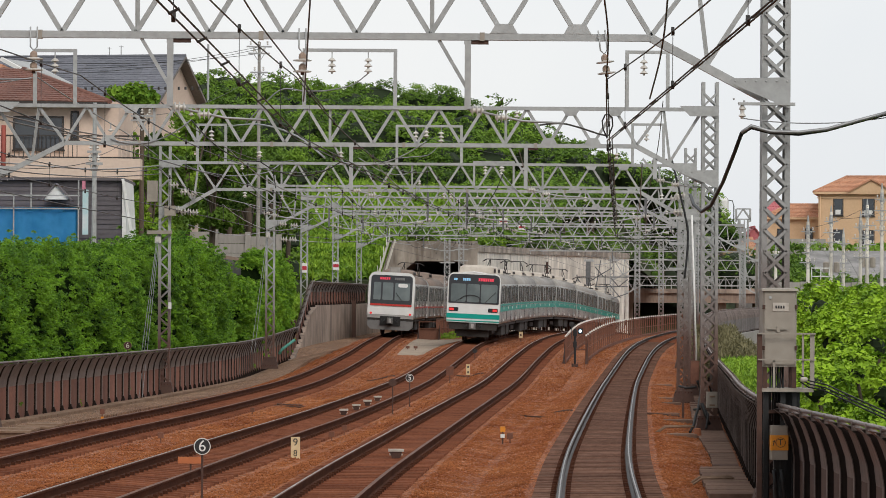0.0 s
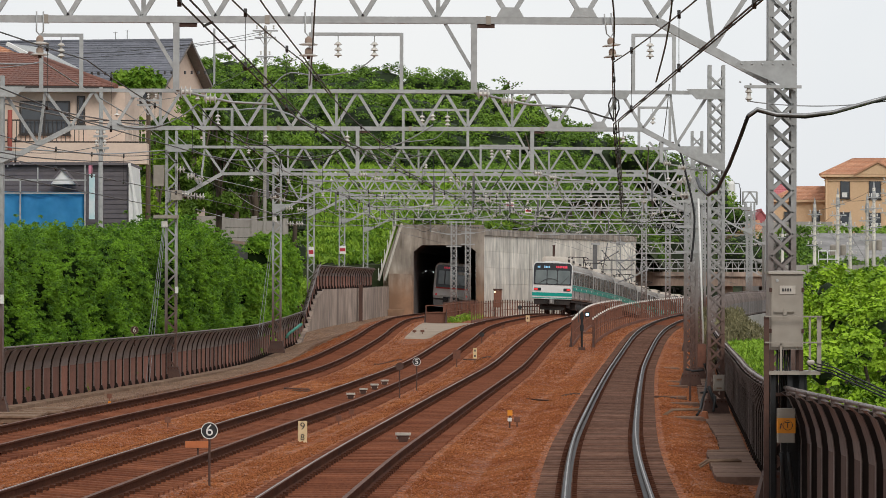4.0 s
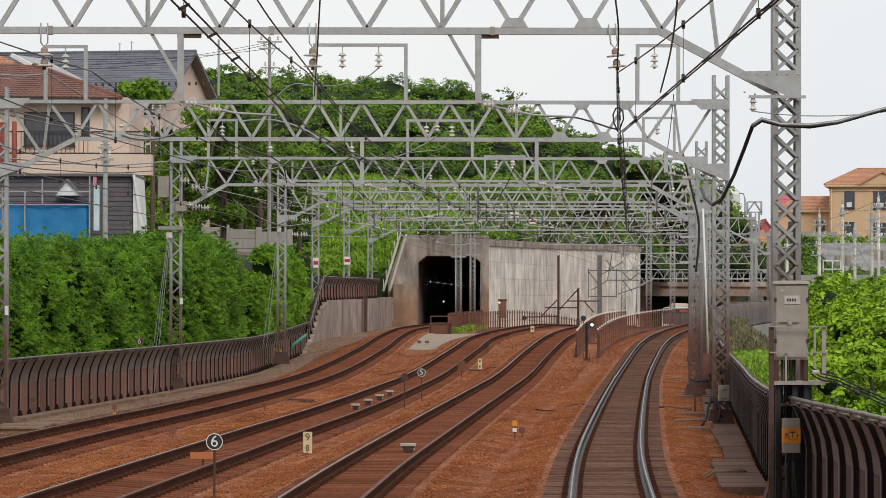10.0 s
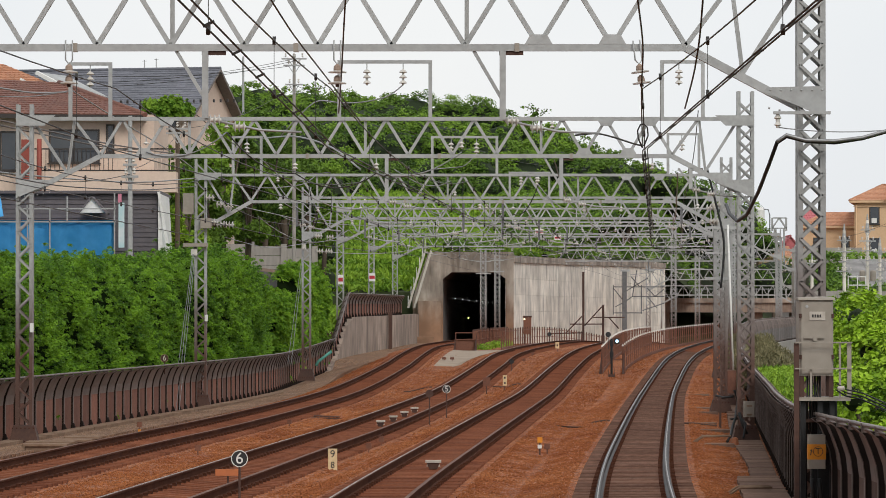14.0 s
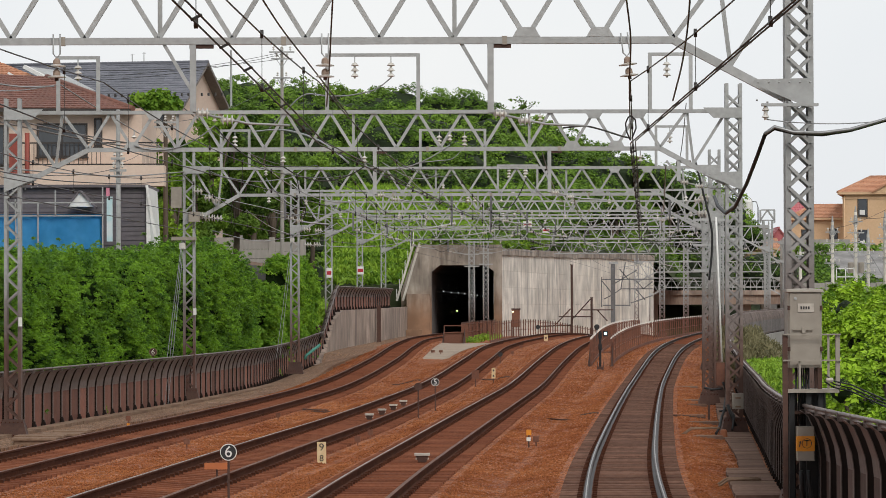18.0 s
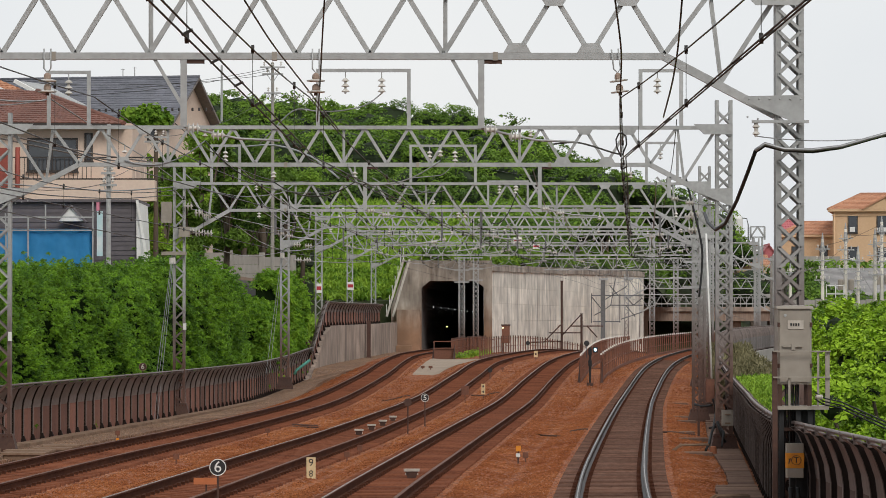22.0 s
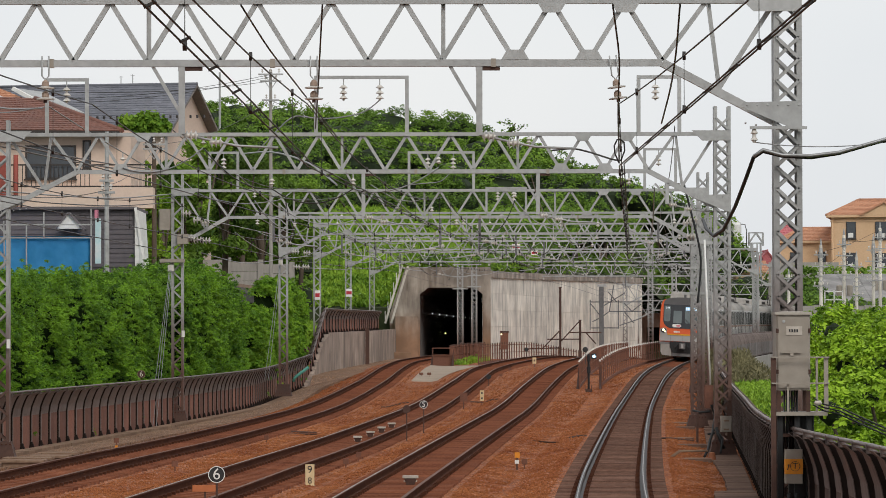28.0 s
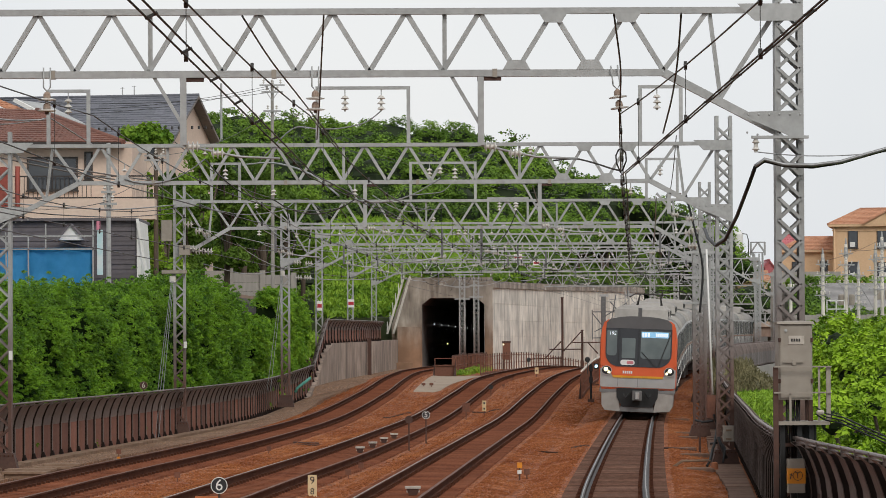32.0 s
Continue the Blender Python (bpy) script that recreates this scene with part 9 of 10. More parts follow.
def orange_front(c):
    y, rk = FRONT_Y - 0.3, 0.06
    nose(c, FRONT_Y, 0.3, TRAIN_ORANGE, CAB_DOME, 0.965, rk)
    face("lower_panel", c, rounded(-1.37, 1.37, 1.06, 1.74, 0.02, 0.08), y + 0.022, 0.03, STEEL, "bare stainless lower front panel", 0.0)
    face("orange_band", c, [(-0.92, 1.47), (0.92, 1.47), (1.0, 1.62), (1.14, 1.78), (1.365, 1.86), (1.365, 2.95), (1.34, 3.2), (1.27, 3.4), (1.14, 3.5), (-1.14, 3.5), (-1.27, 3.4),
                            (-1.34, 3.2), (-1.365, 2.95), (-1.365, 1.86), (-1.14, 1.78), (-1.0, 1.62)], y - 0.012, 0.03, TRAIN_ORANGE, "orange-red front surround", rk)
    face("yellow_band", c, [(-0.9, 1.405), (0.9, 1.405), (0.93, 1.485), (-0.93, 1.485)], y - 0.02, 0.02, TRAIN_YELLOW)
    face("front_mask", c, rounded(-1.2, 1.2, 1.81, 3.24, 0.05, 0.5, 8), y - 0.046, 0.02, TRAIN_BLACK, "glossy black front mask", rk)
    face("dome", c, [(-1.2, 3.2), (1.2, 3.2), (1.18, 3.4), (1.05, 3.53), (0.7, 3.61), (0.3, 3.645), (-0.3, 3.645), (-0.7, 3.61), (-1.05, 3.53), (-1.18, 3.4)], y - 0.03, 0.045, CAB_DOME, "dark grey roof dome", rk)
    face("side_windscreen", c, rounded(-1.16, -0.79, 2.2, 3.12, 0.04, 0.12), y - 0.068, 0.008, CAB_GLASS, "", rk)
    face("door_windscreen", c, rounded(-0.61, -0.12, 2.12, 2.85, 0.04), y - 0.068, 0.008, CAB_GLASS, "", rk)
    face("windscreen", c, rounded(0.07, 1.15, 2.12, 3.12, 0.04, 0.12), y - 0.068, 0.008, CAB_GLASS, "", rk)
    for x in (-0.72, 0.0):
        bm = bmesh.new()
        bar(bm, (x, y - 0.069, 1.83), (x, y - 0.069 + rk * 1.38, 3.2), 0.018, 0.01)
        part("door_joint", bm, BLACK, c)
        bm = bmesh.new()
        bar(bm, (x, y - 0.045, 1.08), (x, y - 0.045, 1.4), 0.012, 0.01)
        part("panel_joint", bm, SKIRT, c)
    text_on("195", 0.17, Matrix.Translation((-0.95, y - 0.08 + rk * 1.8, 3.0)) @ FACING, LED_WHITE, c, "number_display")
    face("destination_display", c, rounded(0.09, 1.07, 2.88, 3.09, 0.02), y - 0.078, 0.006, LED_BLUE, "lit blue and white destination display", rk)
    bars(c, "display_text", 0.1, 0.4, 2.91, 3.06, y - 0.09, rk, LED_WHITE, 3)
    bars(c, "display_text", 0.6, 1.05, 2.92, 3.05, y - 0.09, rk, LED_WHITE, 6)
    face("badge", c, rounded(-0.65, -0.13, 1.87, 2.06, 0.09), y - 0.07, 0.008, TRAIN_WHITE, "white oval badge with a pink patch", rk)
    face("badge_patch", c, rounded(-0.42, -0.17, 1.91, 2.02, 0.05), y - 0.079, 0.005, surface("pink_patch", (0.6, 0.2, 0.22), None, 0.5), "", rk)
    bars(c, "running_number", -0.56, -0.2, 1.56, 1.66, y - 0.042, rk, TRAIN_WHITE, 5)
    for s in (-1, 1):
        ring = [(s * 1.14 + 0.2 * math.cos(6.28318 * i / 14), 1.655 + 0.175 * math.sin(6.28318 * i / 14)) for i in range(14)]
        face("headlight_rim", c, ring, y - 0.044, 0.014, STEEL)
        ring = [(s * 1.14 + 0.17 * math.cos(6.28318 * i / 14), 1.665 + 0.145 * math.sin(6.28318 * i / 14)) for i in range(14)]
        face("headlight_housing", c, ring, y - 0.06, 0.012, TRAIN_BLACK)
        for dx, dz, r in ((1.16, 1.7, 0.075), (1.05, 1.6, 0.05)):
            bm = bmesh.new()
            lathe(bm, [(0.01, 0), (r, -0.004), (r, -0.02), (0.01, -0.03)], (s * dx, y - 0.06, dz), 14, 0, "y")
            part("headlight", bm, HEADLAMP, c, "lit round headlight")
    wiper(c, (0.1, 2.36), (0.62, 1.84), y - 0.1, rk)
    wiper(c, (0.72, 1.86), (1.16, 3.04), y - 0.1, rk)
    face("cab_gap", c, rounded(-1.37, 1.37, 0.86, 1.065, 0.03), y + 0.03, 0.03, SKIRT, "dark grey buffer band")
    for s in (-1, 1):
        bm = bmesh.new()
        ring = [(s * 0.72, 0.87), (s * 1.33, 0.87), (s * 1.31, 0.4), (s * 1.2, 0.22), (s * 0.62, 0.18)]
        ring = ring if s > 0 else ring[::-1]
        hull(bm, [(x * 0.98, y - 0.05 + abs(x) * 0.06, z) for x, z in ring], [(x, y + 1.2, z) for x, z in ring])
        part("skirt", bm, COOLER_GREY, c, "pale grey metal skirt")
    bm = bmesh.new()
    prism(bm, [(-0.62, 0.18), (0.62, 0.18), (0.6, 0.36), (-0.6, 0.36)], y - 0.02, y + 0.4)
    part("skirt_lip", bm, SKIRT, c)
    face("skirt_recess", c, [(-0.76, 1.03), (0.76, 1.03), (0.74, 0.7), (0.55, 0.36), (-0.55, 0.36), (-0.74, 0.7)], y - 0.005, 0.05, BLACK)
    coupler(c, y - 0.06, 0.78)
    bm = bmesh.new()
    box(bm, -0.07, 0.07, y + 0.75, y + 1.0, 3.6, 3.95, b=0.02)
    part("aerial", bm, CAB_DOME, c)


def teal_front(c):
    y, rk = FRONT_Y - 0.22, 0.03
    nose(c, FRONT_Y, 0.22, STEEL, TRAIN_WHITE, 0.985, rk)
    face("front_panel", c, rounded(-1.38, 1.38, 1.0, 3.58, 0.34, 0.05), y, 0.02, TRAIN_WHITE, "white front panel", rk)
    face("front_mask", c, rounded(-1.32, 1.32, 1.98, 3.5, 0.26, 0.05), y - 0.022, 0.02, TRAIN_BLACK, "large dark front window mask", rk)
    for a, b in ((-1.2, -0.42), (-0.36, 0.3), (0.36, 1.22)):
        face("windscreen", c, rounded(a, b, 2.05, 3.0, 0.08), y - 0.043, 0.008, CAB_GLASS, "", rk)
    face("destination_display", c, rounded(0.15, 1.05, 3.12, 3.36, 0.02), y - 0.045, 0.006, TRAIN_BLACK, "dark sign with lit red lettering", rk)
    bars(c, "display_text", 0.2, 1.02, 3.16, 3.32, y - 0.053, rk, LED_RED, 7)
    bars(c, "display_text", -0.62, -0.2, 3.16, 3.3, y - 0.045, rk, LED_BLUE, 4)
    bars(c, "display_text", -1.08, -0.88, 3.16, 3.28, y - 0.045, rk, LED_BLUE, 2)
    for s in (-1, 1):
        face("tail_light_housing", c, rounded(min(s * 0.78, s * 1.28), max(s * 0.78, s * 1.28), 1.56, 1.76, 0.03), y - 0.024, 0.015, TRAIN_BLACK)
        bm = bmesh.new()
        box(bm, s * 1.13 - 0.12, s * 1.13 + 0.12, y - 0.05, y - 0.034, 1.6, 1.72, b=0.006)
        part("tail_light", bm, TAIL, c, "lit red tail light")
    face("teal_band", c, rounded(-1.385, 1.385, 1.2, 1.44, 0.02), y - 0.022, 0.012, TEAL, "teal band", 0)
    face("teal_line", c, rounded(-1.385, 1.385, 1.04, 1.1, 0.01), y - 0.022, 0.012, TEAL, "", 0)
    wiper(c, (0.55, 2.0), (1.15, 2.62), y - 0.07, rk)
    wiper(c, (-0.9, 2.1), (-0.5, 2.35), y - 0.07, rk)
    bm = bmesh.new()
    tube(bm, [(-0.15 + 0.55 * math.cos(a), y - 0.06, 2.12 + 0.3 * math.sin(a)) for a in np.linspace(0.3, 2.9, 9)], 0.02, 5)
    part("wiper_arc", bm, BLACK, c)
    face("buffer_beam", c, rounded(-1.25, 1.25, 0.62, 0.985, 0.05), y + 0.12, 0.03, UNDER)
    coupler(c, y - 0.02, 0.82)
    bm = bmesh.new()
    box(bm, -0.85, 0.85, y + 0.35, y + 0.5, 0.25, 0.6, b=0.03)
    part("guard_plate", bm, UNDER, c)


def red_front(c):
    y, rk = FRONT_Y - 0.3, 0.05
    nose(c, FRONT_Y, 0.3, STEEL, TRAIN_WHITE, 0.975, rk)
    face("front_panel", c, rounded(-1.36, 1.36, 1.2, 3.68, 0.42, 0.1), y, 0.02, TRAIN_WHITE, "white rounded front panel", rk)
    face("front_mask", c, rounded(-1.22, 1.22, 1.82, 3.5, 0.2, 0.06), y - 0.022, 0.02, TRAIN_BLACK, "glossy black front mask", rk)
    for a, b in ((-1.05, -0.62), (-0.52, 0.1), (0.2, 1.08)):
        face("windscreen", c, rounded(a, b, 2.05, 3.08, 0.06), y - 0.043, 0.008, CAB_GLASS, "", rk)
    face("red_line", c, rounded(-1.22, 1.22, 1.71, 1.82, 0.01), y - 0.024, 0.014, TRAIN_RED, "red line under the mask", 0)
    bars(c, "display_text", -0.72, -0.1, 3.24, 3.38, y - 0.045, rk, LED_RED, 5)
    bars(c, "display_text", 0.15, 0.75, 3.24, 3.38, y - 0.045, rk, SKIRT, 5)
    face("badge", c, rounded(0.38, 0.95, 2.82, 3.04, 0.1), y - 0.052, 0.008, TRAIN_WHITE, "white oval badge", rk)
    for s in (-1, 1):
        face("tail_light_housing", c, rounded(min(s * 0.85, s * 1.34), max(s * 0.85, s * 1.34), 1.16, 1.34, 0.06), y - 0.024, 0.02, TRAIN_WHITE)
        bm = bmesh.new()
        lathe(bm, [(0.01, 0), (0.07, -0.004), (0.07, -0.02), (0.01, -0.03)], (s * 1.15, y - 0.044, 1.25), 12, 0, "y")
        part("tail_light", bm, TAIL, c, "lit red tail light")
    face("buffer_beam", c, rounded(-1.34, 1.34, 0.85, 1.18, 0.04), y + 0.06, 0.03, UNDER)
    bm = bmesh.new()
    ring = [(-1.33, 0.84), (1.33, 0.84), (1.33, 0.5), (1.1, 0.3), (-1.1, 0.3), (-1.33, 0.5)]
    hull(bm, [(x, y + 0.02, z) for x, z in ring], [(x, y + 1.0, z) for x, z in ring])
    part("skirt", bm, SKIRT, c, "blue-grey skirt")
    face("skirt_recess", c, [(-0.6, 1.1), (0.6, 1.1), (0.6, 0.55), (-0.6, 0.55)], y - 0.0, 0.04, BLACK)
    coupler(c, y - 0.04, 0.85)
    wiper(c, (0.25, 2.5), (0.75, 1.9), y - 0.07, rk)
    bm = bmesh.new()
    box(bm, -0.2, 0.4, y + 0.6, y + 1.8, 3.6, 4.0, b=0.05)
    part("roof_box", bm, ROOF_GREY, c)


def build_car(label, group, stripe, roof, units, unit_mat, front=None, panto=()):
    c = thing("train_car", None, label, "train", group)
    part("body", body_shell(-9.75, 9.75, 0, 1), [STEEL, roof], c)
    side_pieces(c, stripe)
    roof_units(c, units, unit_mat)
    underframe(c)
    for yy in panto:
        pantograph(c, yy)
    if front:
        front(c)
    bm = bmesh.new()
    box(bm, -0.6, 0.6, 9.76, 10.22, 0.95, 3.2, b=0.08)
    part("gangway", bm, BLACK, c)
    return c


MOVES = []


def run_train(k, path, n, lead, trailer, trailer_b):
    """Places the cars of one train behind each other on line k and keeps their rows for the end of the file."""
    for i in range(n):
        rows = []
        for t, d in path:
            y = d + 10.1 + 19.95 * i
            a, b = on_line(k, y - 6.9), on_line(k, y + 6.9)      # the car rides on its two bogies
            run = b - a
            rows.append((t, Matrix.Translation((a + b) / 2) @ pose(0, 0, 0, math.degrees(math.asin(run.z / run.length)), lean(k, y), -math.degrees(math.atan2(run.x, run.y)))))
        if i == 0:
            c = lead
        else:
            c = copy_thing(trailer if i % 2 else trailer_b, rows[0][1])
        c.matrix_basis = rows[0][1]
        MOVES.append((c, rows))
    for o in (trailer, trailer_b):          # the patterns that were copied
        for q in (*o.children_recursive, o):
            bpy.data.objects.remove(q)


def steady(points, step=1.0):
    """Distances along a train's run at even steps from a few timed ones."""
    f = smooth(points)
    return [(t, f(t)) for t in [i * step for i in range(int(32 / step) + 1)]]


TEAL_STRIPE = ((1.62, 1.86, TEAL), (1.91, 2.0, TEAL))
teal = dict(label="stainless commuter train car with teal bands", group="cars of the teal train", stripe=TEAL_STRIPE, roof=ROOF_GREY, unit_mat=CREAM)
run_train(2, steady([(0, 206), (2, 240), (3.5, 267), (6, 308), (7.5, 336), (9, 362), (12, 412), (16, 460), (20, 480), (32, 485)]), 6,
          build_car(front=teal_front, units=((-8.6, -6.0, 1.8, 0.44), (-4.4, -1.8, 1.8, 0.42), (3.2, 6.0, 1.6, 0.3)), **teal),
          build_car(units=((-6.4, -3.6, 1.6, 0.3), (3.6, 6.4, 1.6, 0.3)), panto=(-8.0, 8.0), **teal),
          build_car(units=((-6.4, -3.6, 1.6, 0.3), (3.6, 6.4, 1.6, 0.3)), **teal))
redt = dict(label="stainless commuter train car with a white front and red line", group="cars of the red-lined train", stripe=((1.62, 1.72, TRAIN_RED),), roof=ROOF_BROWN, unit_mat=ROOF_BROWN)
run_train(1, steady([(0, 232), (1, 248), (2, 265), (3, 283), (3.5, 292), (6, 330), (9, 352), (14, 360), (32, 361)]), 3,
          build_car(front=red_front, units=((-2.2, 2.2, 1.8, 0.35),), **redt),
          build_car(units=((-2.2, 2.2, 1.8, 0.35),), panto=(-7.5,), **redt), build_car(units=((-2.2, 2.2, 1.8, 0.35),), **redt))
orng = dict(label="stainless commuter train car with brown and orange trim", group="cars of the orange train", stripe=((1.9, 1.99, surface("brown_trim", (0.30, 0.17, 0.11), None, 0.5)),), roof=ROOF_GREY, unit_mat=COOLER_GREY)
run_train(4, steady([(0, 470), (12, 468), (18, 450), (22, 393), (25, 314), (28, 233), (28.5, 219), (29, 206), (29.5, 194.5), (30, 184), (31, 162.5), (32, 143.5)], 0.5), 8,
          build_car(front=orange_front, units=((-6.6, -2.2, 2.0, 0.44), (2.0, 6.4, 2.0, 0.44)), **orng),
          build_car(units=((-2.4, 2.4, 2.0, 0.45),), panto=(-7.8,), **orng), build_car(units=((-2.4, 2.4, 2.0, 0.45),), **orng))


# ---- cables, hangers and small iron work ----
def span(pts, r, mat, name, label, cat="cable", group="feeder cables", sides=5):
    bm = bmesh.new()
    tube(bm, pts, r, sides)
    return tagged(part(name, bm, mat), label, cat, group)


def hanger(x, y, z, tilt=0.0):
    """A U-bolt with two porcelain discs under a truss."""
    th = thing("insulator_hanger", Matrix.Translation((x, y, z)) @ pose(0, 0, 0, 0, tilt, 0), "steel U-bolt hanger with two white porcelain insulators", "insulator", "hangers under the portal")
    bm = bmesh.new()
    tube(bm, [(-0.05, 0, 0.12), (-0.05, 0, -0.17), (0, 0, -0.23), (0.05, 0, -0.17), (0.05, 0, 0.12)], 0.012, 5)
    part("u_bolt", bm, GALV_CLEAN, th)
    for k in range(2):
        bm = bmesh.new()
        z0 = -0.23 - k * 0.16
        lathe(bm, [(0.02, z0), (0.05, z0 - 0.03), (0.055, z0 - 0.08), (0.05, z0 - 0.09)], (0, 0, 0), 10)
        part("cap", bm, CONCRETE_RUST, th)
        bm = bmesh.new()
        lathe(bm, [(0.05, z0 - 0.09), (0.135, z0 - 0.11), (0.13, z0 - 0.125), (0.04, z0 - 0.13)], (0, 0, 0), 14)
        part("disc", bm, CERAMIC, th)
    bm = bmesh.new()
    bar(bm, (0, 0, -0.5), (0, 0, -0.56), 0.05)
    part("clamp", bm, BROWN_STEEL, th)


for px in (-5.40, -1.51):
    hanger(px, 57.3, 6.58)
hanger(2.84, 57.3, 6.58, -7)


def drop_arm(x, y, z, h, w, label, s=-1):
    """A drop bracket under a truss: a vertical angle with a diagonal stay and pull-off insulators."""
    th = thing("drop_bracket", Matrix.Translation((x, y, z)), label, "bracket", "drop brackets")
    bm = bmesh.new()
    box(bm, -0.045, 0.045, -0.05, 0.03, -h, 0.0)
    part("drop_post", bm, GALV_CLEAN, th)
    bm = bmesh.new()
    bar(bm, (s * w, 0, 0.0), (0, 0, -h * 0.72), 0.05)
    part("stay", bm, GALV_CLEAN, th)
    bm = bmesh.new()
    box(bm, -0.05, 0.3, -0.03, 0.03, -0.06, 0.0)
    part("shelf", bm, BROWN_STEEL, th)
    for k, dx in ((0, 0.16), (1, 0.52)):
        bm = bmesh.new()
        insulator(bm, (dx - 0.12, 0, -h - 0.02 - 0.1 * k), 3, 0.085, 0.065, "x")
        part("pull_off_insulator", bm, CERAMIC, th, "ribbed white insulator")
    bm = bmesh.new()
    tube(bm, [(0, 0, -h), (0.8, 0, -h - 0.17), (1.4, 0, -h - 0.2)], 0.018, 5)
    part("pull_off_rod", bm, GALV_CLEAN, th)


drop_arm(0.89, 57.4, 6.55, 1.0, 0.42, "grey steel drop bracket under the near truss")
drop_arm(-3.43, 57.4, 6.55, 0.98, 0.42, "grey steel drop bracket under the near truss")
drop_arm(-1.33, 96, 6.55, 1.05, 0.4, "grey steel drop bracket under the second truss")
drop_arm(2.91, 96, 6.55, 1.0, 0.4, "grey and yellow drop bracket under the second truss")
drop_arm(6.05, 96, 6.3, 0.5, 0.3, "short drop bracket at the haunch")

# heavy insulated feeder on the right, looping down to the mast
span([(6.97, 57.00, 5.51), (6.56, 57.00, 5.40), (6.07, 57.00, 5.26), (5.67, 57.00, 5.20), (5.26, 57.00, 5.22), (4.98, 57.00, 5.29), (4.84, 57.00, 5.20), (4.81, 58.00, 4.93), (4.81, 60.00, 4.58), (4.79, 62.00, 4.29), (4.79, 64.00, 4.24), (4.81, 66.00, 4.41), (4.90, 68.00, 4.62)], 0.03, BLACK, "feeder_cable", "thick black feeder cable looping down beside the portal")
span([(6.96, 56.93, 5.52), (6.56, 56.93, 5.41), (6.07, 56.93, 5.27), (5.66, 56.93, 5.22), (5.25, 56.93, 5.23), (4.97, 56.93, 5.31), (4.83, 56.93, 5.21)], 0.027, WIRE_PALE, "feeder_sleeve", "pale aluminium wire bound along the feeder cable")
span(sag((4.85, 57.00, 5.42), (6.97, 57.00, 5.45), 0.08), 0.008, WIRE_PALE, "span_wire", "thin stay wire above the feeder cable")
th = thing("feeder_bracket", None, "steel side arm with a porcelain insulator on the portal post", "bracket")
bm = bmesh.new()
box(bm, 4.79, 5.61, 56.95, 57.05, 5.61, 5.65)
part("arm", bm, GALV_CLEAN, th)
bm = bmesh.new()
insulator(bm, (4.85, 57.0, 5.61), 2, 0.055, 0.1)
part("insulator", bm, CERAMIC, th)

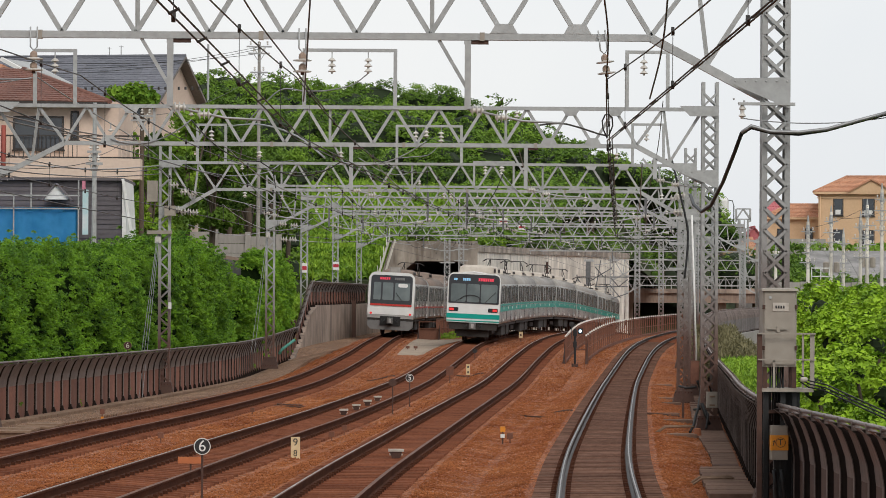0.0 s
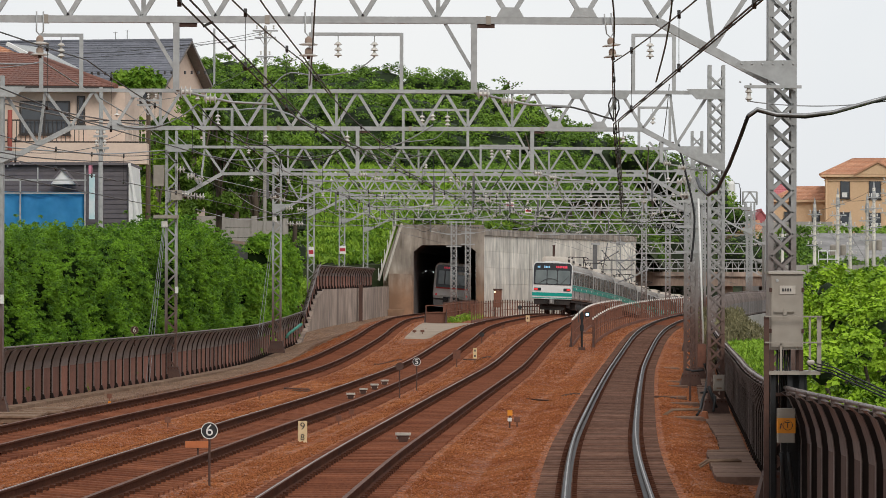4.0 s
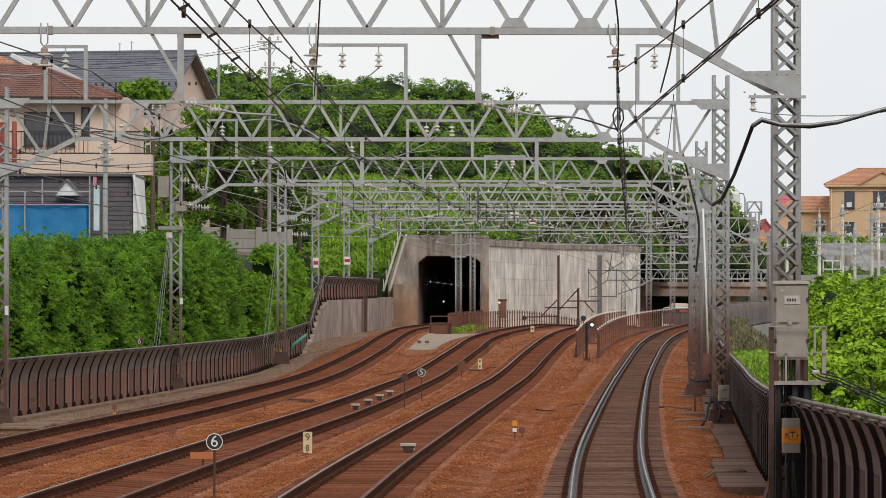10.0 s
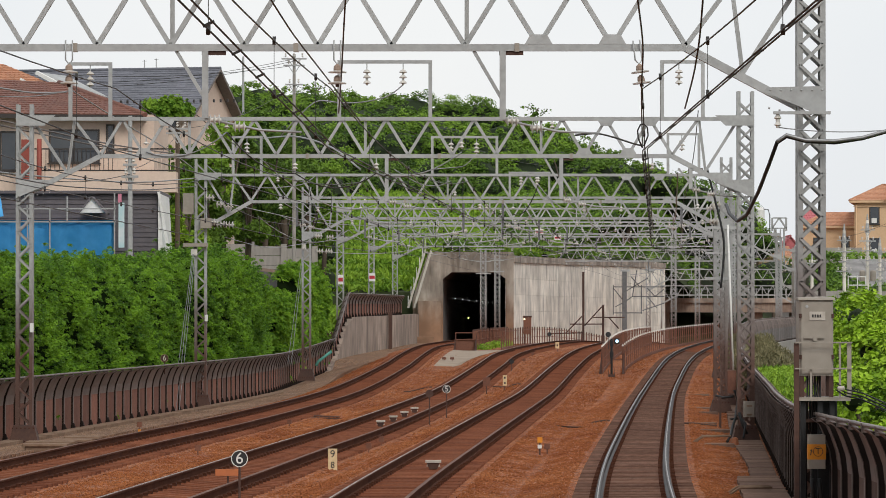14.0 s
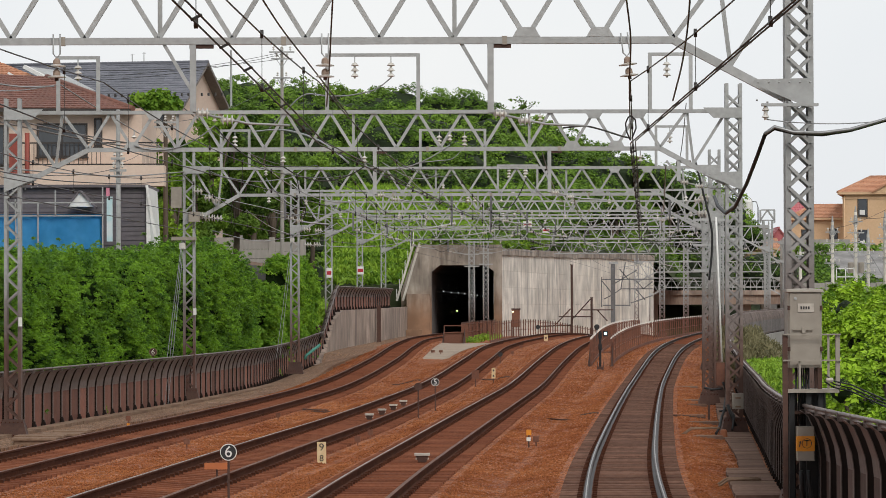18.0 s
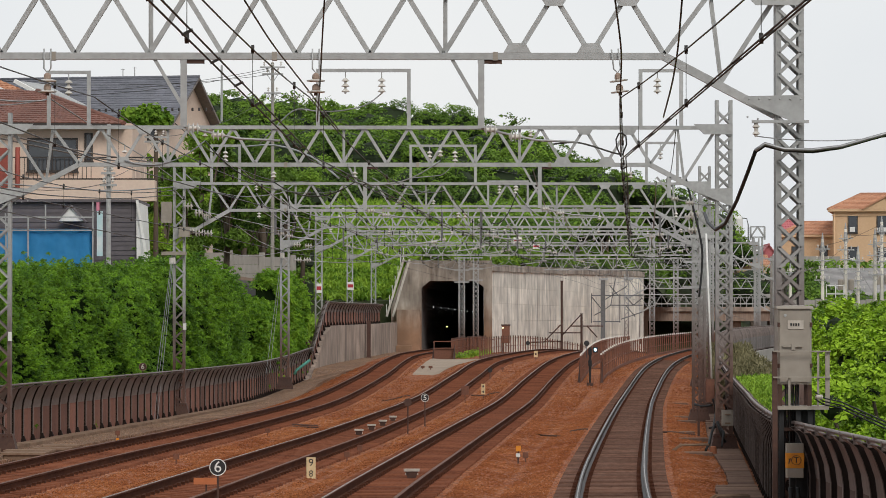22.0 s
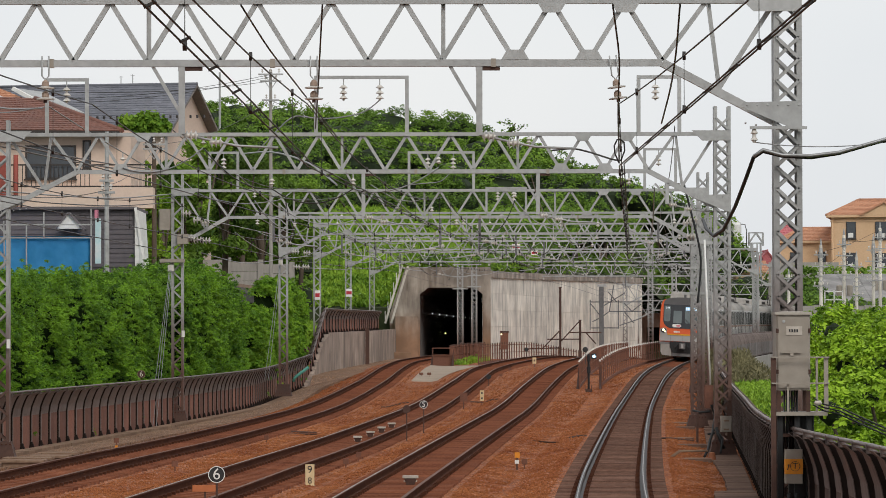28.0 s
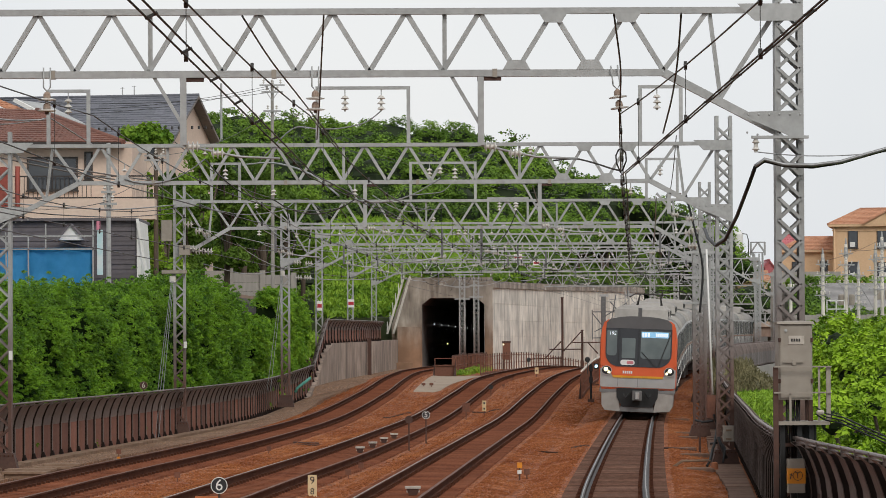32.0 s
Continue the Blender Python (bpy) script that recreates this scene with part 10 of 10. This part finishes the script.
# drooping pale jumpers and feeders between the portals on the left
for pts, r, m, lb in (
        (((-11.16, 96.00, 8.33), (-9.93, 96.00, 8.12), (-9.11, 96.00, 8.15)), 0.02, WIRE_PALE, "pale aluminium jumper wire between portals"),
        (((-11.16, 96.00, 8.06), (-9.93, 96.00, 8.03), (-9.00, 96.00, 8.19)), 0.014, WIRE_PALE, "pale aluminium jumper wire between portals"),
        (((-8.97, 96.00, 8.19), (-8.68, 104.00, 7.98), (-8.16, 118.00, 7.69), (-8.40, 134.00, 7.73)), 0.016, WIRE_PALE, "pale aluminium feeder wire between portals"),
        (((-11.6, 82.00, 7.35), (-10.75, 96.00, 7.47), (-9.6, 116.00, 7.72), (-8.5, 134.00, 8.15)), 0.022, WIRE_DUSTY, "thick dusty feeder cable beside the houses"),
        (((-11.6, 82.00, 7.22), (-10.75, 96.00, 7.35), (-9.6, 116.00, 7.6), (-8.5, 134.00, 8.05)), 0.022, WIRE_DUSTY, "thick dusty feeder cable beside the houses"),
        (((-11.2, 90.00, 6.1), (-10.2, 104.00, 6.35), (-9.2, 120.00, 6.75), (-8.3, 134.00, 7.4)), 0.02, WIRE_PALE, "pale aluminium feeder wire beside the houses"),
        (((-9.19, 80.00, 5.62), (-8.99, 92.00, 5.73), (-8.39, 110.00, 6.20), (-8.31, 134.00, 7.12)), 0.014, WIRE, "sagging dark feeder wire beside the houses"),
        (((-9.19, 80.00, 5.16), (-9.28, 95.00, 5.29), (-9.10, 115.00, 5.42), (-8.40, 134.00, 5.44)), 0.014, WIRE, "sagging dark feeder wire beside the houses"),
        (((-6.01, 134.00, 8.75), (-4.53, 120.00, 8.20), (-3.52, 110.00, 7.61), (-2.63, 100.00, 6.92), (-1.97, 96.00, 6.27)), 0.026, WIRE_PALE, "thick pale jumper cable looping between trusses"),
        (((-8.02, 134.00, 7.89), (-7.35, 134.00, 7.31), (-6.06, 135.00, 7.06), (-4.74, 136.00, 7.23), (-4.38, 137.00, 7.57)), 0.018, WIRE_PALE, "pale jumper loop under a truss"),
        (((-3.89, 96.00, 7.10), (-3.07, 96.00, 7.99), (-2.52, 96.00, 7.89), (-1.97, 96.00, 7.89), (-1.29, 96.00, 8.03), (-0.93, 96.00, 8.33)), 0.016, WIRE_PALE, "pale jumper loop under the feeder frame"),
        (((-0.27, 134.00, 7.70), (0.31, 134.00, 7.75), (0.80, 134.00, 7.79), (1.23, 134.00, 8.27)), 0.016, WIRE_PALE, "pale jumper loop under the feeder frame"),
        (((-1.61, 134.00, 7.70), (-0.75, 134.00, 7.18), (-0.08, 134.00, 7.12), (0.31, 134.00, 7.31)), 0.016, WIRE_PALE, "pale jumper loop under a truss"),
        (((3.24, 96.00, 7.10), (3.79, 96.00, 7.16), (4.27, 96.00, 7.03), (4.68, 96.00, 6.89), (4.88, 96.00, 6.85)), 0.022, WIRE, "dark jumper cable at the second truss"),
        (((-4.48, 134.00, 7.12), (-4.36, 134.00, 6.36), (-4.17, 134.00, 6.07), (-4.29, 134.00, 5.78)), 0.02, WIRE, "dark dropper loop on a mast"),
        (((8.07, 120.00, 7.17), (8.59, 120.00, 5.11), (8.55, 120.00, 4.26), (8.47, 120.00, 3.57)), 0.035, BLACK, "thick black cable hanging from a mast"),
        (((3.32, 50.00, 6.84), (3.53, 54.00, 6.48), (3.71, 58.00, 6.26), (3.82, 62.00, 5.96)), 0.014, WIRE, "dark wire curving down from above"),
        (((2.22, 45.00, 6.42), (2.56, 50.00, 6.12), (2.88, 57.00, 5.95), (3.66, 72.00, 5.79)), 0.012, WIRE, "dark wire running overhead along the line"),
        (((-1.16, 48.00, 6.67), (-1.29, 52.00, 6.41), (-1.44, 57.00, 6.20), (-1.69, 65.00, 6.04)), 0.012, WIRE, "dark wire running overhead along the line"),
        (((-2.06, 46.00, 6.50), (-1.96, 52.00, 6.41), (-1.73, 58.00, 6.26), (-1.54, 75.00, 6.40)), 0.012, WIRE, "dark wire running overhead along the line"),
        (((-7.73, 134.00, 6.64), (-6.73, 150.00, 6.69), (-5.50, 172.00, 6.78), (-3.83, 200.00, 7.31), (-1.92, 210.00, 7.69)), 0.016, WIRE_PALE, "pale feeder wire between masts"),
        (((-7.68, 140.00, 5.52), (-6.73, 155.00, 5.34), (-5.87, 172.00, 5.92), (-5.37, 210.00, 6.79)), 0.014, WIRE_PALE, "pale feeder wire between masts"),
        (((-5.50, 172.00, 5.55), (-4.11, 200.00, 5.88), (-2.58, 215.00, 6.18), (-1.38, 248.00, 7.00)), 0.016, WIRE_PALE, "pale feeder wire between masts")):
    q = []
    for a, b in zip(pts, pts[1:]):
        for j in range(5):
            q.append(Vector(a).lerp(Vector(b), j / 5))
    q.append(Vector(pts[-1]))
    for _ in range(3):
        q = [q[0]] + [(q[i - 1] + q[i] * 2 + q[i + 1]) / 4 for i in range(1, len(q) - 1)] + [q[-1]]
    span(q, r, m, "line_wire", lb)

span([(2.91, 57.20, 5.13), (2.85, 57.20, 5.27), (2.84, 57.20, 5.38), (2.88, 57.20, 5.47), (2.93, 57.20, 5.48), (2.98, 57.20, 5.43), (2.99, 57.20, 5.31), (2.93, 57.20, 5.16)], 0.012, WIRE, "jumper_loop", "small dark wire loop above the contact wire")

# guy wires of the left posts
for a, b in (((-8.38, 134.00, 5.21), (-8.70, 128.00, -0.36)), ((-8.35, 134.00, 5.21), (-8.59, 128.00, -0.34)), ((-8.31, 134.00, 5.21), (-8.48, 128.00, -0.32)), ((-5.97, 172.00, 6.05), (-6.37, 164.00, 0.74)), ((-5.92, 172.00, 6.05), (-6.23, 164.00, 0.74))):
    th = thing("guy_wire", None, "taut pale guy wire with a white insulator", "guy wire", "guy wires")
    bm = bmesh.new()
    bar(bm, a, b, 0.02, None, 0, 5)
    part("wire", bm, WIRE_PALE, th)
    bm = bmesh.new()
    p = Vector(a).lerp(Vector(b), 0.06)
    lathe(bm, [(0.02, 0.12), (0.07, 0.1), (0.07, -0.1), (0.02, -0.12)], p, 8)
    part("strain_insulator", bm, CERAMIC, th)

# white strain insulators and equipment on the left mast
for spot in ((-8.00, 133.70, 6.73), (-7.62, 133.70, 6.50), (-7.37, 133.70, 6.42), (-7.95, 133.70, 5.91), (-7.62, 133.70, 5.83), (-7.33, 133.70, 5.81), (-5.49, 171.70, 6.21), (-5.00, 171.70, 6.16), (-5.45, 171.70, 5.55), (-5.05, 171.70, 5.55), (9.13, 133.70, 6.50), (8.94, 133.70, 6.39), (9.05, 133.70, 5.93)):
    bm = bmesh.new()
    insulator(bm, (0, 0, 0), 3, 0.13, 0.11, "x")
    o = part("strain_insulator", bm, CERAMIC)
    o.matrix_basis = Matrix.Translation(spot)
    tagged(o, "large white porcelain strain insulator", "insulator", "strain insulators")
for x0, x1, z0, z1, dd, lb in ((-8.73, -8.37, 6.16, 6.87, 133.6, "grey switch box on the lattice post"), (-8.73, -7.89, 5.07, 5.19, 133.7, "grey steel shelf on the lattice post"), (-8.15, -7.77, 5.69, 6.03, 133.7, "grey clamp plate on the lattice post")):
    bm = bmesh.new()
    box(bm, x0, x1, dd - 0.2, dd + 0.1, z0, z1, b=0.02)
    tagged(part("switch_box", bm, CABINET), lb, "box", "mast boxes")

# red and white boards
def red_board(x, y, z, w, h):
    th = thing("section_board", Matrix.Translation((x, y, z)), "white board with a red bar on an overhead mast", "sign", "red section boards")
    bm = bmesh.new()
    box(bm, -w / 2, w / 2, -0.02, 0.02, -h / 2, h / 2, b=0.01)
    part("board", bm, WHITE, th)
    bm = bmesh.new()
    box(bm, -w * 0.42, w * 0.42, -0.027, -0.021, -h * 0.2, h * 0.2)
    part("red_bar", bm, SIGN_RED, th)


red_board(-5.34, 209.5, 4.68, 0.28, 0.5)
red_board(-4.34, 247.5, 5.19, 0.4, 0.5)
red_board(5.18, 209.5, 7.23, 0.45, 0.3)
red_board(7.28, 247.5, 7.67, 0.42, 0.3)


# thin house wires from the utility poles
for a, b, d in (((-7.64, 205.00, 16.09), (-22.37, 190.00, 14.13), 0.6), ((-7.64, 205.00, 15.98), (-22.37, 190.00, 13.86), 0.6), ((-7.64, 205.00, 15.74), (-22.37, 190.00, 14.68), 0.5), ((-7.64, 205.00, 14.75), (12.07, 330.00, 15.03), 1.0), ((-11.68, 175.00, 11.03), (-7.64, 205.00, 14.75), 0.5), ((-11.68, 175.00, 10.83), (-11.02, 140.00, 7.92), 0.3), ((-11.02, 140.00, 7.76), (-14.13, 120.00, 7.34), 0.4), ((28.52, 280.00, 8.36), (33.76, 280.00, 10.56), 0.3), ((30.70, 285.00, 9.28), (34.48, 282.00, 9.81), 0.3), ((28.11, 300.00, 6.62), (30.70, 285.00, 8.46), 0.4)):
    span(sag(a, b, d), 0.012, WIRE, "service_wire", "thin black service wire between poles", "wire", "service wires", 4)


# ---- registration arms and insulators under the farther portals ----
def registration_arm(x, y, z, s, seed):
    """A drop post under a portal with porcelain insulators, a pull-off tube and a steady wire."""
    rng = random.Random(seed)
    th = thing("registration_arm", Matrix.Translation((x, y, z)), "grey drop post with white insulators and a pull-off tube", "bracket", "registration arms")
    h = rng.uniform(0.75, 1.0)
    bm = bmesh.new()
    box(bm, -0.04, 0.04, -0.04, 0.04, -h, 0.0)
    part("drop_post", bm, STEEL_SHADE, th)
    for k in range(2):
        bm = bmesh.new()
        insulator(bm, (s * (0.08 + 0.3 * k), 0, -h + 0.05 - 0.08 * k), 3, 0.085, 0.075, "x")
        part("pull_off_insulator", bm, CERAMIC, th)
    bm = bmesh.new()
    tube(bm, [(0, 0, -h + 0.05), (s * 0.8, 0, -h - 0.1), (s * 1.5, 0, -h - 0.16)], 0.025, 5)
    part("pull_off_tube", bm, GALV_CLEAN, th)
    bm = bmesh.new()
    insulator(bm, (-s * 0.55, 0, -0.02), 2, 0.08, 0.1)
    part("hanging_insulator", bm, CERAMIC, th)
    bm = bmesh.new()
    tube(bm, sag((-s * 0.55, 0, -0.42), (s * 1.2, 0, -0.25), 0.3, 8), 0.014, 5)
    part("jumper", bm, WIRE_PALE, th)


for j, (py, lines) in enumerate(((134, (1, 2, 3, 4)), (172, (1, 2, 3, 4)), (210, (1, 2, 3, 4)), (248, (1, 2, 3, 4)), (290, (1, 2, 3, 4)), (325, (2, 3, 4)))):
    for k in lines:
        q = on_line(k, py, -0.9 if k % 2 else 0.9)
        registration_arm(q.x, py, 6.55 + RISE_HIGH(py) - (0.65 if py == 325 else 0), 1 if k % 2 else -1, j * 7 + k)


def line_dress(y, x0, x1, bz, seed, step=2.3):
    """Insulator strings and drooping pale jumpers along one portal, as they hang from its chords."""
    rng = random.Random(seed)
    x, last = x0 + rng.uniform(0.3, 1.2), None
    while x < x1:
        z = bz + rng.choice((-0.02, -0.02, 0.5, 0.98))
        th = thing("jumper_string", Matrix.Translation((x, y, z)), "white insulator string with a drooping pale jumper", "insulator", "jumper strings")
        bm = bmesh.new()
        bar(bm, (0, -0.08, 0.02), (0, -0.08, -0.1), 0.03)
        part("hook", bm, GALV_CLEAN, th)
        bm = bmesh.new()
        insulator(bm, (0, -0.08, -0.1), rng.choice((1, 2, 2)), 0.075, 0.085)
        part("insulator", bm, CERAMIC, th)
        if last is not None and rng.random() < 0.75:
            bm = bmesh.new()
            end = Vector((last[0] - x, -0.08, last[1] - z - 0.35))
            tube(bm, sag((0, -0.08, -0.35), end, rng.uniform(0.25, 0.6), 9), 0.016, 5)
            part("jumper", bm, rng.choice((WIRE_PALE, WIRE_PALE, WIRE)), th)
        last = (x, z)
        x += rng.uniform(0.55, 1.5) * step * 0.6


for j, (py, a, b) in enumerate(((96, -8.0, 5.2), (134, -6.2, 7.6), (172, -4.5, 10.6), (210, -4, 14), (248, -3, 18), (290, -2, 23), (325, 6, 28))):
    line_dress(py, a, b, 6.55 + RISE_HIGH(py) - (0.65 if py == 325 else 0), 300 + j, 3.2 if py < 120 else 2.3)


def feeder_run(side, up, ys, r, mat, drop, label):
    """A feeder carried from portal to portal beside or over the tracks."""
    pts = []
    for a, b in zip(ys, ys[1:]):
        pa, pb = on_line(3, a, side), on_line(3, b, side)
        pa.y, pb.y = a, b
        pa.z, pb.z = up + RISE_HIGH(a), up + RISE_HIGH(b)
        pts += sag(pa, pb, drop, 10)[:-1] if b != ys[-1] else sag(pa, pb, drop, 10)
    span(pts, r, mat, "feeder_wire", label)


FAR = (96, 134, 172, 210, 248, 290, 325)
for side, up, r, mat, drop in ((-9.2, 6.1, 0.016, WIRE_PALE, 0.7), (-8.6, 6.75, 0.014, WIRE_PALE, 0.5), (-5.2, 6.5, 0.014, WIRE_PALE, 0.55), (-1.8, 6.45, 0.013, WIRE_PALE, 0.5), (1.9, 6.5, 0.014, WIRE_PALE, 0.6), (4.9, 6.2, 0.016, WIRE_PALE, 0.6), (-6.8, 7.6, 0.012, WIRE, 0.5), (5.4, 7.7, 0.012, WIRE, 0.5)):
    feeder_run(side, up, FAR if side > -8 else FAR[1:6], r, mat, drop, "pale feeder wire from portal to portal" if mat is WIRE_PALE else "dark feeder wire from portal to portal")

# the pipe railing beyond the bank
th = thing("pipe_railing", None, "white pipe railing before the garden wall", "railing")
for a, b in (((25.68, 250.00, 5.25), (26.86, 250.00, 5.25)), ((25.68, 250.00, 4.72), (26.86, 250.00, 4.72)), ((25.71, 250.00, 5.32), (25.71, 250.00, 4.47)), ((26.29, 250.00, 5.32), (26.29, 250.00, 4.47)), ((26.82, 250.00, 5.32), (26.82, 250.00, 4.47))):
    bm = bmesh.new()
    bar(bm, a, b, 0.06)
    part("pipe", bm, WHITE, th)

# small clutter round the feet of the right masts
bm = bmesh.new()
box(bm, -0.03, 0.03, -0.03, 0.03, 0.0, 0.85)
o = part("stake", bm, BROWN_STEEL)
o.matrix_basis = Matrix.Translation((7.61, 108, -0.35))
tagged(o, "short rusty stake beside the mast", "stake")
bm = bmesh.new()
lathe(bm, [(0.09, 0), (0.1, 0.02), (0.075, 0.2), (0.05, 0.22)], (0, 0, 0), 9)
o = part("ballast_marker", bm, surface("rust_orange", (0.36, 0.13, 0.06), None, 0.8))
o.matrix_basis = Matrix.Translation((6.82, 92, -0.33))
tagged(o, "rust-orange round marker in the ballast", "marker")
for pts, r in ((((7.10, 95.20, 0.33), (7.00, 95.00, 0.10), (6.91, 94.50, -0.13), (6.79, 94.00, -0.27)), 0.035), (((7.18, 95.20, 0.29), (7.30, 95.00, 0.13), (7.22, 94.60, -0.20)), 0.03), (((6.97, 95.30, 0.23), (7.13, 95.20, 0.25)), 0.03), (((8.19, 118.00, 0.35), (8.38, 117.80, 0.29), (8.67, 117.60, 0.33)), 0.04)):
    bm = bmesh.new()
    tube(bm, pts, r, 6)
    tagged(part("trunk_cable", bm, BLACK), "black cable at the foot of a mast", "cable", "trunk cables")
for pts in (((-4.45, 118, -0.30), (-3.05, 118.3, -0.30)), ((-1.45, 152, 0.0), (-0.37, 152.2, 0.0)), ((2.04, 157, 0.02), (3.16, 157.2, 0.02)), ((4.14, 109, -0.3), (4.64, 109.1, -0.3)), ((6.62, 108, -0.3), (7.53, 108.2, -0.3))):
    a, b = Vector(pts[0]), Vector(pts[1])
    floor_cable([Vector((p.x, p.y, bed(p.x, p.y) + 0.02)) for p in (a.lerp(b, i / 6) for i in range(7))], 0.03)


# weeds along the foot of the railing before the tunnel
rng = np.random.default_rng(91)
pts = []
for _ in range(46):
    wy = rng.uniform(239, 275)
    c = on_line(1, float(wy), 2.75 + rng.uniform(-0.1, 0.9), -0.3)
    pts.append(np.array(c) + rng.normal(size=(22, 3)) * np.array((0.14, 0.2, 0.12)) + np.array((0, 0, 0.16)))
tagged(leaves("railing_weeds", np.concatenate(pts), 0.07, GRASS, None, 0.9, None, 92, 3.0), "yellow-green weeds growing along the railing", "weeds", kind="stuff")


def motions():
    for c, rows in MOVES:
        walk(c, rows)


motions()
